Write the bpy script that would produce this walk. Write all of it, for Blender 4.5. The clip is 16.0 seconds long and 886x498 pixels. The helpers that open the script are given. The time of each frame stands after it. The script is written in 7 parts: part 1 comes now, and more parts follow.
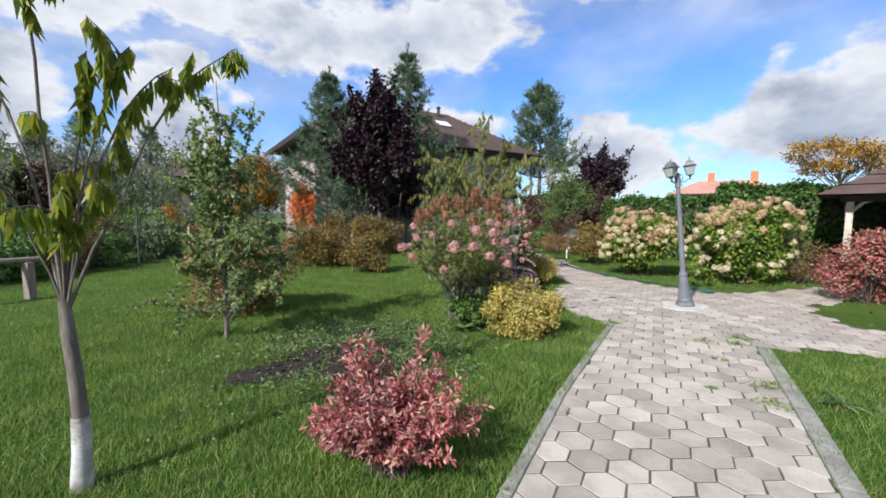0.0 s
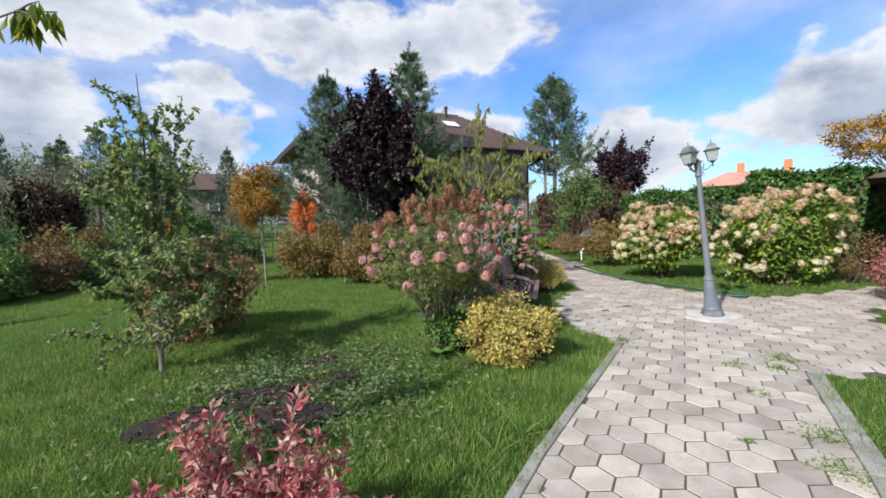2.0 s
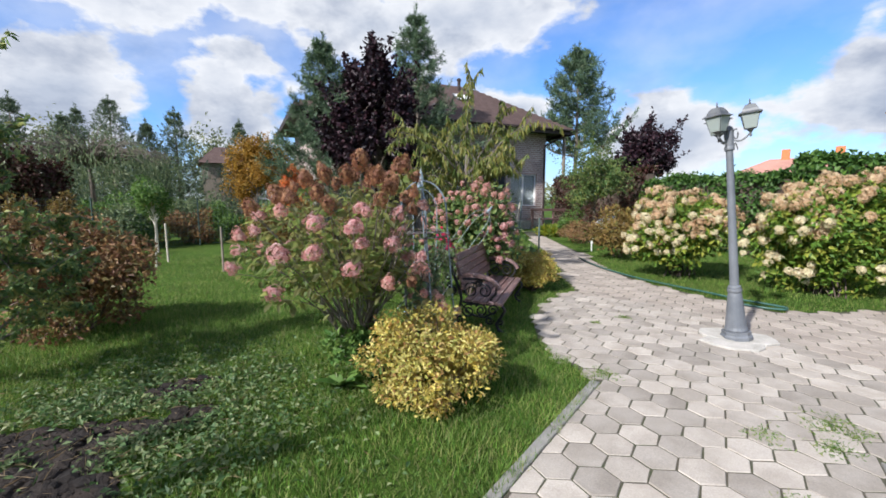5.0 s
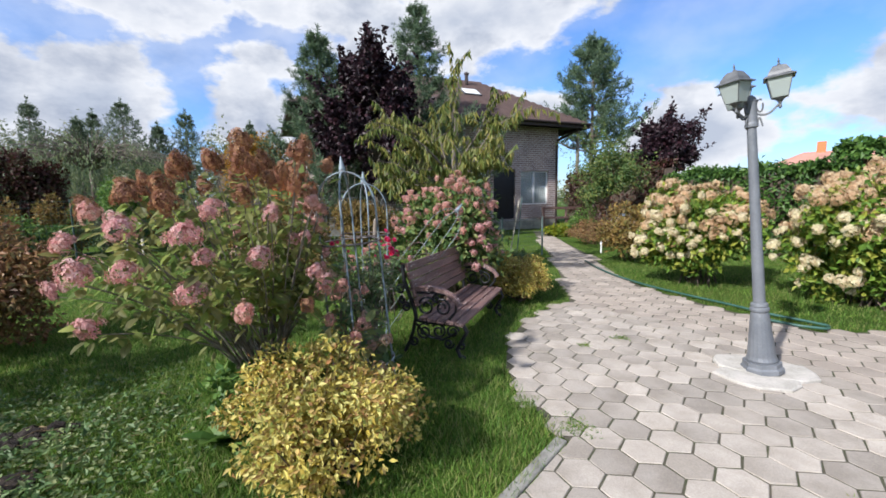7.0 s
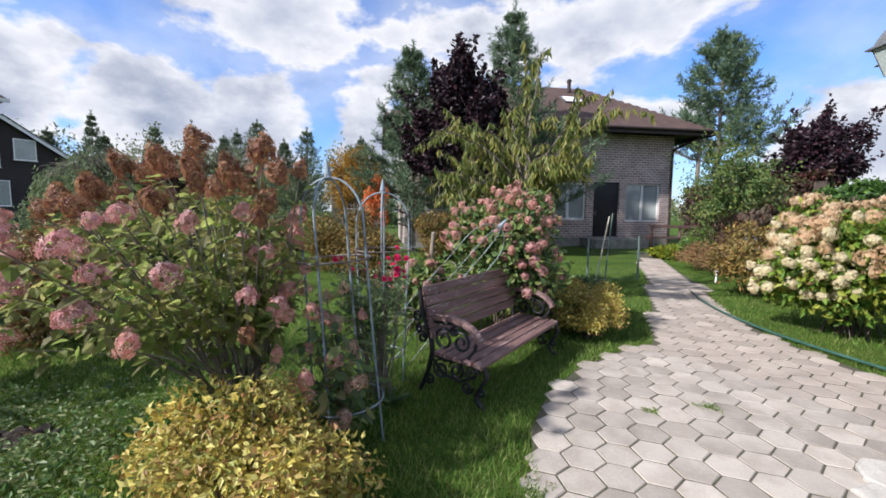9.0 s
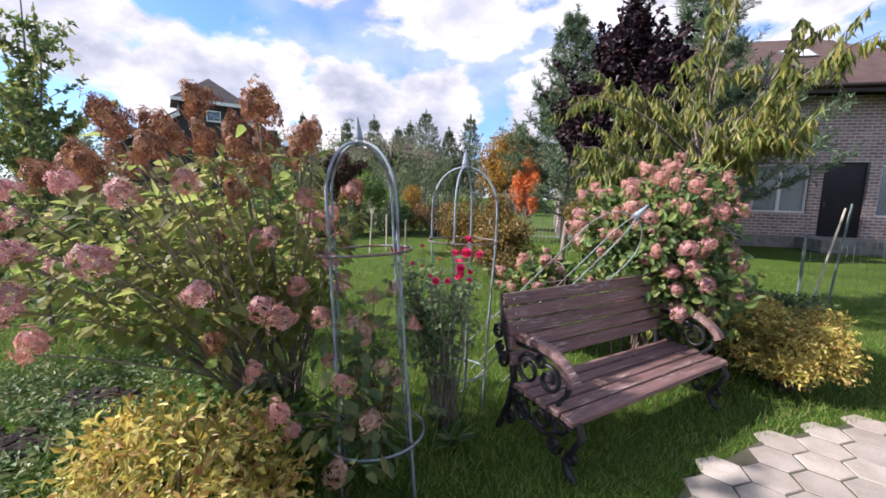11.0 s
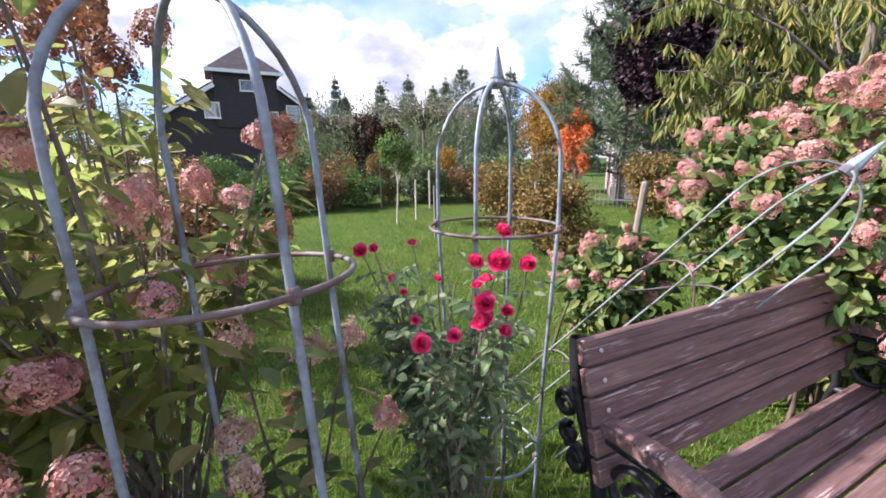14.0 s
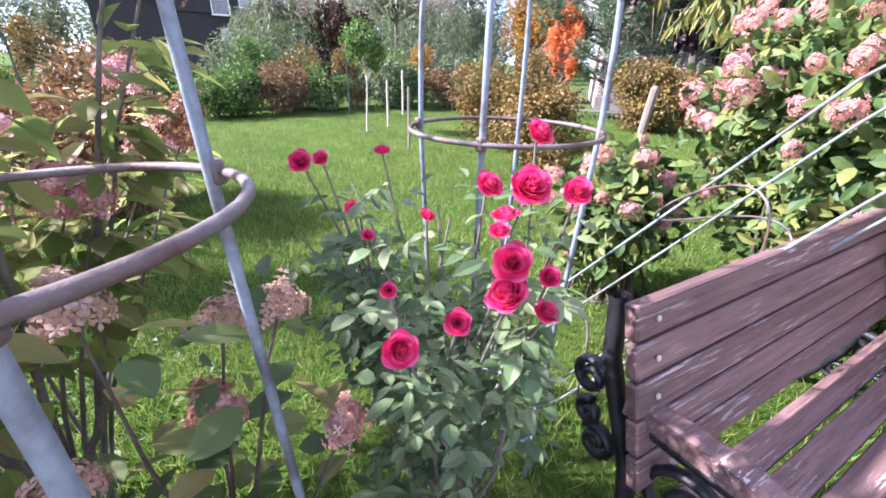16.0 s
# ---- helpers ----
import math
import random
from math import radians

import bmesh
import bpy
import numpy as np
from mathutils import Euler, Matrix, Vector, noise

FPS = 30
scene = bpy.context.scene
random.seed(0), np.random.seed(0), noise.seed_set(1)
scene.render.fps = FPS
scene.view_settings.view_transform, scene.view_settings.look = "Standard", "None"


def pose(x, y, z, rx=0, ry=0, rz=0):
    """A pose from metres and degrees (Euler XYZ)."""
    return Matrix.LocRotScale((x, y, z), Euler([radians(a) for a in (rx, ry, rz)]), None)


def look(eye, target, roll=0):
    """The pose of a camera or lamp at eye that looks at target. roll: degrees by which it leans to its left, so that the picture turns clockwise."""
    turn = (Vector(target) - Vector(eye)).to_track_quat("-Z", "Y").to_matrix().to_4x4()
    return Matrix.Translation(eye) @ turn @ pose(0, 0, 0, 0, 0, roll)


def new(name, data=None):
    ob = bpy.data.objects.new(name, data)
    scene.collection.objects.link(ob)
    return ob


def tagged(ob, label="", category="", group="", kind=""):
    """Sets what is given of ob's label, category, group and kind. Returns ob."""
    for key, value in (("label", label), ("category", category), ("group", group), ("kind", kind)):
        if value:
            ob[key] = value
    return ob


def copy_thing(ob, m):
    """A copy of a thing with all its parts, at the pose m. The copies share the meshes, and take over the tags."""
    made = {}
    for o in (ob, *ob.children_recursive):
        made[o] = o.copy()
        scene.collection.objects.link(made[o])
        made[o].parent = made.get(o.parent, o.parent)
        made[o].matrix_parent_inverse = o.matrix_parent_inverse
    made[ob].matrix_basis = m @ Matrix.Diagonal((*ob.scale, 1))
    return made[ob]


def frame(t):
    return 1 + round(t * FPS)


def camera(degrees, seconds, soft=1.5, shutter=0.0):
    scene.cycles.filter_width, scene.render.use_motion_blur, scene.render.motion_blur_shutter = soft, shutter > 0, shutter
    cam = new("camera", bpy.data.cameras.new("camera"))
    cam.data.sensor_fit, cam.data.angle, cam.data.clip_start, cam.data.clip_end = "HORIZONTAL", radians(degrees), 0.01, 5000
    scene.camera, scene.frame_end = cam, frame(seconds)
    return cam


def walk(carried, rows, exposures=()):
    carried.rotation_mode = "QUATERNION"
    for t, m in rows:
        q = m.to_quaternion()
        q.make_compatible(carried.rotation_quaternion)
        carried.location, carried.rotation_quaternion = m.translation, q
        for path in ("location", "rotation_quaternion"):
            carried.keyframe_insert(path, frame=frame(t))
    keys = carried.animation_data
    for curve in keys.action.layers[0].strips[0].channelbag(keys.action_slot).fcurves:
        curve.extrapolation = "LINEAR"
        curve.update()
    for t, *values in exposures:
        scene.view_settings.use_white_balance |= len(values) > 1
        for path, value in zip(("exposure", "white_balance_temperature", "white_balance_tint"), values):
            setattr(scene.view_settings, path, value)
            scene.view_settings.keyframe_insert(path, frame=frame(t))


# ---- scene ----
cam = camera(94.3, 16.0, soft=1.7)
PATH = [
    (0, (0.886, 0.272, 1.553), (0.684, 2.255, 1.384), 0.3),
    (0.5, (1.1, 0.491, 1.537), (0.86, 2.47, 1.373), -0.0),
    (1, (1.261, 0.714, 1.542), (0.989, 2.689, 1.384), -0.4),
    (1.5, (1.312, 0.991, 1.559), (1.031, 2.965, 1.411), -1.3),
    (2, (1.387, 1.193, 1.552), (1.078, 3.163, 1.4), -1.9),
    (2.5, (1.569, 1.415, 1.547), (1.242, 3.381, 1.379), -2.2),
    (3, (1.694, 1.667, 1.539), (1.336, 3.625, 1.345), -1.8),
    (3.5, (1.72, 1.989, 1.555), (1.333, 3.939, 1.337), -1.1),
    (4, (1.835, 2.219, 1.546), (1.429, 4.164, 1.315), -0.5),
    (6.5, (2.492, 3.447, 1.488), (2.015, 5.374, 1.244), -0.7),
    (7, (2.588, 3.688, 1.484), (2.069, 5.604, 1.242), -0.8),
    (7.5, (2.648, 3.96, 1.516), (2.073, 5.863, 1.299), -0.4),
    (8, (2.791, 4.183, 1.503), (2.07, 6.038, 1.305), 0.2),
    (8.5, (2.967, 4.366, 1.494), (2.101, 6.16, 1.316), 0.4),
    (8.7, (2.996, 4.427, 1.489), (2.086, 6.199, 1.314), 0.4),
    (10.8, (2.991, 5.429, 1.45), (1.483, 6.717, 1.191), 1.8),
    (11, (2.904, 5.531, 1.446), (1.341, 6.753, 1.193), 1.5),
    (11.5, (2.753, 5.708, 1.461), (1.09, 6.792, 1.221), 2.0),
    (12, (2.677, 5.896, 1.462), (0.927, 6.836, 1.231), 1.8),
    (12.5, (2.601, 6.102, 1.474), (0.819, 6.978, 1.239), 1.5),
    (13, (2.347, 6.221, 1.426), (0.654, 7.259, 1.191), -0.1),
    (13.5, (2.094, 6.3, 1.408), (0.465, 7.419, 1.098), -1.0),
    (14, (1.963, 6.387, 1.391), (0.309, 7.429, 0.968), -0.8),
    (14.5, (1.867, 6.499, 1.377), (0.204, 7.463, 0.827), -0.5),
    (15, (1.79, 6.551, 1.333), (0.161, 7.512, 0.682), 0.4),
    (15.5, (1.677, 6.581, 1.321), (0.133, 7.596, 0.557), 1.6),
    (16, (1.58, 6.593, 1.301), (0.111, 7.673, 0.476), 1.5),
]
EXPOSURES = [(0, 0.58, 6100, 11), (4, 0.63, 6100, 11), (8.7, 0.68, 6150, 13), (10.8, 1.0, 6350, 20), (13, 1.1, 6350, 23), (14.5, 1.55, 6150, 26), (16, 2.08, 5850, 30)]
walk(cam, [(t, look(eye, target, roll)) for t, eye, target, roll in PATH], EXPOSURES)

# ---------------- world, sun, exposure ----------------
SUN_AZ, SUN_EL = radians(-124), radians(38)


def link(nt, a, b):
    nt.links.new(a, b)


def node(nt, kind, **kw):
    n = nt.nodes.new(kind)
    for k, v in kw.items():
        if k in n.inputs:
            n.inputs[k].default_value = v
    return n


def math_node(nt, op, a, b=None, c=None):
    n = nt.nodes.new("ShaderNodeMath")
    n.operation = op
    for i, v in enumerate((a, b, c)):
        if v is None:
            continue
        if isinstance(v, (int, float)):
            n.inputs[i].default_value = v
        else:
            nt.links.new(v, n.inputs[i])
    return n.outputs[0]


def ramp(nt, fac, stops):
    n = nt.nodes.new("ShaderNodeValToRGB")
    els = n.color_ramp.elements
    while len(els) < len(stops):
        els.new(0.5)
    for e, (p, c) in zip(els, stops):
        e.position = p
        e.color = (*c, 1) if len(c) == 3 else c
    nt.links.new(fac, n.inputs[0])
    return n.outputs[0]


def mix_rgb(nt, fac, a, b, mode="MIX"):
    n = nt.nodes.new("ShaderNodeMix")
    n.data_type, n.blend_type = "RGBA", mode
    for i, v in ((0, fac), (6, a), (7, b)):
        if isinstance(v, (int, float)):
            n.inputs[i].default_value = v
        elif isinstance(v, tuple):
            n.inputs[i].default_value = (*v, 1)
        else:
            nt.links.new(v, n.inputs[i])
    return n.outputs[2]


def build_world():
    w = bpy.data.worlds.new("sky")
    scene.world = w
    w.use_nodes = True
    nt = w.node_tree
    nt.nodes.clear()
    sky = nt.nodes.new("ShaderNodeTexSky")
    sky.sky_type = "NISHITA"
    sky.sun_disc = False
    sky.sun_elevation = SUN_EL
    sky.sun_rotation = math.pi / 2 - SUN_AZ
    sky.air_density, sky.dust_density, sky.ozone_density = 1.0, 0.6, 2.0
    tc = nt.nodes.new("ShaderNodeTexCoord")
    sep = nt.nodes.new("ShaderNodeSeparateXYZ")
    link(nt, tc.outputs["Generated"], sep.inputs[0])
    com = nt.nodes.new("ShaderNodeCombineXYZ")
    link(nt, sep.outputs[0], com.inputs[0])
    link(nt, sep.outputs[1], com.inputs[1])
    link(nt, math_node(nt, "MULTIPLY_ADD", sep.outputs[2], 1.75, CLOUD_SEED), com.inputs[2])
    n1 = node(nt, "ShaderNodeTexNoise", Scale=3.0, Detail=10.0, Roughness=0.50, Distortion=0.1)
    link(nt, com.outputs[0], n1.inputs["Vector"])
    n2 = node(nt, "ShaderNodeTexNoise", Scale=5.5, Detail=8.0, Roughness=0.58)
    shift = nt.nodes.new("ShaderNodeVectorMath")
    shift.operation = "ADD"
    shift.inputs[1].default_value = (5.3, 1.7, 0.4)
    link(nt, com.outputs[0], shift.inputs[0])
    link(nt, shift.outputs[0], n2.inputs["Vector"])
    n3 = node(nt, "ShaderNodeTexNoise", Scale=11.0, Detail=8.0, Roughness=0.55)
    link(nt, com.outputs[0], n3.inputs["Vector"])
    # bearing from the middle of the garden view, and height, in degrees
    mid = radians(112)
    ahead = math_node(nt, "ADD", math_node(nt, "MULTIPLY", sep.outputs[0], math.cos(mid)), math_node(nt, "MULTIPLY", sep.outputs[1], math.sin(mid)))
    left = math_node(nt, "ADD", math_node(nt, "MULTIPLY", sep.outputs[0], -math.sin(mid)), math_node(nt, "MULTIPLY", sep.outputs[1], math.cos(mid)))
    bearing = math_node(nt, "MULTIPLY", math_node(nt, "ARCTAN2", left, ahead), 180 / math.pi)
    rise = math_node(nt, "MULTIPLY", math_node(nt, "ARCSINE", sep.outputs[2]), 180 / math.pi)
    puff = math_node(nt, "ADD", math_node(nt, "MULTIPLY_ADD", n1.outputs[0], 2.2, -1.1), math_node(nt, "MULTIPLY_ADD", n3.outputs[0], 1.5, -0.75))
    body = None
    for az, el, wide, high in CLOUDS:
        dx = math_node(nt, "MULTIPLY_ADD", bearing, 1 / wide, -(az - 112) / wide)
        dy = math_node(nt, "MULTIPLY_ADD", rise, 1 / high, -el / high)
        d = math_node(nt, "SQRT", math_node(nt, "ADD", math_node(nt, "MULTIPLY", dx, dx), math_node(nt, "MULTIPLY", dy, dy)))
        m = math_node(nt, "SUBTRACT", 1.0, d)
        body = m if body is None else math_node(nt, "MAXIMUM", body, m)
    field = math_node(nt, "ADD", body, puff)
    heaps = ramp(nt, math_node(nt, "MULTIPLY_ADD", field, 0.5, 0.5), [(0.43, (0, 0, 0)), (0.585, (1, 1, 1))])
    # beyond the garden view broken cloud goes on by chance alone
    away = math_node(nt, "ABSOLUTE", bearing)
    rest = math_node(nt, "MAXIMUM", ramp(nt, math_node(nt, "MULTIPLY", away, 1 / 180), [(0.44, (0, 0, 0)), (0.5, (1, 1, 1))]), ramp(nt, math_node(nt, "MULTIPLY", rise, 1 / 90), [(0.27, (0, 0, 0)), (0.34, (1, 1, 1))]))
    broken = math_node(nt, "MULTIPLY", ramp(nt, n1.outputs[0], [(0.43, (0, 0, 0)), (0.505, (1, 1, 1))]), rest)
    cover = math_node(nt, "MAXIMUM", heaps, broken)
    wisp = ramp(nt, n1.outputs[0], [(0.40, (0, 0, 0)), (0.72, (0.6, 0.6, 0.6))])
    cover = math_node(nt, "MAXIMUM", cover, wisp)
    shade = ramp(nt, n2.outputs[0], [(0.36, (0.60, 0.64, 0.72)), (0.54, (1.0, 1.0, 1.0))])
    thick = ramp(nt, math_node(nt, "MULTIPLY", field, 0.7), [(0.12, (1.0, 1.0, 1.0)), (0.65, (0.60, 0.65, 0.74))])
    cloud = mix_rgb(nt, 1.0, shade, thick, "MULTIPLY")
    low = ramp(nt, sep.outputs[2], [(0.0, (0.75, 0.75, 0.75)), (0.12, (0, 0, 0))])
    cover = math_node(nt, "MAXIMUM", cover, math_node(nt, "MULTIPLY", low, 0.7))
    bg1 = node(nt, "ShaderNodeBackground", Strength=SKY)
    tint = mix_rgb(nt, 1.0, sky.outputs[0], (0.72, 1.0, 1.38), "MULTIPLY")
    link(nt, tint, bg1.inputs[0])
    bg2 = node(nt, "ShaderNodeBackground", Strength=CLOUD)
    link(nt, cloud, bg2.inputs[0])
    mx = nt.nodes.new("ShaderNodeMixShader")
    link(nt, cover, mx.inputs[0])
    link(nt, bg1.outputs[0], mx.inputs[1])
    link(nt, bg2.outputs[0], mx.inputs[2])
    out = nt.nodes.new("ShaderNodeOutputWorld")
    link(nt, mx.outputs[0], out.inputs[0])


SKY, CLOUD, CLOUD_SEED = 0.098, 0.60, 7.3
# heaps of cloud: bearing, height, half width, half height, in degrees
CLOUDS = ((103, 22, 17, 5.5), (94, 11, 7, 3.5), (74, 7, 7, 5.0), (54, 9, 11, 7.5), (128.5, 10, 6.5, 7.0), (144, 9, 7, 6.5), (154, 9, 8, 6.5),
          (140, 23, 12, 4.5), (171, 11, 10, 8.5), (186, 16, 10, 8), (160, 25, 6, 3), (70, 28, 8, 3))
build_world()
sun_data = bpy.data.lights.new("sun", "SUN")
sun_data.energy, sun_data.angle, sun_data.color = 5.0, radians(1.5), (1.0, 0.95, 0.88)
sun = new("sun", sun_data)
sun.matrix_world = look((0, 0, 60), (-60 * math.cos(SUN_EL) * math.cos(SUN_AZ), -60 * math.cos(SUN_EL) * math.sin(SUN_AZ), 60 - 60 * math.sin(SUN_EL)))


# ---------------- materials ----------------
def material(name, base, second=None, rough=0.7, metal=0.0, scale=6.0, fine=60.0, bump=0.25, dist=0.004, spread=(0.4, 0.62), per_object=0.0, stretch=None, spec=0.4, island=0.0):
    m = bpy.data.materials.new(name)
    m.use_nodes = True
    nt = m.node_tree
    b = nt.nodes["Principled BSDF"]
    tc = nt.nodes.new("ShaderNodeTexCoord")
    vec = tc.outputs["Object"]
    if stretch:
        mp = nt.nodes.new("ShaderNodeMapping")
        mp.inputs["Scale"].default_value = stretch
        link(nt, vec, mp.inputs[0])
        vec = mp.outputs[0]
    n1 = node(nt, "ShaderNodeTexNoise", Scale=scale, Detail=5.0, Roughness=0.6)
    n2 = node(nt, "ShaderNodeTexNoise", Scale=fine, Detail=4.0, Roughness=0.7)
    info = nt.nodes.new("ShaderNodeObjectInfo")
    if per_object:
        add = nt.nodes.new("ShaderNodeVectorMath")
        add.operation = "ADD"
        sc = math_node(nt, "MULTIPLY", info.outputs["Random"], 37.0)
        link(nt, vec, add.inputs[0])
        link(nt, sc, add.inputs[1])
        vec = add.outputs[0]
    link(nt, vec, n1.inputs["Vector"])
    link(nt, vec, n2.inputs["Vector"])
    second = second or tuple(c * 0.7 for c in base)
    fac = ramp(nt, n1.outputs[0], [(spread[0], (0, 0, 0)), (spread[1], (1, 1, 1))])
    col = mix_rgb(nt, fac, base, second)
    grain = ramp(nt, n2.outputs[0], [(0.3, (0.78, 0.78, 0.78)), (0.7, (1.16, 1.16, 1.16))])
    col = mix_rgb(nt, 1.0, col, grain, "MULTIPLY")
    if per_object:
        v = math_node(nt, "MULTIPLY_ADD", info.outputs["Random"], per_object * 2, 1 - per_object)
        com = nt.nodes.new("ShaderNodeCombineColor")
        for i in range(3):
            link(nt, v, com.inputs[i])
        col = mix_rgb(nt, 1.0, col, com.outputs[0], "MULTIPLY")
    if island:
        geo = nt.nodes.new("ShaderNodeNewGeometry")
        v = math_node(nt, "MULTIPLY_ADD", geo.outputs["Random Per Island"], island * 2, 1 - island)
        com = nt.nodes.new("ShaderNodeCombineColor")
        for i in range(3):
            link(nt, v, com.inputs[i])
        col = mix_rgb(nt, 1.0, col, com.outputs[0], "MULTIPLY")
    link(nt, col, b.inputs["Base Color"])
    b.inputs["Metallic"].default_value = metal
    b.inputs["Specular IOR Level"].default_value = spec
    rr = math_node(nt, "MULTIPLY_ADD", n2.outputs[0], 0.25, rough - 0.12)
    link(nt, rr, b.inputs["Roughness"])
    if bump:
        bp = node(nt, "ShaderNodeBump", Strength=bump, Distance=dist)
        link(nt, n2.outputs[0], bp.inputs["Height"])
        link(nt, bp.outputs[0], b.inputs["Normal"])
    return m


def leaf_material(name, cols, trans=0.35, rough=0.5, spec=0.3):
    """Colours are taken leaf by leaf."""
    m = bpy.data.materials.new(name)
    m.use_nodes = True
    nt = m.node_tree
    b = nt.nodes["Principled BSDF"]
    geo = nt.nodes.new("ShaderNodeNewGeometry")
    stops = [((i + 0.5) / len(cols), c) for i, c in enumerate(cols)]
    col = ramp(nt, geo.outputs["Random Per Island"], stops)
    tc = nt.nodes.new("ShaderNodeTexCoord")
    n1 = node(nt, "ShaderNodeTexNoise", Scale=2.5, Detail=3.0)
    link(nt, tc.outputs["Object"], n1.inputs["Vector"])
    var = ramp(nt, n1.outputs[0], [(0.3, (0.72, 0.76, 0.78)), (0.7, (1.25, 1.2, 1.15))])
    col = mix_rgb(nt, 1.0, col, var, "MULTIPLY")
    link(nt, col, b.inputs["Base Color"])
    b.inputs["Roughness"].default_value = rough
    b.inputs["Specular IOR Level"].default_value = spec
    tr = nt.nodes.new("ShaderNodeBsdfTranslucent")
    link(nt, col, tr.inputs[0])
    mx = nt.nodes.new("ShaderNodeMixShader")
    mx.inputs[0].default_value = trans
    link(nt, b.outputs[0], mx.inputs[1])
    link(nt, tr.outputs[0], mx.inputs[2])
    link(nt, mx.outputs[0], nt.nodes["Material Output"].inputs[0])
    return m


def ground_material():
    m = bpy.data.materials.new("lawn_soil")
    m.use_nodes = True
    nt = m.node_tree
    b = nt.nodes["Principled BSDF"]
    tc = nt.nodes.new("ShaderNodeTexCoord")
    a = node(nt, "ShaderNodeTexNoise", Scale=0.7, Detail=6.0, Roughness=0.6)
    c = node(nt, "ShaderNodeTexNoise", Scale=45.0, Detail=6.0, Roughness=0.75)
    for n in (a, c):
        link(nt, tc.outputs["Object"], n.inputs["Vector"])
    col = ramp(nt, a.outputs[0], [(0.3, (0.042, 0.075, 0.014)), (0.5, (0.062, 0.112, 0.019)), (0.7, (0.092, 0.128, 0.029))])
    f = ramp(nt, c.outputs[0], [(0.3, (0.45, 0.45, 0.42)), (0.68, (1.35, 1.35, 1.2))])
    link(nt, mix_rgb(nt, 1.0, col, f, "MULTIPLY"), b.inputs["Base Color"])
    b.inputs["Roughness"].default_value = 0.95
    b.inputs["Specular IOR Level"].default_value = 0.1
    bp = node(nt, "ShaderNodeBump", Strength=0.9, Distance=0.03)
    link(nt, c.outputs[0], bp.inputs["Height"])
    link(nt, bp.outputs[0], b.inputs["Normal"])
    return m


def brick_material():
    m = bpy.data.materials.new("brown_brick")
    m.use_nodes = True
    nt = m.node_tree
    b = nt.nodes["Principled BSDF"]
    tc = nt.nodes.new("ShaderNodeTexCoord")
    mp = nt.nodes.new("ShaderNodeMapping")
    mp.inputs["Rotation"].default_value = (radians(90), 0, 0)
    sep = nt.nodes.new("ShaderNodeSeparateXYZ")
    link(nt, tc.outputs["Object"], sep.inputs[0])
    com = nt.nodes.new("ShaderNodeCombineXYZ")
    link(nt, math_node(nt, "ADD", sep.outputs[0], sep.outputs[1]), com.inputs[0])
    link(nt, sep.outputs[2], com.inputs[1])
    br = nt.nodes.new("ShaderNodeTexBrick")
    link(nt, com.outputs[0], br.inputs["Vector"])
    for k, v in (("Color1", (0.23, 0.16, 0.15, 1)), ("Color2", (0.37, 0.275, 0.255, 1)), ("Mortar", (0.55, 0.52, 0.49, 1)), ("Scale", 1.0), ("Mortar Size", 0.014), ("Brick Width", 0.28), ("Row Height", 0.105), ("Bias", -0.1)):
        br.inputs[k].default_value = v
    n = node(nt, "ShaderNodeTexNoise", Scale=1.3, Detail=6.0)
    link(nt, tc.outputs["Object"], n.inputs["Vector"])
    v = ramp(nt, n.outputs[0], [(0.3, (0.8, 0.8, 0.8)), (0.7, (1.2, 1.18, 1.15))])
    link(nt, mix_rgb(nt, 1.0, br.outputs[0], v, "MULTIPLY"), b.inputs["Base Color"])
    b.inputs["Roughness"].default_value = 0.9
    bp = node(nt, "ShaderNodeBump", Strength=0.6, Distance=0.01)
    bp.invert = True
    link(nt, br.outputs["Fac"], bp.inputs["Height"])
    link(nt, bp.outputs[0], b.inputs["Normal"])
    return m


def glass_material(name, col, rough, trans):
    m = bpy.data.materials.new(name)
    m.use_nodes = True
    b = m.node_tree.nodes["Principled BSDF"]
    b.inputs["Base Color"].default_value = (*col, 1)
    b.inputs["Roughness"].default_value = rough
    b.inputs["Transmission Weight"].default_value = trans
    b.inputs["IOR"].default_value = 1.45
    return m


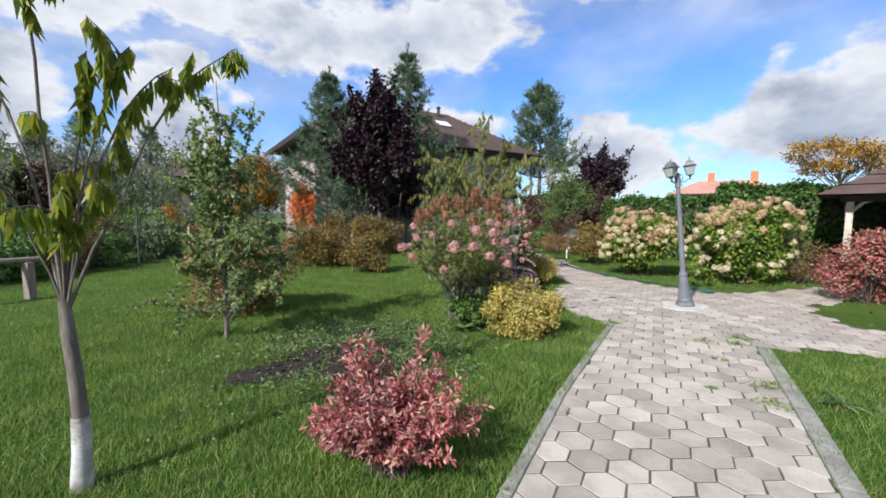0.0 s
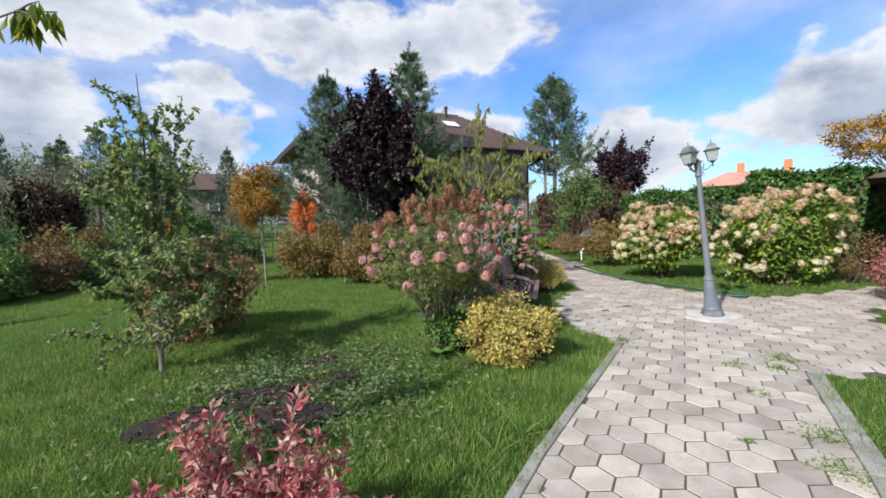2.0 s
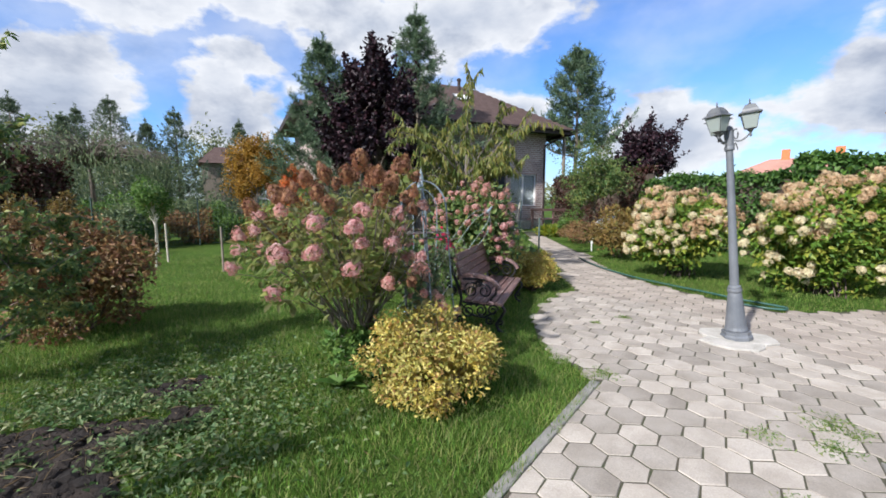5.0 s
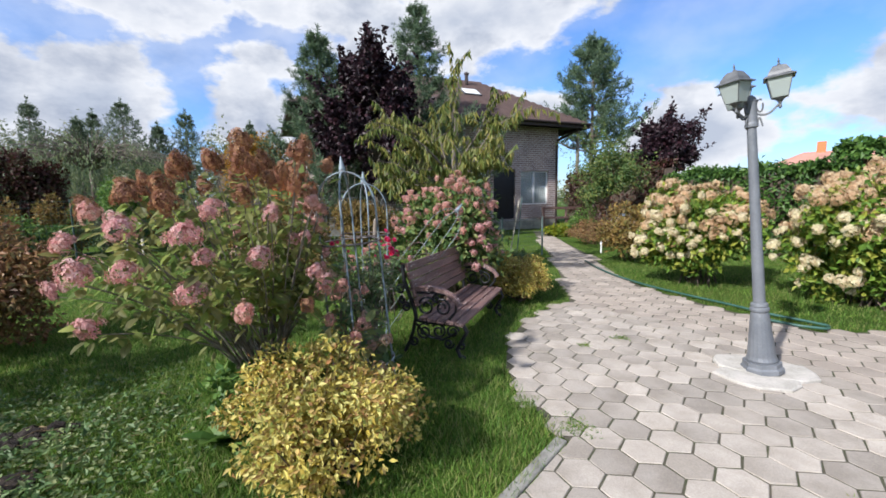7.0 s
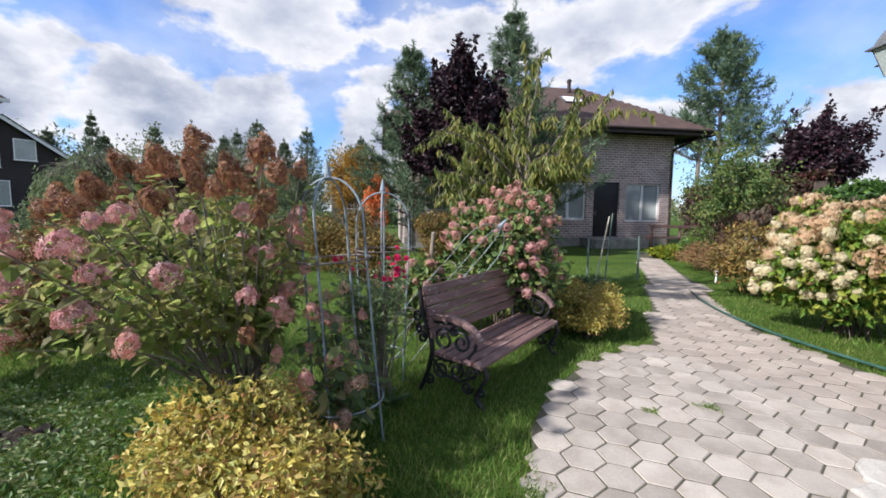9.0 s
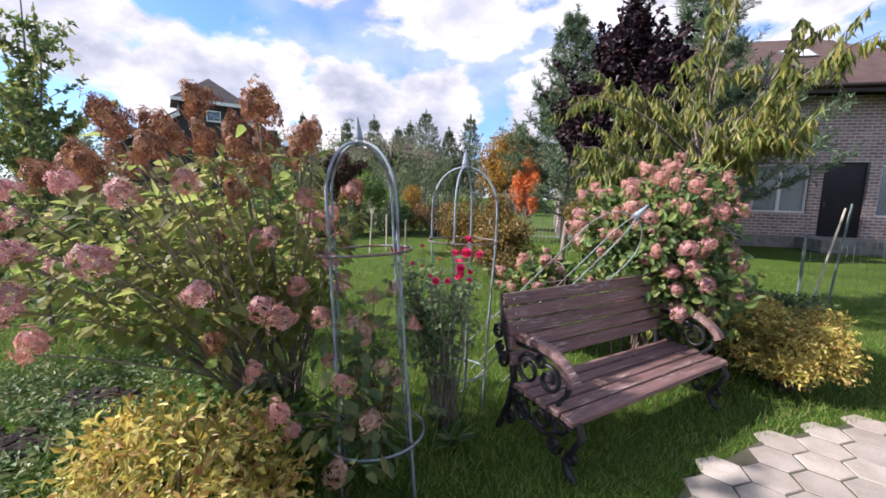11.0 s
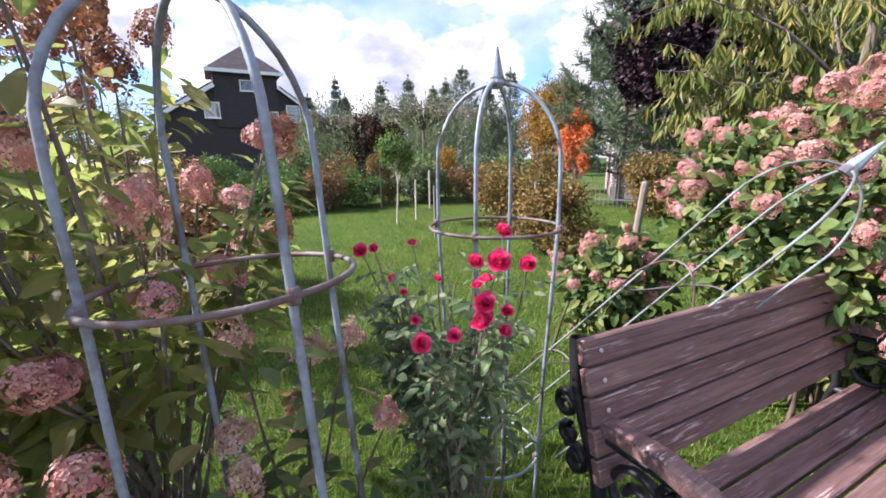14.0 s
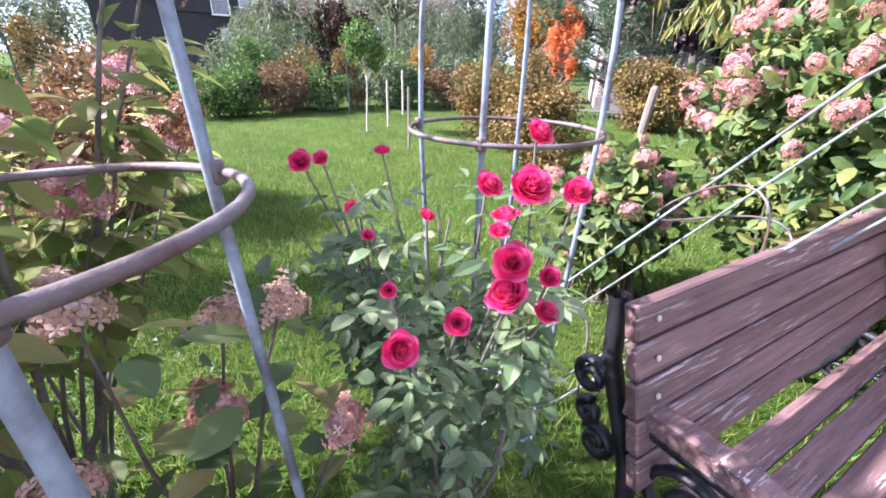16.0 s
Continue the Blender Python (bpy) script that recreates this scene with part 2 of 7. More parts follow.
def peeling_paint(name, base, second, bare):
    """Brown paint over long wood grain, cracked along it and flaked off to pale wood in patches."""
    m = material(name, base, second, 0.55, scale=7, fine=26, bump=0.55, dist=0.004, per_object=0.12, stretch=(0.35, 6.0, 6.0), spec=0.45)
    nt = m.node_tree
    b = nt.nodes["Principled BSDF"]
    paint = b.inputs["Base Color"].links[0].from_socket
    tc = nt.nodes.new("ShaderNodeTexCoord")
    info = nt.nodes.new("ShaderNodeObjectInfo")
    add = nt.nodes.new("ShaderNodeVectorMath")
    add.operation = "ADD"
    link(nt, tc.outputs["Object"], add.inputs[0])
    link(nt, math_node(nt, "MULTIPLY", info.outputs["Random"], 19.0), add.inputs[1])

    def grain(stretch, scale, detail):
        mp = nt.nodes.new("ShaderNodeMapping")
        mp.inputs["Scale"].default_value = stretch
        link(nt, add.outputs[0], mp.inputs[0])
        n = node(nt, "ShaderNodeTexNoise", Scale=scale, Detail=detail, Roughness=0.65)
        link(nt, mp.outputs[0], n.inputs["Vector"])
        return n.outputs[0]

    flakes = ramp(nt, grain((1.0, 16.0, 16.0), 8.0, 7.0), [(0.555, (0, 0, 0)), (0.60, (1, 1, 1))])
    patch = ramp(nt, grain((1.0, 3.0, 3.0), 2.2, 2.0), [(0.48, (0, 0, 0)), (0.62, (1, 1, 1))])
    cracks = ramp(nt, grain((0.5, 22.0, 22.0), 6.0, 3.0), [(0.34, (0.45, 0.45, 0.45)), (0.42, (1, 1, 1))])
    col = mix_rgb(nt, 1.0, paint, cracks, "MULTIPLY")
    link(nt, mix_rgb(nt, math_node(nt, "MULTIPLY", flakes, patch), col, bare), b.inputs["Base Color"])
    return m


LAWN = ground_material()
BRICK = brick_material()
GRASS = leaf_material("grass_blades", [(0.060, 0.135, 0.020), (0.098, 0.205, 0.029), (0.142, 0.262, 0.040), (0.205, 0.27, 0.065), (0.25, 0.26, 0.098)], 0.4, 0.55, 0.25)
WEED = leaf_material("weed_leaves", [(0.055, 0.11, 0.035), (0.095, 0.17, 0.055), (0.15, 0.22, 0.085), (0.24, 0.27, 0.13)], 0.35)
STRAW = leaf_material("dry_straw", [(0.26, 0.19, 0.11), (0.36, 0.28, 0.17), (0.20, 0.14, 0.08)], 0.2)
PAVER = material("concrete_paver", (0.375, 0.335, 0.290), (0.29, 0.255, 0.216), 0.85, scale=3.5, fine=120.0, bump=0.4, dist=0.003, per_object=0.22, spec=0.25)
PAVER_REST = material("concrete_paver_far", (0.355, 0.308, 0.262), (0.28, 0.24, 0.203), 0.85, scale=2.2, fine=90.0, bump=0.3, spec=0.25, island=0.16)
JOINT = material("joint_soil", (0.075, 0.065, 0.048), (0.055, 0.06, 0.03), 0.95, scale=8, fine=150, bump=0.6)
KERB = material("kerb_concrete", (0.27, 0.26, 0.235), (0.18, 0.172, 0.155), 0.9, scale=5, fine=90, bump=0.5)
SOIL = material("dark_soil", (0.016, 0.012, 0.010), (0.036, 0.026, 0.020), 0.95, scale=9, fine=70, bump=1.0, dist=0.02)
WOOD = peeling_paint("brown_painted_wood", (0.130, 0.074, 0.067), (0.200, 0.120, 0.108), (0.46, 0.37, 0.34))
WORN = material("worn_wood_scuffs", (0.36, 0.29, 0.26), (0.24, 0.17, 0.15), 0.7, scale=20, fine=60)
IRON = material("black_cast_iron", (0.012, 0.012, 0.014), (0.03, 0.03, 0.034), 0.45, metal=0.2, scale=10, fine=90, bump=0.3)
LAMP = material("grey_painted_metal", (0.125, 0.135, 0.15), (0.165, 0.175, 0.19), 0.5, metal=0.1, scale=4, fine=120, bump=0.12)
LANTERN_FRAME = material("dark_grey_metal", (0.09, 0.095, 0.10), (0.14, 0.145, 0.15), 0.5, metal=0.2)
FROST = glass_material("frosted_glass", (0.40, 0.45, 0.42), 0.5, 0.35)
TRELLIS = material("grey_blue_painted_steel", (0.215, 0.265, 0.30), (0.12, 0.12, 0.125), 0.55, metal=0.15, scale=6, fine=70, bump=0.3, spread=(0.5, 0.62))
RUSTY = material("rusty_steel_ring", (0.17, 0.155, 0.15), (0.105, 0.06, 0.05), 0.6, metal=0.2, scale=9, fine=80, bump=0.4)
SCREW = material("pale_screw", (0.6, 0.55, 0.5), rough=0.4, metal=0.4)
ROOF = material("brown_shingle", (0.068, 0.040, 0.034), (0.092, 0.058, 0.049), 0.85, scale=3, fine=14, bump=0.6, dist=0.02)
FASCIA = material("dark_brown_trim", (0.035, 0.022, 0.02), rough=0.6)
WHITE = material("white_plastic_frame", (0.78, 0.78, 0.77), (0.7, 0.7, 0.69), 0.45, bump=0.03)
PANE = glass_material("window_glass", (0.85, 0.90, 0.90), 0.03, 0.9)
CURTAIN = material("pale_curtain", (0.50, 0.52, 0.51), (0.40, 0.42, 0.42), 0.9, scale=5, fine=12, stretch=(4, 4, 0.3))
DOORM = material("black_door_panel", (0.016, 0.018, 0.022), rough=0.4)
SLATE = material("dark_brown_sheet_roof", (0.05, 0.042, 0.042), (0.075, 0.062, 0.06), 0.6, scale=2, fine=9, bump=0.3)
DARKWOOD = material("black_stained_boards", (0.030, 0.026, 0.028), (0.045, 0.038, 0.038), 0.8, scale=3, fine=20, stretch=(1, 1, 8), bump=0.5)
TIMBER = material("grey_timber", (0.26, 0.215, 0.17), (0.18, 0.15, 0.12), 0.85, scale=8, fine=40, stretch=(6, 6, 0.5))
WHITEWASH = material("pale_wooden_post", (0.52, 0.47, 0.38), (0.4, 0.36, 0.3), 0.8, scale=6, fine=40)
# red tiles, with the paling of distance haze painted into the colour
ORANGE_ROOF = material("hazed_red_tile_roof", (0.42, 0.22, 0.17), (0.35, 0.18, 0.14), 0.85, scale=0.4, fine=3)
ORANGE_WALL = material("orange_chimney", (0.55, 0.2, 0.08), rough=0.85)
FENCE = material("grey_fence_steel", (0.20, 0.205, 0.21), (0.13, 0.135, 0.14), rough=0.5)
WIRE = material("green_wire", (0.05, 0.085, 0.075), rough=0.5)
NET = material("pale_green_net", (0.13, 0.18, 0.165), rough=0.7)
HOSE = material("green_garden_hose", (0.025, 0.075, 0.06), (0.04, 0.10, 0.08), 0.4, bump=0.05)
BARK = material("grey_brown_bark", (0.13, 0.105, 0.085), (0.22, 0.19, 0.16), 0.95, scale=8, fine=50, bump=1.0, dist=0.01, stretch=(3, 3, 0.7))
PALEBARK = material("limewashed_bark", (0.55, 0.54, 0.52), (0.25, 0.22, 0.19), 0.95, scale=6, fine=50, bump=0.8, dist=0.008)
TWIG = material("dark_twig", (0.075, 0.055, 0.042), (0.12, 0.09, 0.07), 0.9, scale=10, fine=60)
LIMB = material("grey_stem", (0.22, 0.195, 0.165), (0.12, 0.10, 0.08), 0.9, scale=8, fine=60, bump=0.6)

L_HYD = leaf_material("hydrangea_leaf", [(0.17, 0.24, 0.065), (0.25, 0.31, 0.085), (0.28, 0.31, 0.10), (0.30, 0.285, 0.10), (0.22, 0.225, 0.10)], 0.68)
L_DWARF = leaf_material("mixed_green_hydrangea_leaf", [(0.10, 0.17, 0.07), (0.16, 0.24, 0.095), (0.24, 0.29, 0.11), (0.34, 0.28, 0.12), (0.13, 0.19, 0.10)], 0.6)
L_WHYD = leaf_material("bright_hydrangea_leaf", [(0.075, 0.150, 0.022), (0.125, 0.225, 0.031), (0.20, 0.275, 0.037), (0.28, 0.30, 0.050)], 0.35)
L_YEL = leaf_material("golden_spirea_leaf", [(0.40, 0.31, 0.06), (0.56, 0.47, 0.11), (0.68, 0.62, 0.21), (0.38, 0.19, 0.08), (0.33, 0.34, 0.08)], 0.35)
L_RED = leaf_material("pink_barberry_leaf", [(0.32, 0.07, 0.08), (0.50, 0.15, 0.16), (0.60, 0.29, 0.25), (0.64, 0.43, 0.32), (0.25, 0.06, 0.07)], 0.4)
L_BROWN = leaf_material("brown_autumn_leaf", [(0.14, 0.07, 0.04), (0.225, 0.12, 0.055), (0.31, 0.19, 0.08), (0.16, 0.135, 0.055)], 0.3)
L_BEECH = leaf_material("olive_brown_leaf", [(0.130, 0.078, 0.026), (0.221, 0.137, 0.039), (0.273, 0.195, 0.052), (0.143, 0.130, 0.039)], 0.25)
L_PEAR = leaf_material("pear_leaf", [(0.095, 0.165, 0.06), (0.15, 0.235, 0.08), (0.22, 0.285, 0.10), (0.31, 0.32, 0.10)], 0.4)
L_PEACH = leaf_material("peach_leaf", [(0.09, 0.13, 0.03), (0.145, 0.185, 0.043), (0.215, 0.235, 0.06), (0.30, 0.27, 0.07)], 0.4)
L_CHERRY = leaf_material("yellow_green_cherry_leaf", [(0.13, 0.19, 0.02), (0.20, 0.26, 0.03), (0.33, 0.32, 0.03)], 0.5)
L_PURPLE = leaf_material("purple_maple_leaf", [(0.012, 0.007, 0.011), (0.024, 0.011, 0.017), (0.045, 0.019, 0.027)], 0.15)
L_PINE = leaf_material("pine_needles", [(0.058, 0.102, 0.062), (0.10, 0.16, 0.09), (0.155, 0.215, 0.12)], 0.2)
# paler and greyer than L_PINE: distance haze mixed into the needle colours
L_FARPINE = leaf_material("hazed_conifer_needles", [(0.09, 0.13, 0.085), (0.13, 0.175, 0.105), (0.17, 0.21, 0.13)], 0.15)
L_ORANGE = leaf_material("orange_autumn_leaf", [(0.58, 0.17, 0.05), (0.70, 0.26, 0.08), (0.62, 0.21, 0.08)], 0.4)
L_GOLD = leaf_material("gold_autumn_leaf", [(0.22, 0.12, 0.02), (0.36, 0.20, 0.03), (0.42, 0.26, 0.04)], 0.35)
L_GREEN = leaf_material("garden_green_leaf", [(0.055, 0.125, 0.026), (0.105, 0.195, 0.042), (0.165, 0.26, 0.058)], 0.3)
L_HEDGE = leaf_material("ivy_hedge_leaf", [(0.030, 0.075, 0.016), (0.055, 0.125, 0.025), (0.10, 0.185, 0.038)], 0.3)
L_PHYD = leaf_material("deep_green_hydrangea_leaf", [(0.05, 0.10, 0.028), (0.085, 0.15, 0.042), (0.14, 0.20, 0.055), (0.19, 0.21, 0.06)], 0.3)
L_WINE = leaf_material("dark_red_creeper_leaf", [(0.045, 0.016, 0.014), (0.085, 0.03, 0.025), (0.05, 0.05, 0.02)], 0.2)
L_WILLOW = leaf_material("grey_green_willow_leaf", [(0.10, 0.15, 0.07), (0.16, 0.215, 0.10), (0.23, 0.27, 0.14)], 0.3)
# leaf colours lightened and greyed to carry the haze over the far woods
L_WOOD = leaf_material("hazed_wood_leaf", [(0.15, 0.19, 0.10), (0.20, 0.24, 0.125), (0.26, 0.27, 0.145)], 0.2)
L_ROSE = leaf_material("rose_leaf", [(0.075, 0.13, 0.055), (0.12, 0.185, 0.08), (0.19, 0.24, 0.12)], 0.3)
F_PINK = leaf_material("pink_hydrangea_floret", [(0.52, 0.23, 0.23), (0.62, 0.34, 0.33), (0.70, 0.48, 0.45), (0.45, 0.20, 0.17)], 0.3)
F_RUST = leaf_material("rust_hydrangea_floret", [(0.16, 0.07, 0.04), (0.30, 0.14, 0.065), (0.46, 0.26, 0.13), (0.34, 0.16, 0.11), (0.22, 0.09, 0.055)], 0.35)
F_BLUSH = leaf_material("blush_hydrangea_floret", [(0.55, 0.30, 0.26), (0.68, 0.46, 0.38), (0.62, 0.25, 0.24), (0.48, 0.25, 0.18)], 0.3)
F_FADED = leaf_material("faded_hydrangea_floret", [(0.52, 0.33, 0.25), (0.64, 0.45, 0.36), (0.70, 0.52, 0.44), (0.40, 0.23, 0.16)], 0.4)
F_CREAM = leaf_material("cream_hydrangea_floret", [(0.66, 0.58, 0.36), (0.74, 0.70, 0.50), (0.60, 0.46, 0.30)], 0.3)
F_TAN = leaf_material("tan_hydrangea_floret", [(0.50, 0.32, 0.18), (0.60, 0.42, 0.26), (0.64, 0.50, 0.32)], 0.3)
F_ROSE = leaf_material("red_rose_petal", [(0.72, 0.025, 0.13), (0.82, 0.055, 0.20), (0.88, 0.13, 0.31)], 0.5, 0.45)
F_SPI = leaf_material("dusty_red_leaf", [(0.40, 0.12, 0.12), (0.52, 0.20, 0.19), (0.14, 0.18, 0.06), (0.30, 0.09, 0.09)], 0.3)


# ---------------- mesh helpers ----------------
def mesh_np(name, verts, faces, mat, smooth=False):
    verts = np.asarray(verts, np.float32)
    faces = np.asarray(faces, np.int32)
    me = bpy.data.meshes.new(name)
    n, k = faces.shape
    me.vertices.add(len(verts))
    me.vertices.foreach_set("co", verts.ravel())
    me.loops.add(n * k)
    me.loops.foreach_set("vertex_index", faces.ravel())
    me.polygons.add(n)
    me.polygons.foreach_set("loop_start", np.arange(0, n * k, k, dtype=np.int32))
    me.polygons.foreach_set("use_smooth", np.full(n, smooth))
    me.materials.append(mat)
    me.update(calc_edges=True)
    return me


def thing(name, loc=(0, 0, 0), rz=0.0, label="", category="", group="", kind=""):
    ob = new(name)
    ob.empty_display_size = 0.1
    ob.matrix_basis = pose(*loc, 0, 0, rz)
    return tagged(ob, label, category, group, kind)


def child(name, me, parent, label="", kind=""):
    ob = new(name, me)
    ob.parent = parent
    return tagged(ob, label, "", "", kind)


def part(name, bm, mat, parent, label="", bevel=0.0):
    """A bmesh as one mesh object under a thing or a part."""
    if bevel:
        bmesh.ops.bevel(bm, geom=bm.edges[:], offset=bevel, segments=1, affect="EDGES")
    me = bpy.data.meshes.new(name)
    bm.to_mesh(me)
    bm.free()
    me.materials.append(mat)
    ob = new(name, me)
    ob.parent = parent
    return tagged(ob, label)


def box(x0, y0, z0, x1, y1, z1, bm=None):
    bm = bm or bmesh.new()
    v = [bm.verts.new((x, y, z)) for z in (z0, z1) for x, y in ((x0, y0), (x1, y0), (x1, y1), (x0, y1))]
    for f in ((3, 2, 1, 0), (4, 5, 6, 7), (0, 1, 5, 4), (1, 2, 6, 5), (2, 3, 7, 6), (3, 0, 4, 7)):
        bm.faces.new([v[i] for i in f])
    return bm


def loft(rings, cap=True, bm=None):
    """Closed rings of equal length, joined one to the next."""
    bm = bm or bmesh.new()
    rows = [[bm.verts.new(p) for p in r] for r in rings]
    n = len(rings[0])
    for a, b in zip(rows, rows[1:]):
        for i in range(n):
            bm.faces.new((a[i], a[(i + 1) % n], b[(i + 1) % n], b[i]))
    if cap:
        bm.faces.new(rows[0][::-1])
        bm.faces.new(rows[-1])
    return bm


def lathe(profile, sides=16, turn=0.0):
    return loft([[(r * math.cos(turn + 2 * math.pi * i / sides), r * math.sin(turn + 2 * math.pi * i / sides), z) for i in range(sides)] for r, z in profile])


def unit(v):
    return v / (np.linalg.norm(v, axis=-1, keepdims=True) + 1e-9)


def tube(pts, rad, sides=6):
    pts = np.asarray(pts, float)
    rad = np.broadcast_to(np.asarray(rad, float), (len(pts),))
    t = unit(np.gradient(pts, axis=0))
    ref = np.array([0.31, 0.22, 0.93]) if abs(t[:, 2]).mean() < 0.8 else np.array([0.95, 0.2, 0.1])
    u = unit(np.cross(t, ref))
    w = np.cross(t, u)
    a = np.linspace(0, 2 * np.pi, sides, endpoint=False)
    ring = u[:, None] * np.cos(a)[None, :, None] + w[:, None] * np.sin(a)[None, :, None]
    verts = (pts[:, None] + ring * rad[:, None, None]).reshape(-1, 3)
    i, j = np.meshgrid(np.arange(len(pts) - 1), np.arange(sides), indexing="ij")
    i, j = i.ravel(), j.ravel()
    k = (j + 1) % sides
    return verts, np.stack([i * sides + j, i * sides + k, (i + 1) * sides + k, (i + 1) * sides + j], 1)


def merged(pieces):
    vs, fs, n = [], [], 0
    for v, f in pieces:
        vs.append(v)
        fs.append(f + n)
        n += len(v)
    return np.concatenate(vs), np.concatenate(fs)


def bent(rng, a, b, sag=0.0, n=6, wob=0.04):
    a, b = np.asarray(a, float), np.asarray(b, float)
    s = np.linspace(0, 1, n)[:, None]
    d = np.linalg.norm(b - a)
    off = np.cumsum(rng.normal(0, wob * d / n, (n, 3)), 0) * (s * (1 - s) * 4)
    p = a + (b - a) * s + off
    p[:, 2] += sag * d * (s[:, 0] * (1 - s[:, 0])) * 4
    return p


def leaves(rng, P, D, N, length, width, jitter=0.3, fold=0.22, curl=0.12):
    n = len(P)
    L = (length * rng.uniform(1 - jitter, 1 + jitter, n))[:, None]
    W = (width * rng.uniform(1 - jitter, 1 + jitter, n))[:, None]
    D = unit(D)
    S = unit(np.cross(D, N))
    N = np.cross(S, D)
    mid = P + D * L * 0.45
    verts = np.stack([P, mid + S * W * 0.5 + N * W * fold, P + D * L - N * L * curl, mid - S * W * 0.5 + N * W * fold], 1).reshape(-1, 3)
    b = np.arange(n)[:, None] * 4
    return verts, np.concatenate([b + np.array([0, 1, 2]), b + np.array([0, 2, 3])], 0)


def leaves_fine(rng, P, D, N, length, width, jitter=0.35, fold=0.14, curl=0.2):
    """Rounded leaves with a raised midrib fold and a bent tip."""
    n = len(P)
    L = (length * rng.uniform(1 - jitter, 1 + jitter, n))[:, None]
    W = (width * rng.uniform(1 - jitter, 1 + jitter, n))[:, None]
    D = unit(D)
    S = unit(np.cross(D, N))
    N = np.cross(S, D)

    def at(u, w, up):
        return P + D * L * u + S * W * w * 0.5 + N * (W * abs(w) * fold - L * curl * u * u + W * up)

    rows = [at(0, 0, 0), at(0.22, 0.72, 0), at(0.22, 0, 0), at(0.22, -0.72, 0), at(0.55, 1.0, 0.03), at(0.55, 0, 0), at(0.55, -1.0, 0.03), at(0.82, 0.6, 0), at(0.82, 0, 0), at(0.82, -0.6, 0), at(1.0, 0, 0)]
    v = np.stack(rows, 1).reshape(-1, 3)
    t = np.array([[0, 1, 2], [0, 2, 3], [2, 1, 4], [2, 4, 5], [3, 2, 5], [3, 5, 6], [5, 4, 7], [5, 7, 8], [6, 5, 8], [6, 8, 9], [8, 7, 10], [8, 10, 9]])
    return v, (np.arange(n)[:, None, None] * 11 + t[None]).reshape(-1, 3)


def ball(rng, n):
    return unit(rng.normal(size=(n, 3)))


def lumps(rng, centre, radii, k, low=-0.5):
    d = ball(rng, k * 4)
    d = d[d[:, 2] > low][:k]
    r = rng.uniform(0.35, 0.78, len(d))[:, None]
    return np.asarray(centre) + d * r * np.asarray(radii)


def cloud(rng, n, centre, radii, k=14, size=0.42, low=-0.5, inner=0.45):
    c = lumps(rng, centre, radii, k, low)
    sizes = rng.uniform(0.7, 1.25, len(c)) * size
    i = rng.integers(0, len(c), n)
    d = ball(rng, n)
    rr = rng.uniform(inner, 1, n)[:, None]
    P = c[i] + d * rr * sizes[i][:, None] * np.asarray(radii)
    out = unit(unit(P - np.asarray(centre)) + 0.7 * d)
    return P, out, c


def crown(rng, n, centre, radii, length, width, k=14, size=0.42, low=-0.5, droop=0.0, inner=0.45, floor=0.02, rounded=False):
    P, out, c = cloud(rng, n, centre, radii, k, size, low, inner)
    keep = P[:, 2] > floor
    P, out = P[keep], out[keep]
    D = unit(ball(rng, len(P)) * 0.8 + out * 0.6 + np.array([0, 0, -droop]))
    N = unit(out + ball(rng, len(P)) * 0.6 + np.array([0, 0, 0.4]))
    return (leaves_fine if rounded else leaves)(rng, P, D, N, length, width), c


def shrub(name, label, category, loc, radii, height, n, leaf, mat, seed, k=16, size=0.42, stems=12, group="", low=-0.95, stem_mat=None, twist=0.0):
    rng = np.random.default_rng(seed)
    ob = thing(name, loc, twist, label, category, group)
    centre = np.array([0, 0, height * 0.46])
    rr = np.array([radii[0], radii[1], height * 0.56])
    (v, f), c = crown(rng, n, centre, rr, leaf[0], leaf[1], k, size, low)
    child("foliage", mesh_np("foliage", v, f, mat), ob)
    pieces = []
    for i in range(stems):
        e = c[i % len(c)] * rng.uniform(0.85, 1.1)
        pieces.append(tube(bent(rng, (rng.normal(0, 0.06), rng.normal(0, 0.06), -0.02), e, -0.12), np.linspace(0.011, 0.003, 6), 5))
    v, f = merged(pieces)
    child("stemwork", mesh_np("stemwork", v, f, stem_mat or TWIG, True), ob, kind="stuff")
    return ob


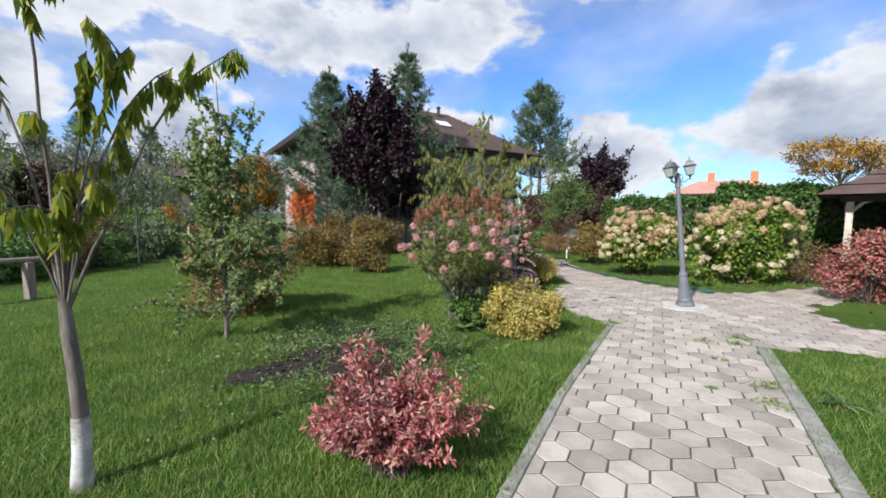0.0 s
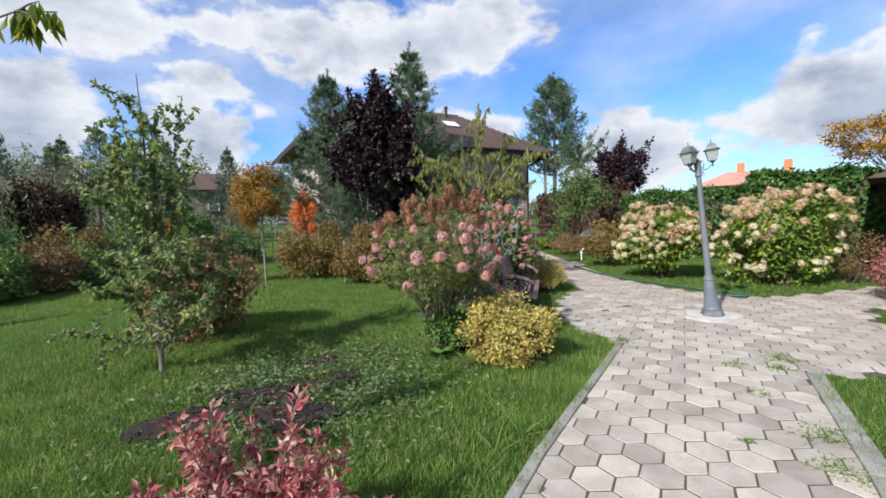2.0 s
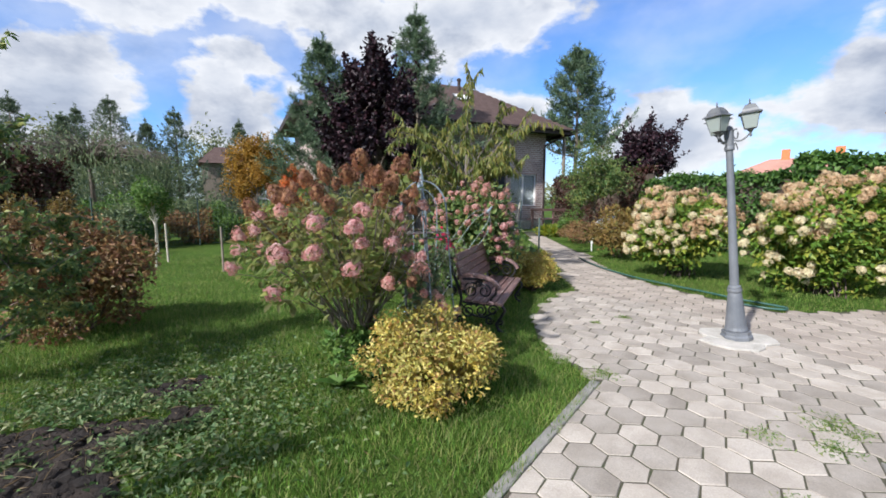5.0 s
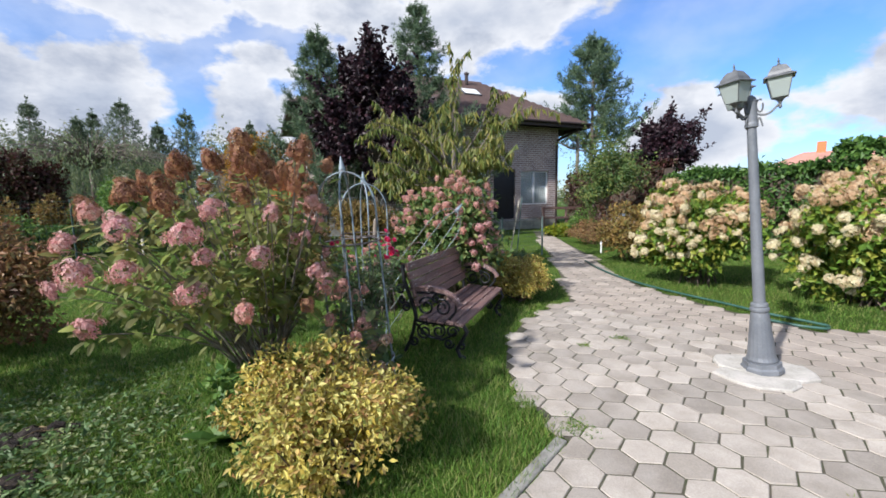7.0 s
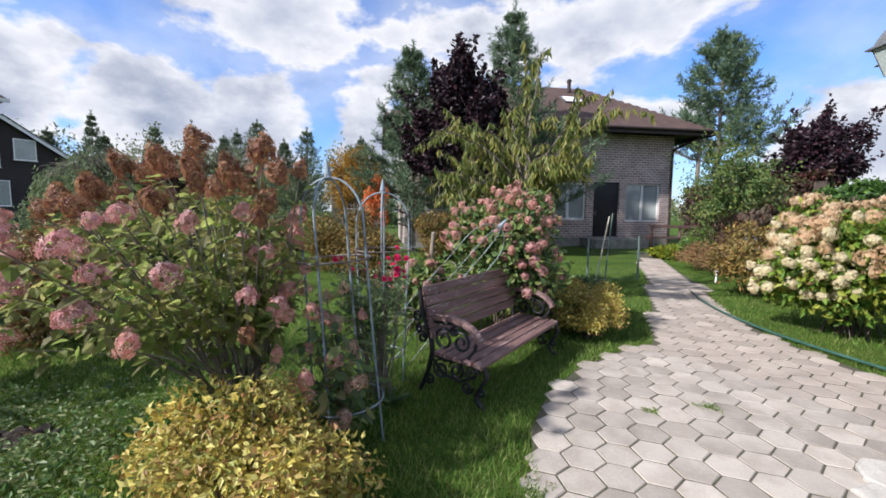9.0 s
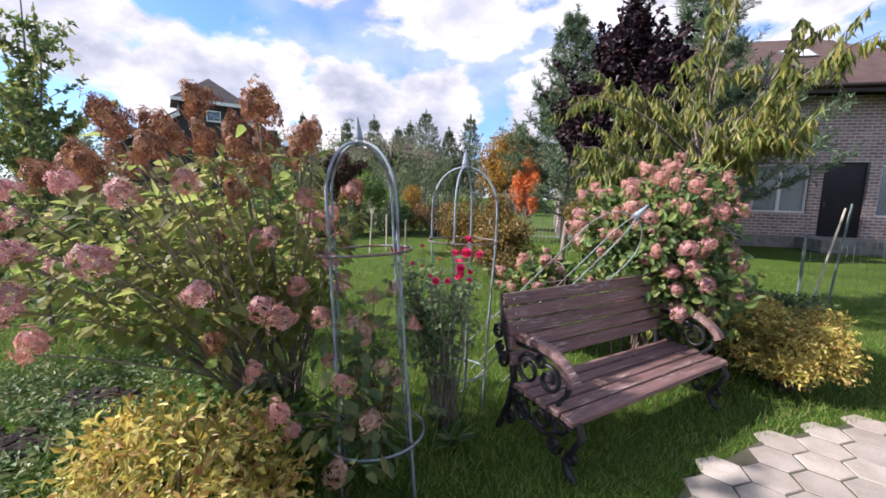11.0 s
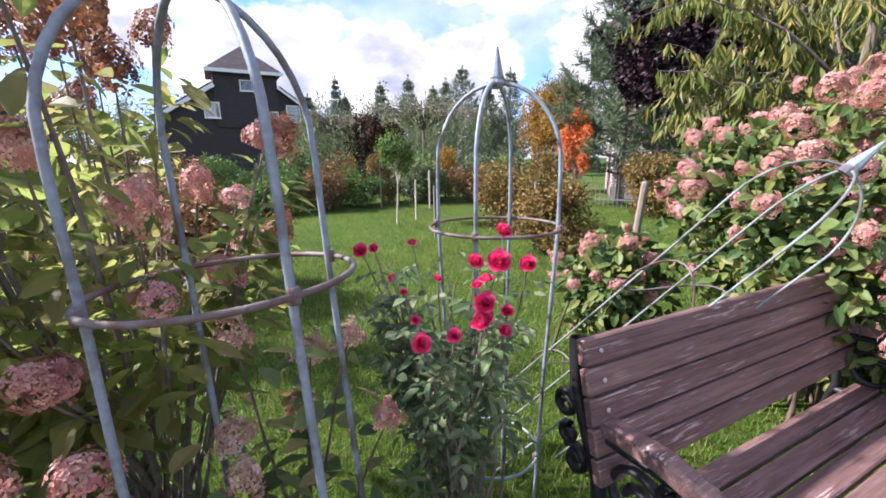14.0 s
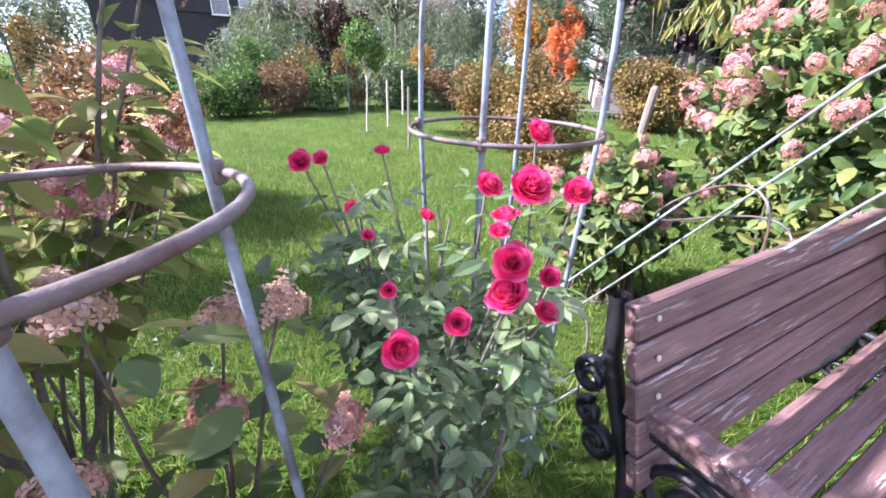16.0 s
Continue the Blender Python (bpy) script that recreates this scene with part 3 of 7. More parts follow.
def tree(name, label, loc, height, stem, centre, radii, n, leaf, mat, seed, trunk_r=0.06, k=20, size=0.38, droop=0.0, low=-0.7, bark=None, lean=(0, 0), category="tree", inner=0.4, twigs=2, group="", spires=0):
    rng = np.random.default_rng(seed)
    ob = thing(name, loc, 0, label, category, group)
    (v, f), c = crown(rng, n, centre, radii, leaf[0], leaf[1], k, size, low, droop, inner)
    if spires:
        # loose shoots that stand out of the crown
        P, D = [], []
        for p in np.asarray(c)[rng.integers(0, len(c), spires)]:
            d = unit(unit((p - np.asarray(centre)) / np.asarray(radii)) * 0.7 + np.array([0, 0, 0.8]) + rng.normal(0, 0.2, 3))
            a = p + d * np.min(radii) * size * 0.7
            u = rng.uniform(0, 1, 26)
            P.append(a + d * (u * rng.uniform(0.5, 1.1))[:, None] + rng.normal(0, 0.09, (26, 3)) * (1.2 - u)[:, None])
            D.append(ball(rng, 26) + d * 0.6)
        P, D = np.concatenate(P), np.concatenate(D)
        v, f = merged([(v, f), leaves(rng, P, D, ball(rng, len(P)) + np.array([0, 0, 0.5]), leaf[0], leaf[1])])
    child("crown", mesh_np("crown", v, f, mat), ob)
    top = np.array([centre[0] + lean[0], centre[1] + lean[1], height * 0.88])
    axis = bent(rng, (0, 0, -0.05), top, 0, 10, 0.05)
    rad = np.linspace(trunk_r, trunk_r * 0.2, 10)
    rad[0] *= 1.35
    child("trunk", mesh_np("trunk", *tube(axis, rad, 10), bark or BARK, True), ob)
    pieces = []
    for p in c:
        s = np.clip((p[2] * 0.7) / max(height, 0.1), stem / height, 0.85)
        a = np.array([np.interp(s * height, axis[:, 2], axis[:, j]) for j in range(3)])
        r0 = trunk_r * 0.42 * (1.1 - s)
        b = bent(rng, a, p, 0.05 - droop * 0.02, 7, 0.06)
        pieces.append(tube(b, np.linspace(r0 + 0.003, 0.004, 7), 5))
        for _ in range(twigs):
            q = b[rng.integers(3, 6)]
            pieces.append(tube(bent(rng, q, q + rng.normal(0, 0.4, 3) * np.asarray(radii) * 0.6, 0, 4), np.linspace(r0 * 0.4 + 0.002, 0.002, 4), 4))
    v, f = merged(pieces)
    child("branchwork", mesh_np("branchwork", v, f, bark or BARK, True), ob, kind="stuff")
    return ob


def spray_tree(name, label, loc, axis, rad, tips, leaf, mat, seed, per_limb=60, hang=1.2, twigs=5, twig_len=0.3, bark=None, start=(0.4, 0.95), sag=0.12, limb_r=0.014, from_u=0.3, shoots=0):
    """A small open tree: a trunk, long curved limbs to the given tips, and leaves along limbs and twigs."""
    rng = np.random.default_rng(seed)
    ob = thing(name, loc, 0, label, "tree")
    axis = np.array(axis, float)
    q = np.linspace(0, 1, 16)
    fine = np.stack([np.interp(q, np.linspace(0, 1, len(axis)), axis[:, j]) for j in range(3)], 1)
    for _ in range(2):
        fine[1:-1] = (fine[:-2] + 2 * fine[1:-1] + fine[2:]) / 4
    child("trunk", mesh_np("trunk", *tube(fine, np.interp(q, np.linspace(0, 1, len(rad)), rad), 12), bark or BARK, True), ob)
    pieces, P, D = [], [], []
    for k, tip in enumerate(tips):
        tip = np.array(tip, float)
        u = rng.uniform(*start)
        a = fine[int(u * 15)]
        ln = np.linalg.norm(tip - a)
        line = bent(rng, a, tip, sag, 9, 0.10)
        pieces.append(tube(line, np.linspace(limb_r * (0.5 + 0.4 * ln), 0.003, 9), 6))
        lines = [(line, per_limb, from_u)]
        for _ in range(twigs):
            b = line[rng.integers(3, 8)]
            e = b + rng.normal(0, twig_len * 0.7, 3) + unit(tip - a) * twig_len * 0.6
            tw = bent(rng, b, e, 0.1, 5, 0.1)
            pieces.append(tube(tw, np.linspace(0.005, 0.002, 5), 4))
            lines.append((tw, per_limb // 3, 0.1))
        for ln_, count, lo in lines:
            us = rng.uniform(lo, 1.0, count) * (len(ln_) - 1)
            pos = np.stack([np.interp(us, range(len(ln_)), ln_[:, j]) for j in range(3)], 1)
            P.append(pos)
            D.append(ball(rng, count) * 0.75 + np.array([0, 0, -hang]))
    P, D = np.concatenate(P), np.concatenate(D)
    v, f = leaves(rng, P, D, unit(ball(rng, len(P)) + np.array([0, 0, 0.3])), leaf[0], leaf[1], 0.3, 0.2, 0.15)
    child("crown", mesh_np("crown", v, f, mat), ob)
    v, f = merged(pieces)
    child("branchwork", mesh_np("branchwork", v, f, bark or BARK, True), ob, kind="stuff")
    return ob


def conifer(name, label, loc, height, radius, seed, levels=14, per=7, needle=0.16, shoots=20, tufts=14, bare=0.12, rise=0.45, mat=None, group="", width=0.018, taper=0.8):
    """Whorls of up-curved limbs with gaps between, bottle-brush shoots at their ends, and a thin leader."""
    rng = np.random.default_rng(seed)
    ob = thing(name, loc, 0, label, "tree", group)
    child("trunk", mesh_np("trunk", *tube(bent(rng, (0, 0, -0.1), (0, 0, height * 0.97), 0, 10, 0.01), np.linspace(height * 0.018, 0.012, 10), 8), BARK, True), ob)
    pieces, P, D = [], [], []

    def brush(base, d, ln, count):
        w = rng.uniform(0, 1, count)[:, None]
        P.append(base + d * ln * w)
        D.append(unit(d * 0.8 + ball(rng, count) * 0.7))

    up = np.array([0, 0, 1.0])
    for q in np.linspace(0.86, 0.985, 5):
        brush(up * height * q, up, height * 0.03, tufts * 2)
    for lv in range(levels):
        s = bare + (0.98 - bare) * (lv + rng.uniform(-0.25, 0.25)) / levels
        z = height * np.clip(s, bare * 0.6, 0.95)
        reach = radius * (1 - s) ** taper * rng.uniform(0.8, 1.12)
        for b in range(per):
            a = 2 * np.pi * (b / per) + rng.uniform(-0.4, 0.4) + lv * 0.9
            ln = reach * rng.uniform(0.55, 1.2)
            out = np.array([math.cos(a), math.sin(a), 0])
            q = np.linspace(0, 1, 6)[:, None]
            ax = np.array([0, 0, z]) + out * ln * q + up * ln * rise * (0.35 * q + 0.65 * q * q) + rng.normal(0, 0.02 * ln, (6, 3)) * q
            pieces.append(tube(ax, np.linspace(0.008 + ln * 0.012, 0.004, 6), 4))
            k = max(5, int(shoots * (0.3 + 0.7 * ln / radius)))
            for u in rng.uniform(0.22, 1.0, k) ** 0.8:
                base = np.array([np.interp(u, np.linspace(0, 1, 6), ax[:, j]) for j in range(3)])
                d = unit(out * 0.55 + rng.normal(0, 0.45, 3) + up * 0.55)
                brush(base, d, min(needle * rng.uniform(1.2, 2.4), 0.5 * ln + 0.1), tufts)
            brush(ax[-1], unit(out * 0.5 + up), min(needle * 2.0, 0.4 * ln + 0.12), tufts + 4)
    P, D = np.concatenate(P), np.concatenate(D)
    v, f = leaves(rng, P, D, ball(rng, len(P)), needle, width, 0.3, 0.05, 0.02)
    child("needles", mesh_np("needles", v, f, mat or L_PINE), ob)
    v, f = merged(pieces)
    child("branchwork", mesh_np("branchwork", v, f, BARK, True), ob, kind="stuff")
    return ob


def head_mesh(name, rng, n, shape, petal, mat):
    """A flower head: florets of four petals over a rounded cone."""
    d = ball(rng, n)
    d[:, 2] = np.abs(d[:, 2]) * 1.25 - 0.35
    d = unit(d)
    k, h = rng.normal(0, 1, (3, 3)) * 3.2, rng.uniform(0, 6.28, 3)
    lump = 1.0 + 0.13 * np.sin(d @ k.T + h).sum(1)
    P = d * np.asarray(shape) * (rng.uniform(0.72, 1.05, n) * lump)[:, None]
    P[:, :2] *= (1.0 - 0.35 * np.clip(P[:, 2:3] / shape[2], 0, 1))
    N = unit(d / np.asarray(shape) + ball(rng, n) * 2.0)
    a = unit(np.cross(N, ball(rng, n)))
    b = np.cross(N, a)
    vs, fs = [], []
    for i, (s, t) in enumerate(((a, b), (b, -a), (-a, -b), (-b, a))):
        L = (petal * rng.uniform(0.8, 1.2, n))[:, None]
        vs.append(np.stack([P, P + (s * 0.9 + t * 0.45) * L * 0.75 + N * L * 0.15, P + s * L * 1.1 + N * L * 0.1, P + (s * 0.9 - t * 0.45) * L * 0.75 + N * L * 0.15], 1))
    v = np.stack(vs, 1).reshape(-1, 3)
    q = np.arange(n * 4)[:, None] * 4 + np.array([0, 1, 2, 3])
    # petals of one floret share their middle, so that it is one island
    f = q.copy()
    f[:, 0] = (np.arange(n * 4) // 4) * 16
    return mesh_np(name, v, f, mat)


# ---------------- ground and paving ----------------
PAVED = [(-0.1, -2.0), (0.05, 0.1), (1.05, 2.44), (1.59, 3.79), (2.14, 4.95), (2.70, 6.15), (2.42, 6.62), (2.20, 7.17), (2.15, 7.85), (2.25, 8.54), (2.55, 9.3), (2.83, 9.73),
         (2.78, 10.98), (2.58, 13.8), (1.88, 20.5), (1.7, 22.5), (2.5, 22.5), (2.45, 20.6), (3.58, 14.2), (3.62, 12.4), (4.1, 10.74), (4.75, 9.7), (5.41, 8.87), (6.56, 9.2), (8.48, 10.04),
         (9.5, 10.4), (9.7, 9.2), (7.6, 8.5), (6.6, 7.95), (6.15, 7.3), (6.1, 6.6), (6.4, 5.9), (6.5, 4.9), (5.33, 5.19), (4.16, 5.45), (3.40, 3.78), (2.89, 2.69), (1.75, 0.2), (1.5, -2.0)]


def inside(P, poly):
    P = np.asarray(P, float)
    res = np.zeros(len(P), bool)
    for (x0, y0), (x1, y1) in zip(poly, poly[1:] + poly[:1]):
        c = ((y0 > P[:, 1]) != (y1 > P[:, 1]))
        xs = (x1 - x0) * (P[:, 1] - y0) / ((y1 - y0) if y1 != y0 else 1e-9) + x0
        res ^= c & (P[:, 0] < xs)
    return res


def build_ground():
    bm = bmesh.new()
    xs = [-1500, -300, -60, -20, -10, -5, 0, 5, 10, 20, 60, 300, 1500]
    grid = [[bm.verts.new((x, y, -0.015)) for x in xs] for y in xs]
    for a, b in zip(grid, grid[1:]):
        for i in range(len(xs) - 1):
            bm.faces.new((a[i], a[i + 1], b[i + 1], b[i]))
    me = bpy.data.meshes.new("ground")
    bm.to_mesh(me)
    bm.free()
    me.materials.append(LAWN)
    return tagged(new("ground", me), "mown green autumn lawn on level ground", "lawn", kind="structure")


ground = build_ground()


def build_paving_base():
    bm = bmesh.new()
    f = bm.faces.new([bm.verts.new((x, y, -0.0035)) for x, y in PAVED])
    bmesh.ops.triangulate(bm, faces=[f])
    me = bpy.data.meshes.new("pavement")
    bm.to_mesh(me)
    bm.free()
    me.materials.append(JOINT)
    return tagged(new("pavement", me), "garden path and small plaza of pale hexagonal concrete pavers", "pavement", kind="structure")


pavement = build_paving_base()

PITCH, PAVE_TURN = 0.235, radians(-21.5)


def kerb_run(name, pts, width, label):
    ob = thing(name, (0, 0, 0), 0, label, "kerb", kind="structure")
    for (x0, y0), (x1, y1) in zip(pts, pts[1:]):
        d = Vector((x1 - x0, y1 - y0, 0))
        n = max(1, round(d.length / 0.95))
        for i in range(n):
            a, b = (i + 0.006) / n, (i + 0.994) / n
            bm = box(d.length * a, -width / 2, -0.06, d.length * b, width / 2, 0.010)
            o = part("kerb_stone", bm, KERB, ob, bevel=0.006)
            o.matrix_basis = pose(x0, y0, 0.0, 0, 0, math.degrees(math.atan2(d.y, d.x)))
    return ob


KERB_LEFT = [(0.0, 0.03), (1.02, 2.46), (1.56, 3.81), (2.66, 6.17)]
KERB_RIGHT = [(1.84, 0.3), (2.98, 2.70), (3.47, 3.76), (4.17, 5.36)]
kerb_run("kerb_left", KERB_LEFT, 0.075, "narrow weathered concrete kerb along the lawn edge")
kerb_run("kerb_right", KERB_RIGHT, 0.13, "flat pale concrete edging beside the path")


# ---------------- house ----------------
def wall_with_holes(length, height, thick, holes, parent, mat, name="wall"):
    """A wall along x, its outer face at y = 0, with rectangular openings through it."""
    xs = sorted({0, length, *[h[0] for h in holes], *[h[2] for h in holes]})
    zs = sorted({0, height, *[h[1] for h in holes], *[h[3] for h in holes]})
    bm = bmesh.new()
    for a, b in zip(xs, xs[1:]):
        for c, d in zip(zs, zs[1:]):
            if any(h[0] <= a and b <= h[2] and h[1] <= c and d <= h[3] for h in holes):
                continue
            box(a, 0, c, b, thick, d, bm)
    bmesh.ops.remove_doubles(bm, verts=bm.verts, dist=1e-5)
    pairs = {}
    for f in bm.faces:
        pairs.setdefault(tuple(round(v, 4) for v in f.calc_center_median()), []).append(f)
    bmesh.ops.delete(bm, geom=[f for fs in pairs.values() if len(fs) > 1 for f in fs], context="FACES")
    return part(name, bm, mat, parent)


def window_unit(parent, x0, z0, x1, z1, y, sashes=2, frame_mat=None, depth=0.07):
    w = new("window")
    w.parent = parent
    w.matrix_basis = pose(x0, y, z0)
    W, H = x1 - x0, z1 - z0
    bm = bmesh.new()
    t = 0.07
    box(0, 0, 0, W, depth, t, bm)
    box(0, 0, H - t, W, depth, H, bm)
    box(0, 0, t, t, depth, H - t, bm)
    box(W - t, 0, t, W, depth, H - t, bm)
    for i in range(1, sashes):
        box(W * i / sashes - t * 0.75, -0.004, t, W * i / sashes + t * 0.75, depth, H - t, bm)
    fm = bpy.data.meshes.new("window_frame")
    bm.to_mesh(fm)
    bm.free()
    fm.materials.append(frame_mat or WHITE)
    o = new("window_frame", fm)
    o.parent = w
    for i in range(sashes):
        a, b = W * i / sashes, W * (i + 1) / sashes
        pane = part("pane", box(a + t * 0.6, depth * 0.45, t * 0.8, b - t * 0.6, depth * 0.55, H - t * 0.8), PANE, w)
        pane.visible_shadow = False
    part("curtain", box(t, depth + 0.03, t, W - t, depth + 0.05, H - t), CURTAIN, w, "pale drawn curtain")
    part("sill", box(-0.05, -0.08, -0.05, W + 0.05, 0.0, -0.005), frame_mat or WHITE, w)
    return w


def build_house():
    ob = thing("house", (-7.73, 18.38, 0), math.degrees(math.atan2(0.618, 0.786)), "single-storey brown brick house with a low brown hipped roof", "house")
    LEN, DEP, H = 14.1, 6.6, 5.05
    holes = [(5.15, 1.28, 6.2, 2.84), (7.4, 1.2, 9.05, 2.85), (9.42, 0.42, 10.68, 2.92), (11.0, 1.13, 12.72, 2.86), (2.4, 1.28, 3.8, 2.84)]
    FRONT = 13.3
    front = wall_with_holes(FRONT - 0.9, H, 0.3, [(a - 0.9, b, c - 0.9, d) for a, b, c, d in holes], ob, BRICK, "front_wall")
    front.matrix_basis = pose(0.9, 0, 0)
    side = wall_with_holes(DEP - 1.5, H, 0.3, [(1.2, 1.2, 2.2, 2.8)], ob, BRICK, "side_wall")
    side.matrix_basis = pose(LEN, 1.5, 0, 0, 0, 90)
    part("return_wall", box(FRONT - 0.3, 0.3, 0, FRONT, 1.2, H), BRICK, ob)
    porch = wall_with_holes(LEN - FRONT + 0.3, H, 0.3, [(0.42, 1.2, 0.86, 2.8)], ob, BRICK, "porch_wall")
    porch.matrix_basis = pose(FRONT - 0.3, 1.2, 0)
    window_unit(porch, 0.42, 1.2, 0.86, 2.8, 0.1, 1)
    part("porch_post", box(LEN - 0.05, -0.62, 0, LEN + 0.08, -0.49, H + 0.06), TIMBER, ob, "slim grey timber porch post", 0.01)
    left = wall_with_holes(DEP - 0.3, H, 0.3, [], ob, BRICK, "side_wall")
    left.matrix_basis = pose(0.9, DEP, 0, 0, 0, -90)
    part("back_wall", box(1.2, DEP - 0.3, 0, LEN - 0.3, DEP, H), BRICK, ob)
    part("ceiling_slab", box(1.2, 0.3, H - 0.3, LEN - 0.3, DEP - 0.3, H - 0.02), FASCIA, ob)
    for h in (holes[0], holes[1], holes[3], holes[4]):
        window_unit(ob, h[0], h[1], h[2], h[3], 0.1)
    window_unit(side, 1.2, 1.2, 2.2, 2.8, 0.1)
    d = part("door", box(9.42, 0.12, 0.42, 10.68, 0.18, 2.92), DOORM, ob, "black front door", 0.01)
    part("handle", box(9.55, 0.06, 1.4, 9.59, 0.12, 1.6), LANTERN_FRAME, d)
    part("plinth", box(0.86, -0.04, 0, FRONT + 0.04, -0.003, 0.42), KERB, ob)
    # hipped roof with a deep eave
    o, z, rise = 0.95, H + 0.12, 2.75
    x0, x1, y0, y1 = 0.0, LEN + 0.4, -o, DEP + o
    my, rx = (y0 + y1) / 2, (y1 - y0) / 2
    bm = bmesh.new()
    low = [bm.verts.new(p) for p in ((x0, y0, z), (x1, y0, z), (x1, y1, z), (x0, y1, z))]
    a, b = bm.verts.new((x0 + rx, my, z + rise)), bm.verts.new((x1 - rx, my, z + rise))
    bm.faces.new((low[0], low[1], b, a))
    bm.faces.new((low[1], low[2], b))
    bm.faces.new((low[2], low[3], a, b))
    bm.faces.new((low[3], low[0], a))
    bm.faces.new(low[::-1])
    roof = part("roof", bm, ROOF, ob, "brown shingle roof")
    # courses of shingles as low ledges on the slope seen from the garden
    k = 16
    for i in range(k):
        s0 = i / k
        bm = bmesh.new()
        yy, zz = y0 + s0 * rx, z + s0 * rise
        box(x0 + s0 * rx + 0.05, yy, zz + 0.006, x1 - s0 * rx - 0.05, yy + 0.34, zz + 0.03, bm)
        bmesh.ops.rotate(bm, verts=bm.verts, cent=(0, yy, zz), matrix=Matrix.Rotation(math.atan2(rise, rx), 3, "X"))
        part("shingle_course", bm, ROOF, roof)
    part("fascia", box(x0 - 0.03, y0 - 0.03, z - 0.22, x1 + 0.03, y0, z + 0.03), FASCIA, ob)
    part("fascia", box(x1, y0, z - 0.22, x1 + 0.03, y1, z + 0.03), FASCIA, ob)
    part("fascia", box(x0 - 0.03, y0, z - 0.22, x0, y1, z + 0.03), FASCIA, ob)
    part("soffit", box(x0, y0, z - 0.06, x1, y1, z - 0.03), FASCIA, ob)
    v, f = tube([(x0, y0 - 0.09, z - 0.02), (x1, y0 - 0.09, z - 0.02)], 0.07, 8)
    child("gutter", mesh_np("gutter", v, f, FASCIA, True), ob)
    v, f = tube([(x1 - 0.3, y0 - 0.05, z - 0.1), (FRONT - 0.12, -0.1, z - 0.75), (FRONT - 0.12, -0.08, z - 1.0), (FRONT - 0.12, -0.08, 0.1)], 0.055, 8)
    child("downpipe", mesh_np("downpipe", v, f, FASCIA, True), ob)
    ang = math.atan2(rise, rx)
    sky = new("skylight")
    sky.parent = ob
    sky.matrix_basis = pose(9.0, y0 + 0.62 * rx, z + 0.62 * rise, math.degrees(ang))
    part("skylight_frame", box(-0.5, -0.4, 0.02, 0.5, 0.4, 0.09), LANTERN_FRAME, sky)
    part("pane", box(-0.42, -0.33, 0.092, 0.42, 0.33, 0.10), WHITE, sky)
    bm = lathe([(0.09, 0), (0.09, 0.5), (0.13, 0.5), (0.13, 0.58), (0.02, 0.66)], 10)
    p = part("vent_pipe", bm, FASCIA, ob)
    p.matrix_basis = pose(9.3, my - 0.6, z + rise - 0.35)
    # terrace platform in front of the door
    t = thing("terrace", (0, 0, 0), 0, "low timber terrace with a brown rail by the house door", "terrace")
    t.matrix_basis = ob.matrix_basis.copy()
    part("deck", box(8.8, -1.5, 0.02, 11.2, -0.05, 0.40), KERB, t)
    part("rail", box(11.2, -1.6, 0.9, 14.2, -1.5, 1.02), WOOD, t)
    part("bench_board", box(11.2, -1.6, 0.45, 14.2, -1.2, 0.52), WOOD, t)
    for x in (11.25, 12.6, 14.0):
        part("post", box(x, -1.58, 0.0, x + 0.09, -1.49, 0.9), WOOD, t)
    return ob


build_house()


def build_dark_house():
    """A black boarded house far off, its gable towards the garden."""
    yaw = math.degrees(math.atan2(12.6, 0.8))
    ob = thing("neighbour_house", (-39.2, 5.75, 0), yaw, "distant black boarded house with white window frames and gables", "house")
    W, DEP = 13.6, 8.0
    bm = bmesh.new()
    prof = [(0, 0), (W, 0), (W, 4.4), (9.1, 7.6), (3.9, 7.6), (0, 5.2)]
    loft([[(x, y, z) for x, z in prof] for y in (0, DEP)], True, bm)
    part("wall", bm, DARKWOOD, ob)
    part("tower_wall", box(4.0, -0.15, 4.4, 9.0, 4.6, 9.0), DARKWOOD, ob)
    bm = bmesh.new()
    q = [bm.verts.new(p) for p in ((3.5, -0.65, 9.0), (9.5, -0.65, 9.0), (9.5, 5.1, 9.0), (3.5, 5.1, 9.0))]
    top = bm.verts.new((6.5, 2.2, 11.5))
    for i in range(4):
        bm.faces.new((q[i], q[(i + 1) % 4], top))
    bm.faces.new(q[::-1])
    part("tower_roof", bm, SLATE, ob)
    part("eave_board", box(3.45, -0.70, 8.75, 9.55, -0.652, 9.02), WHITE, ob)
    for a, b in (((-0.5, 4.95), (4.0, 7.8)), ((14.3, 4.0), (9.0, 7.8))):
        d = Vector((b[0] - a[0], 0, b[1] - a[1]))
        ang = math.degrees(math.atan2(d.z, d.x))
        p = part("barge_board", box(0, -0.5, -0.2, d.length, -0.44, 0.1), WHITE, ob)
        p.matrix_basis = pose(a[0], 0, a[1], 0, -ang, 0)
        p = part("roof_slope", box(0, -0.5, 0.1, d.length, DEP + 0.4, 0.22) if d.x > 0 else box(0, -0.5, -0.22, d.length, DEP + 0.4, -0.1), SLATE, ob)
        p.matrix_basis = pose(a[0], 0, a[1], 0, -ang, 0)
    for x, z, w, h in ((6.0, 7.4, 1.1, 0.9), (3.1, 5.1, 1.2, 1.3), (7.6, 4.3, 1.3, 1.5), (9.6, 4.9, 1.2, 1.5), (8.0, 1.6, 1.3, 1.8)):
        window_unit(ob, x, z, x + w, z + h, -0.24, 1)
    return ob


build_dark_house()


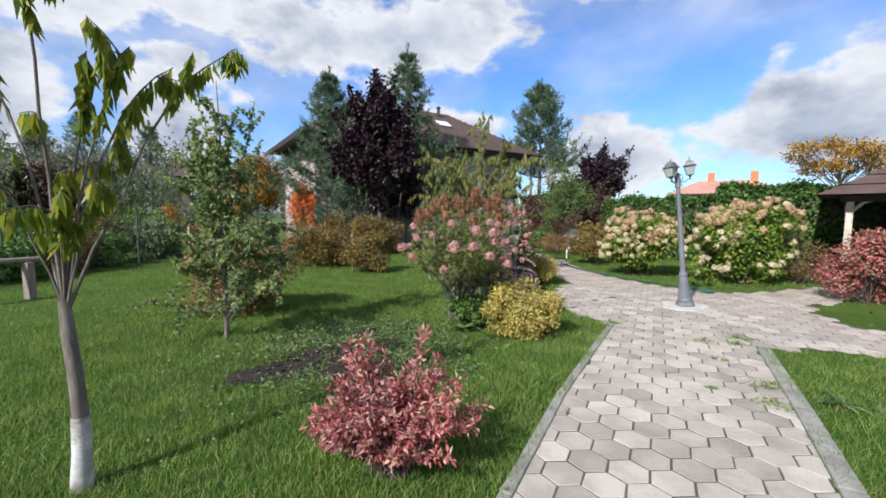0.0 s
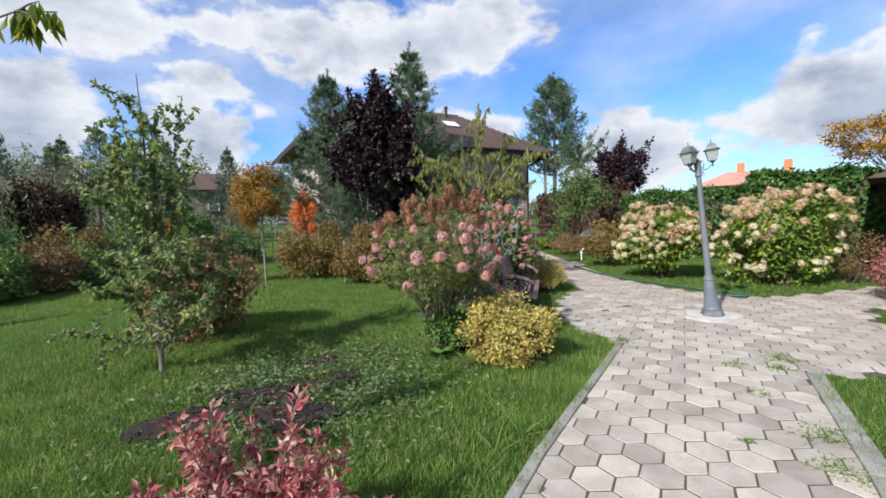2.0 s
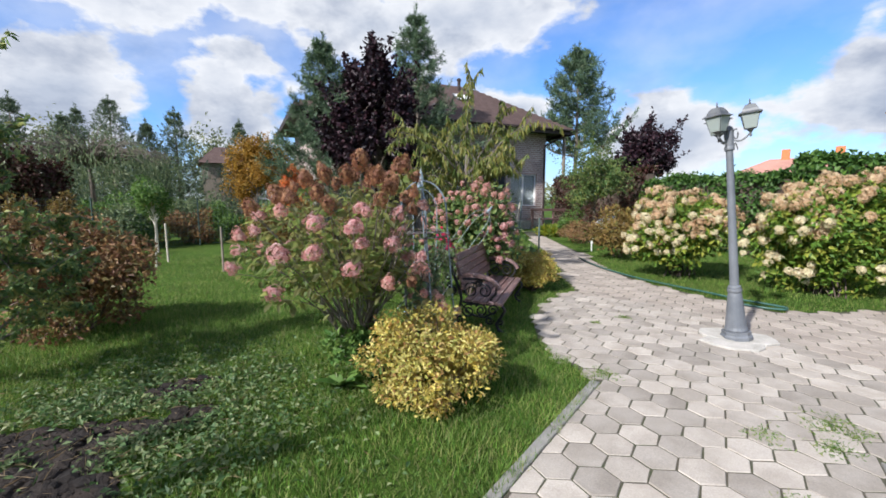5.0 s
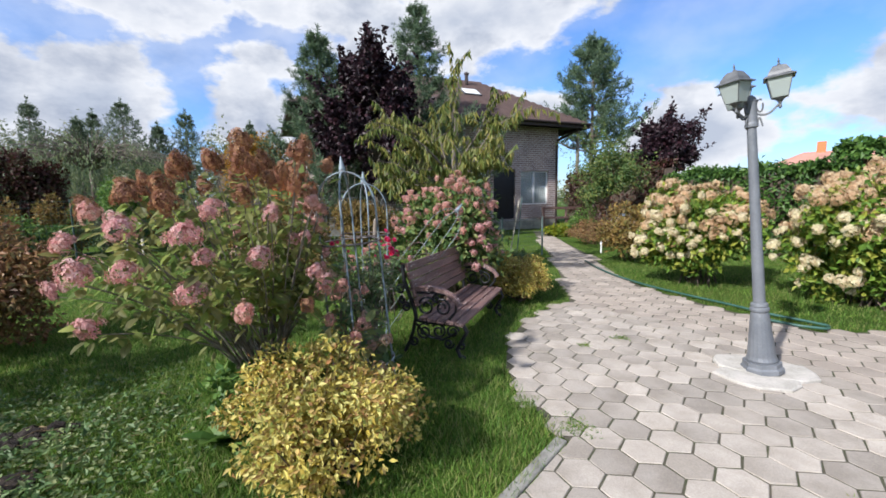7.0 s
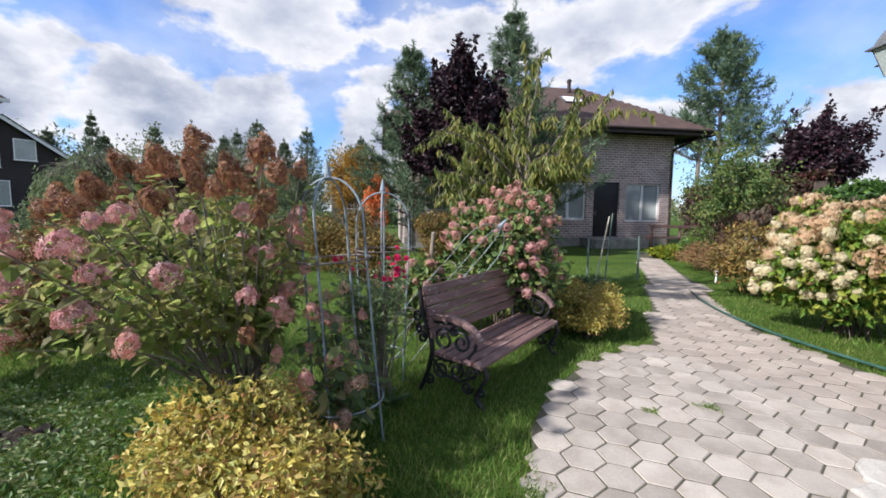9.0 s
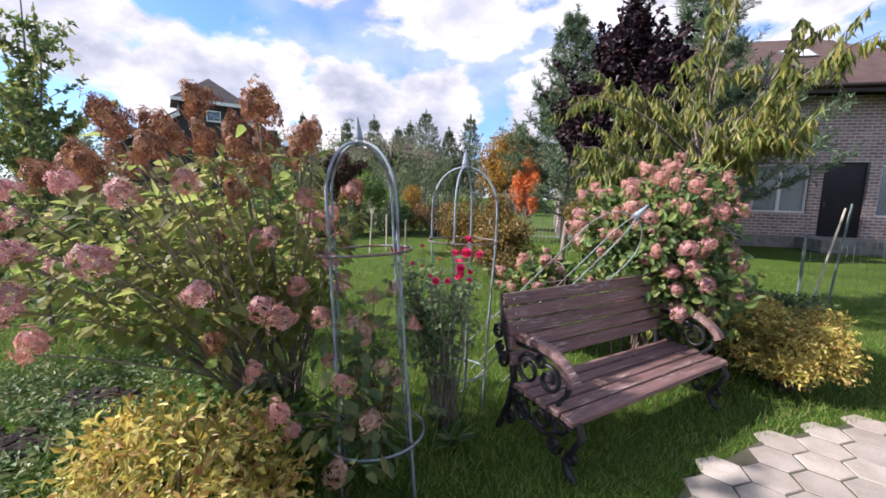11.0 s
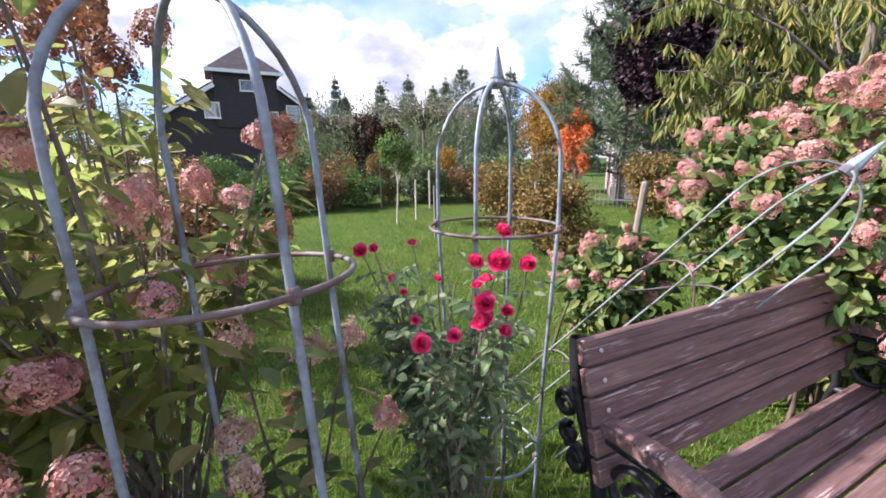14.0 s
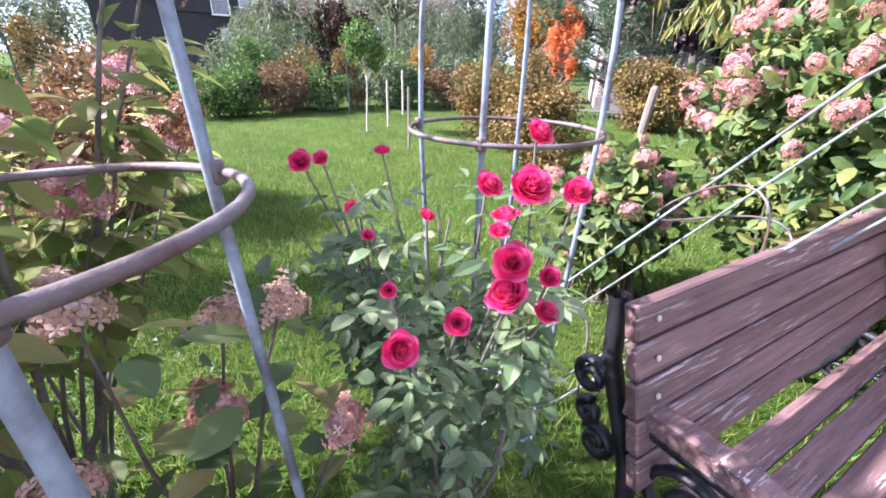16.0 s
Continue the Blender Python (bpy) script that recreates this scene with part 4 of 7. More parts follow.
def simple_house(name, label, loc, rz, w, d, h, rise, wall, roof):
    ob = thing(name, loc, rz, label, "house")
    part("wall", box(0, 0, 0, w, d, h), wall, ob)
    bm = bmesh.new()
    loft([[(-0.5, -0.5, h), (w + 0.5, -0.5, h), (w + 0.5, d + 0.5, h), (-0.5, d + 0.5, h)], [(w * 0.25, d / 2 - 0.1, h + rise), (w * 0.75, d / 2 - 0.1, h + rise), (w * 0.75, d / 2 + 0.1, h + rise), (w * 0.25, d / 2 + 0.1, h + rise)]], True, bm)
    part("roof", bm, roof, ob)
    return ob


h2 = simple_house("red_roof_house", "distant house with a red tiled roof and orange chimneys", (28.6, 66.0, 0), -28, 13.5, 9, 4.7, 2.1, KERB, ORANGE_ROOF)
for cx in (4.6, 9.9):
    part("chimney", box(cx, 4, 6.0, cx + 0.9, 4.9, 8.0), ORANGE_WALL, h2)
h3 = simple_house("timber_house", "distant pale timber house with a dark roof", (-28.6, 36.5, 0), 40, 4.6, 7, 5.0, 1.9, TIMBER, ROOF)
window_unit(h3, 1.6, 3.0, 2.6, 4.4, -0.08, 1)
simple_house("dark_roof_house", "dark house with a low grey roof behind the garden", (-27.5, -9.5, 0), 80, 7, 8, 4.8, 1.4, DARKWOOD, LANTERN_FRAME)


# ---------------- lamp post ----------------
def build_lamp():
    ob = thing("lamp_post", (4.30, 7.57, 0), 0, "grey three-armed garden lamp post leaning on the paved plaza", "lamp")
    ob.matrix_basis = pose(4.30, 7.57, 0.02, -1.0, -5.6, 0)
    part("plinth", loft([[(x * s, y * s, z) for x, y in ((1, 0.45), (0.45, 1), (-0.45, 1), (-1, 0.45), (-1, -0.45), (-0.45, -1), (0.45, -1), (1, -0.45))] for s, z in ((0.135, 0), (0.135, 0.035), (0.122, 0.05), (0.122, 0.085))]), LAMP, ob)
    part("base", lathe([(0.105, 0.085), (0.11, 0.10), (0.10, 0.13), (0.083, 0.3), (0.066, 0.47), (0.06, 0.5)], 20), LAMP, ob)
    part("collar", lathe([(0.058, 0.5), (0.066, 0.51), (0.069, 0.525), (0.066, 0.54), (0.058, 0.545), (0.062, 0.555), (0.058, 0.575), (0.045, 0.58)], 20), LAMP, ob)
    part("pole", lathe([(0.043, 0.58), (0.041, 0.9), (0.036, 1.5), (0.032, 2.0)], 18), LAMP, ob)
    part("pole_head", lathe([(0.033, 2.0), (0.046, 2.01), (0.046, 2.03), (0.04, 2.05), (0.042, 2.2), (0.046, 2.21), (0.032, 2.24), (0.01, 2.26)], 16), LAMP, ob)
    for az in (-22, 98, 218):
        arm = new("lantern")
        arm.parent = ob
        arm.matrix_basis = pose(0, 0, 0.42, 0, 0, az) @ Matrix.Diagonal((0.65, 0.65, 0.82, 1))
        s = np.linspace(0, 1, 12)
        low = np.stack([0.05 + 0.22 * s, 0 * s, 2.06 - 0.05 * np.sin(s * 3.0) + 0.06 * s], 1)
        scroll = np.stack([0.09 + 0.04 * np.cos(5.6 * s + 1.0) * (1 - 0.3 * s), 0 * s, 2.13 + 0.06 * np.sin(5.6 * s + 1.0)], 1)
        tail = np.stack([0.06 + 0.05 * s, 0 * s, 2.0 + 0.05 * np.sin(s * 4.0) - 0.03], 1)
        v, f = merged([tube(low, 0.011, 8), tube(scroll, 0.009, 8), tube(tail, 0.008, 6)])
        child("bracket", mesh_np("bracket", v, f, LANTERN_FRAME, True), arm)
        c = 0.28
        body = [(c + x * r, y * r, z) for r, z in ((0.075, 2.17), (0.118, 2.35)) for x, y in ((1, 1), (-1, 1), (-1, -1), (1, -1))]
        for i in range(4):
            j = (i + 1) % 4
            bm = bmesh.new()
            q = [Vector(body[i]), Vector(body[j]), Vector(body[4 + j]), Vector(body[4 + i])]
            n = (q[1] - q[0]).cross(q[3] - q[0]).normalized() * 0.004
            loft([[tuple(p) for p in q], [tuple(p + n) for p in q]], True, bm)
            part("glass_pane", bm, FROST, arm, "frosted glass pane")
            v, f = tube([body[i], body[4 + i]], 0.006, 5)
            child("glazing_bar", mesh_np("glazing_bar", v, f, LANTERN_FRAME), arm)
        sq = [(1, 1), (-1, 1), (-1, -1), (1, -1)]
        part("brim", loft([[(c + x * r, y * r, z) for x, y in sq] for r, z in ((0.11, 2.35), (0.15, 2.345), (0.15, 2.352), (0.115, 2.37))]), LANTERN_FRAME, arm)
        part("cap", loft([[(c + x * r, y * r, z) for x, y in sq] for r, z in ((0.112, 2.37), (0.10, 2.40), (0.065, 2.45), (0.05, 2.458))]), LANTERN_FRAME, arm)
        f1 = part("finial", lathe([(0.012, 0), (0.02, 0.012), (0.007, 0.03), (0.012, 0.045), (0.003, 0.075)], 8), LANTERN_FRAME, arm)
        f1.matrix_basis = pose(c, 0, 2.457)
        cup = part("base_cup", lathe([(0.005, -0.10), (0.018, -0.085), (0.012, -0.06), (0.02, -0.04), (0.045, -0.015), (0.078, 0.0)], 12), LANTERN_FRAME, arm)
        cup.matrix_basis = pose(c, 0, 2.168)
    return ob


build_lamp()
pad = bmesh.new()
for i, (x, y, s, r) in enumerate(((4.22, 7.42, 0.30, 12), (4.45, 7.60, 0.27, 40), (4.22, 7.70, 0.26, 5))):
    loft([[(x + s * k * math.cos(radians(r) + a) * (1 + 0.12 * math.sin(3 * a + i)), y + s * k * 0.8 * math.sin(radians(r) + a), z) for a in np.linspace(0, 2 * np.pi, 9, endpoint=False)] for k, z in ((1, -0.01), (1, 0.014 + i * 0.003), (0.93, 0.021 + i * 0.003))], True, pad)
me_pad = bpy.data.meshes.new("concrete_pad")
pad.to_mesh(me_pad)
pad.free()
me_pad.materials.append(material("pale_mortar", (0.46, 0.43, 0.39), (0.36, 0.34, 0.30), 0.9, scale=7, fine=80, bump=0.5))
tagged(new("concrete_pad", me_pad), "rough pale mortar patch round the lamp base", "concrete", kind="structure")


# ---------------- bench ----------------
def build_bench():
    """x runs along the bench, y to its front."""
    ob = thing("garden_bench", (1.30, 8.09, 0), 90 - 5.7, "brown slatted garden bench with black cast-iron scroll ends on grass", "bench", "garden benches")
    ob.matrix_basis = pose(1.31, 8.10, 0, 0, 0, 84.3) @ Matrix.Diagonal((1, -1, 1, 1))
    L = 0.81

    def slat(name, y0, z0, y1, z1, thick, l=L, lab=""):
        d = Vector((0, y1 - y0, z1 - z0))
        n = Vector((0, -d.z, d.y)).normalized() * thick
        bm = loft([[(x, y0, z0), (x, y1, z1), (x, y1 + n.y, z1 + n.z), (x, y0 + n.y, z0 + n.z)] for x in (-l, -l * 0.33, l * 0.33, l)])
        return part(name, bm, WOOD, ob, lab, 0.005)

    top, bot = Vector((0, 0.0, 0.88)), Vector((0, 0.105, 0.462))
    for i in range(5):
        a = top.lerp(bot, i / 5)
        b = top.lerp(bot, (i + 0.90) / 5)
        s = slat("back_slat", b.y, b.z, a.y, a.z, -0.032)
        for sx in (-1, 1):
            c = a.lerp(b, 0.5)
            k = part("screw", lathe([(0.007, 0), (0.007, 0.003), (0.003, 0.005)], 8), SCREW, s)
            k.matrix_basis = pose(sx * (L - 0.06), c.y + 0.034, c.z + 0.008, -76)
    lab = part("plate", box(-0.035, 0, -0.012, 0.035, 0.003, 0.012), WORN, ob, "small pale maker plate")
    lab.matrix_basis = pose(-L + 0.14, 0.128, 0.50, 14)
    ys = [0.135, 0.225, 0.315, 0.405, 0.495]
    for i, y in enumerate(ys):
        z = 0.345 - 0.02 * math.sin((y - 0.1) * 4.5)
        slat("seat_slat", y, z, y + 0.078, z - 0.002 - (0.012 if i == 4 else 0), 0.034)
    for sx in (-1, 1):
        end = new("iron_end")
        end.parent = ob
        end.matrix_basis = pose(sx * (L - 0.055), 0, 0)
        s = np.linspace(0, 1, 14)

        def bar(pts, r=0.014):
            return tube([(0, y, z) for y, z in pts], r, 6)

        def spiral(cy, cz, r0, turns, a0, hand=1, r=0.011):
            a = a0 + hand * 2 * np.pi * turns * np.linspace(0, 1, 22)
            rr = r0 * (1 - 0.7 * np.linspace(0, 1, 22))
            return tube(np.stack([0 * a, cy + rr * np.cos(a), cz + rr * np.sin(a)], 1), r, 6)

        pieces = [bar([(-0.045, 0.86), (-0.03, 0.7), (0.03, 0.55), (0.07, 0.45), (0.085, 0.36), (0.05, 0.2), (0.0, 0.08), (-0.04, 0.0)], 0.018),
                  bar([(0.085, 0.33), (0.25, 0.315), (0.45, 0.32), (0.56, 0.325)], 0.017),
                  bar([(0.56, 0.325), (0.60, 0.26), (0.55, 0.17), (0.50, 0.09), (0.53, 0.02), (0.58, 0.0)], 0.018),
                  bar([(0.05, 0.60), (0.15, 0.60), (0.3, 0.61), (0.42, 0.59), (0.50, 0.53)], 0.014),
                  bar([(0.50, 0.53), (0.49, 0.44), (0.43, 0.37), (0.45, 0.33)], 0.014),
                  bar([(0.08, 0.30), (0.2, 0.18), (0.36, 0.16), (0.5, 0.24)], 0.012)]
        pieces += [spiral(0.20, 0.47, 0.10, 1.4, 0.5), spiral(0.36, 0.47, 0.085, 1.4, 2.2, -1), spiral(0.17, 0.22, 0.085, 1.5, 1.0), spiral(0.32, 0.24, 0.075, 1.5, 2.5, -1),
                   spiral(0.46, 0.25, 0.065, 1.4, 0.2), spiral(0.42, 0.13, 0.05, 1.3, 0.0, -1), spiral(0.06, 0.12, 0.05, 1.3, 3.0), spiral(-0.07, 0.62, 0.05, 1.4, 0.5), spiral(-0.02, 0.45, 0.05, 1.4, 2.5, -1), spiral(-0.055, 0.52, 0.035, 1.2, 1.5),
                   spiral(0.30, 0.55, 0.04, 1.2, 1.5), spiral(0.55, 0.12, 0.04, 1.2, 1.5)]
        v, f = merged(pieces)
        v[:, 0] *= 1.5
        child("scrollwork", mesh_np("scrollwork", v, f, IRON, True), end)
        prof = [(0.04, 0.625), (0.14, 0.635), (0.27, 0.64), (0.37, 0.625), (0.45, 0.585), (0.50, 0.535), (0.515, 0.50)]
        rings = []
        for i, (y, z) in enumerate(prof):
            w = 0.028 + 0.010 * i / 6
            ny = 0.0 if i < 3 else 0.035 * (i - 2) / 4
            h = 0.034 - ny * 0.5
            rings.append([(-w, y, z - 0.012), (-w * 0.9, y + ny, z + h - 0.006), (-w * 0.5, y + ny, z + h), (w * 0.5, y + ny, z + h), (w * 0.9, y + ny, z + h - 0.006), (w, y, z - 0.012)])
        part("armrest", loft(rings), WOOD, end, "curved brown wooden armrest")
    return ob


bench = build_bench()
bench_two = copy_thing(bench, pose(7.15, 6.75, 0, 0, 0, 268) @ Matrix.Diagonal((1, -1, 1, 1)))
bench_two["label"] = "brown slatted garden bench with iron ends beside the plaza"


# ---------------- plant obelisks ----------------
def build_obelisk(loc, m, label, R=0.215, H=1.69, rings=(0.26, 1.18), turn=18.0, ring_mats=(TRELLIS, RUSTY), spread=1.12, thick=0.0074, warp=0.0, bar_mat=TRELLIS, low_ring=1.09):
    ob = thing("plant_obelisk", loc, 0, label, "trellis", "plant obelisks")
    ob.matrix_basis = m
    for i in range(4):
        a = radians(turn + 90 * i)
        pts = [(R * spread, -0.05), (R * (0.5 * spread + 0.48), 0.6), (R, 1.15), (R, H - 0.30)]
        h0 = H - 0.27
        for q in np.linspace(0.12, 1, 9):
            t = q * math.pi / 2
            pts.append((R * (0.985 * math.cos(t)) + 0.004, h0 + (H - h0) * math.sin(t)))
        v, f = tube([(r * math.cos(a), r * math.sin(a), z) for r, z in pts], thick, 8)
        child("bar", mesh_np("bar", v, f, bar_mat, True), ob)
    for z, mat in zip(rings, ring_mats):
        rr = R * (1.0 if z > 1 else low_ring) + 0.012
        a = np.linspace(0, 2 * np.pi, 41)
        v, f = tube(np.stack([rr * np.cos(a), rr * np.sin(a), z + warp * np.sin(2 * (a - radians(turn)))], 1), thick * 0.82, 8)
        child("ring", mesh_np("ring", v, f, mat, True), ob)
        for i in range(0 if warp else 4):
            b = radians(turn + 90 * i)
            k = part("clamp", lathe([(0.0095, -0.014), (0.0112, -0.010), (0.0112, 0.010), (0.0095, 0.014)], 8), RUSTY, ob)
            k.matrix_basis = pose((rr - 0.006) * math.cos(b), (rr - 0.006) * math.sin(b), z)
    fin = part("finial", lathe([(0.022, -0.015), (0.03, 0.0), (0.022, 0.012), (0.024, 0.02), (0.004, 0.115)], 10), TRELLIS, ob, "pointed steel finial")
    fin.matrix_basis = pose(0, 0, H)
    return ob


build_obelisk((0, 0, 0), pose(1.185, 6.49, 0, 2.2, -3.0, 0), "grey-blue steel plant obelisk with a rusty ring beside a hydrangea")
build_obelisk((0, 0, 0), pose(0.82, 7.33, 0, 0, 0, 0), "grey-blue steel plant obelisk round a red rose", turn=35, R=0.222, thick=0.0068, H=1.64, rings=(0.25, 1.155), spread=0.78, low_ring=0.76)
axis = Vector((1.60, 8.30, 1.46)) - Vector((0.62, 7.62, 0.05))
tilt = Vector((0, 0, 1)).rotation_difference(axis).to_matrix().to_4x4()
build_obelisk((0, 0, 0), Matrix.Translation((0.62, 7.62, 0.05)) @ tilt, "pale steel plant obelisk fallen against a pink hydrangea", turn=38, R=0.185, thick=0.0047, warp=0.13, rings=(0.45, 1.02), ring_mats=(RUSTY, RUSTY), bar_mat=material("green_grey_steel", (0.20, 0.25, 0.24), (0.12, 0.12, 0.11), 0.6, metal=0.15, scale=9, fine=70, bump=0.3))


# ---------------- shrubs with flower heads ----------------
rng0 = np.random.default_rng(11)
HEAD = {}
for key, mat, n, shape, petal in (("faded", F_FADED, 120, (0.07, 0.07, 0.08), 0.016), ("pink", F_PINK, 150, (0.075, 0.075, 0.075), 0.015), ("pale", F_BLUSH, 150, (0.072, 0.072, 0.07), 0.015), ("rust", F_RUST, 190, (0.078, 0.078, 0.11), 0.016), ("cream", F_CREAM, 105, (0.085, 0.085, 0.075), 0.022), ("tan", F_TAN, 105, (0.105, 0.105, 0.085), 0.024)):
    HEAD[key] = [head_mesh("flower_head", rng0, n, shape, petal, mat) for _ in range(3)]


def add_heads(ob, rng, places, kinds, scale=(0.8, 1.2), lean=1.0):
    for p, kind in zip(places, kinds):
        h = child("flower_head", HEAD[kind][rng.integers(0, 3)], ob)
        d = unit(np.array([p[0], p[1], 0.0]))
        s = rng.uniform(*scale)
        q = Vector((d[0] * lean + rng.normal(0, 0.25), d[1] * lean + rng.normal(0, 0.25), 1.0)).to_track_quat("Z", "Y")
        h.matrix_basis = Matrix.LocRotScale(Vector(p), q, Vector((s * rng.uniform(0.8, 1.15), s * rng.uniform(0.8, 1.15), s * rng.uniform(0.9, 1.25))))


def hydrangea_big():
    rng = np.random.default_rng(21)
    base = np.array([0.52, 6.25, 0])
    ob = thing("hydrangea", tuple(base), 0, "tall panicle hydrangea with pink and rust-brown flower heads", "shrub")
    given = np.array([(1.28, 5.72, 1.08), (1.01, 6.04, 1.25), (1.06, 6.14, 1.03), (1.30, 5.70, 1.47), (1.14, 5.45, 1.20), (1.04, 6.01, 1.78), (1.10, 6.2, 1.70), (0.95, 5.2, 1.06), (1.0, 5.25, 1.22), (1.20, 5.95, 0.98), (1.12, 6.05, 0.90), (1.18, 5.78, 0.86), (0.98, 6.32, 1.12), (0.93, 6.30, 1.30), (1.05, 6.18, 1.42), (1.01, 6.15, 1.01), (0.54, 6.45, 1.06), (0.60, 6.49, 1.05), (0.79, 6.42, 1.34), (0.46, 6.37, 1.75), (0.60, 6.28, 1.62), (0.63, 6.61, 1.46), (0.56, 6.66, 1.45), (0.31, 6.68, 1.13)]) - base
    gk = ["pink", "pink", "pale", "pale", "pink", "rust", "rust", "pink", "pink", "pink", "pale", "rust", "pink", "pale", "pale", "pink", "pink", "pink", "pale", "rust", "rust", "pale", "rust", "rust"]
    pts, kinds = list(given), list(gk)
    tries = 0
    more = np.array([(0.78, 5.03, 1.37), (0.26, 5.16, 1.30), (0.75, 5.06, 1.17), (0.54, 5.0, 1.16), (0.41, 5.11, 0.88), (1.04, 5.25, 1.43), (0.98, 5.17, 1.33), (0.60, 5.41, 1.55), (0.75, 5.83, 1.83), (1.06, 5.46, 1.51), (1.26, 5.6, 1.56), (0.92, 5.7, 1.66), (1.0, 6.0, 1.77), (1.02, 5.52, 1.68), (0.94, 6.01, 1.23)]) - base
    pts += list(more)
    kinds += ["pink"] * 7 + ["rust"] * 7 + ["pink"]
    while len(pts) < 74 and tries < 6000:
        tries += 1
        d = ball(rng, 1)[0]
        if d[2] < (-0.15 if len(pts) < 54 else 0.5):
            continue
        p = np.array([0.02, -0.32, 1.05]) + d * np.array([0.85, 0.95, 0.74]) * rng.uniform(0.88, 1.02)
        w = p + base
        if min(np.linalg.norm(p - np.array(q)) for q in pts) < 0.15 or (w[0] > 1.36) or (w[0] > 1.0 and w[1] > 6.2) or (w[1] > 6.3 and w[2] > 1.25) or w[1] > 6.75:
            continue
        pts.append(p)
        kinds.append("rust" if p[2] > 1.40 + rng.normal(0, 0.1) else ("pink" if rng.random() < 0.72 else "pale"))
    add_heads(ob, rng, pts, kinds, (0.62, 0.98), 0.6)
    pieces, P, D, N = [], [], [], []
    for i, p in enumerate(pts):
        root = np.array([rng.normal(0, 0.07), rng.normal(0, 0.07), -0.02])
        m = np.array([p[0] * 0.32, p[1] * 0.32, 0.45 + 0.1 * rng.random()])
        path = np.concatenate([bent(rng, root, m, 0, 4), bent(rng, m, np.array(p) - np.array([0, 0, 0.03]), 0.06, 7)[1:]])
        rad = np.linspace(0.012, 0.003, len(path)) if i % 3 == 0 else np.linspace(0.007, 0.0025, len(path))
        pieces.append(tube(path, rad, 5))
        for u in rng.uniform(0.40, 0.97, 52):
            q = np.array([np.interp(u * (len(path) - 1), range(len(path)), path[:, j]) for j in range(3)])
            d = unit(ball(rng, 1)[0] * np.array([1, 1, 0.5]) + 0.3 * unit(p * np.array([1, 1, 0])))
            q = q + d * rng.uniform(0.01, 0.09)
            if (q[0] + base[0] > 0.98 and rng.random() < 0.8) or (q[2] < 0.78 and rng.random() < 0.88):
                continue
            P.append(q)
            D.append(d + np.array([0, 0, -0.25]))
            N.append(np.array([0, 0, 1.0]) + rng.normal(0, 0.45, 3))
    for v, f in pieces:
        child("stem", mesh_np("stem", v, f, LIMB, True), ob)
    v, f = leaves_fine(rng, np.array(P), np.array(D), np.array(N), 0.072, 0.04, 0.4)
    child("foliage", mesh_np("foliage", v, f, L_HYD), ob)
    return ob


hydrangea_big()


def hydrangea_small():
    rng = np.random.default_rng(22)
    base = np.array([1.05, 6.55, 0])
    ob = thing("dwarf_hydrangea", tuple(base), 0, "low hydrangea with faded blush and brown flower heads in grass", "shrub")
    given = np.array([(1.07, 6.77, 0.73), (1.30, 6.25, 0.62), (1.34, 6.02, 0.50), (1.2, 6.5, 0.60), (0.95, 6.72, 0.92), (1.05, 6.42, 0.80), (0.92, 6.6, 0.72), (1.45, 6.15, 0.33), (1.3, 6.4, 0.40), (1.12, 6.62, 0.47), (1.4, 5.95, 0.62), (1.18, 6.2, 0.9), (0.85, 6.45, 0.95), (1.02, 6.3, 0.62), (1.25, 5.9, 0.75), (1.45, 6.3, 0.5), (0.85, 6.64, 0.86), (1.15, 6.42, 0.76)]) - base
    kinds = ["pale", "pale", "pale", "faded", "faded", "faded", "pale", "faded", "faded", "faded", "pale", "pale", "faded", "pale", "pale", "faded", "faded", "faded"]
    add_heads(ob, rng, given, kinds, (0.55, 0.8), 0.5)
    pieces, P, D, N = [], [], [], []
    for p in given:
        path = bent(rng, (rng.normal(0, 0.05), rng.normal(0, 0.05), -0.02), p, 0.1, 7)
        pieces.append(tube(path, np.linspace(0.006, 0.0025, 7), 5))
        for u in rng.uniform(0.2, 0.97, 17):
            q = np.array([np.interp(u * 6, range(7), path[:, j]) for j in range(3)])
            d = unit(ball(rng, 1)[0] * np.array([1, 1, 0.5]))
            P.append(q + d * rng.uniform(0.01, 0.13))
            D.append(d + np.array([0, 0, -0.2]))
            N.append(np.array([0, 0, 1.0]) + rng.normal(0, 0.5, 3))
    for v, f in pieces:
        child("stem", mesh_np("stem", v, f, TWIG, True), ob)
    v, f = leaves_fine(rng, np.array(P), np.array(D), np.array(N), 0.08, 0.05)
    child("foliage", mesh_np("foliage", v, f, L_DWARF), ob)


hydrangea_small()


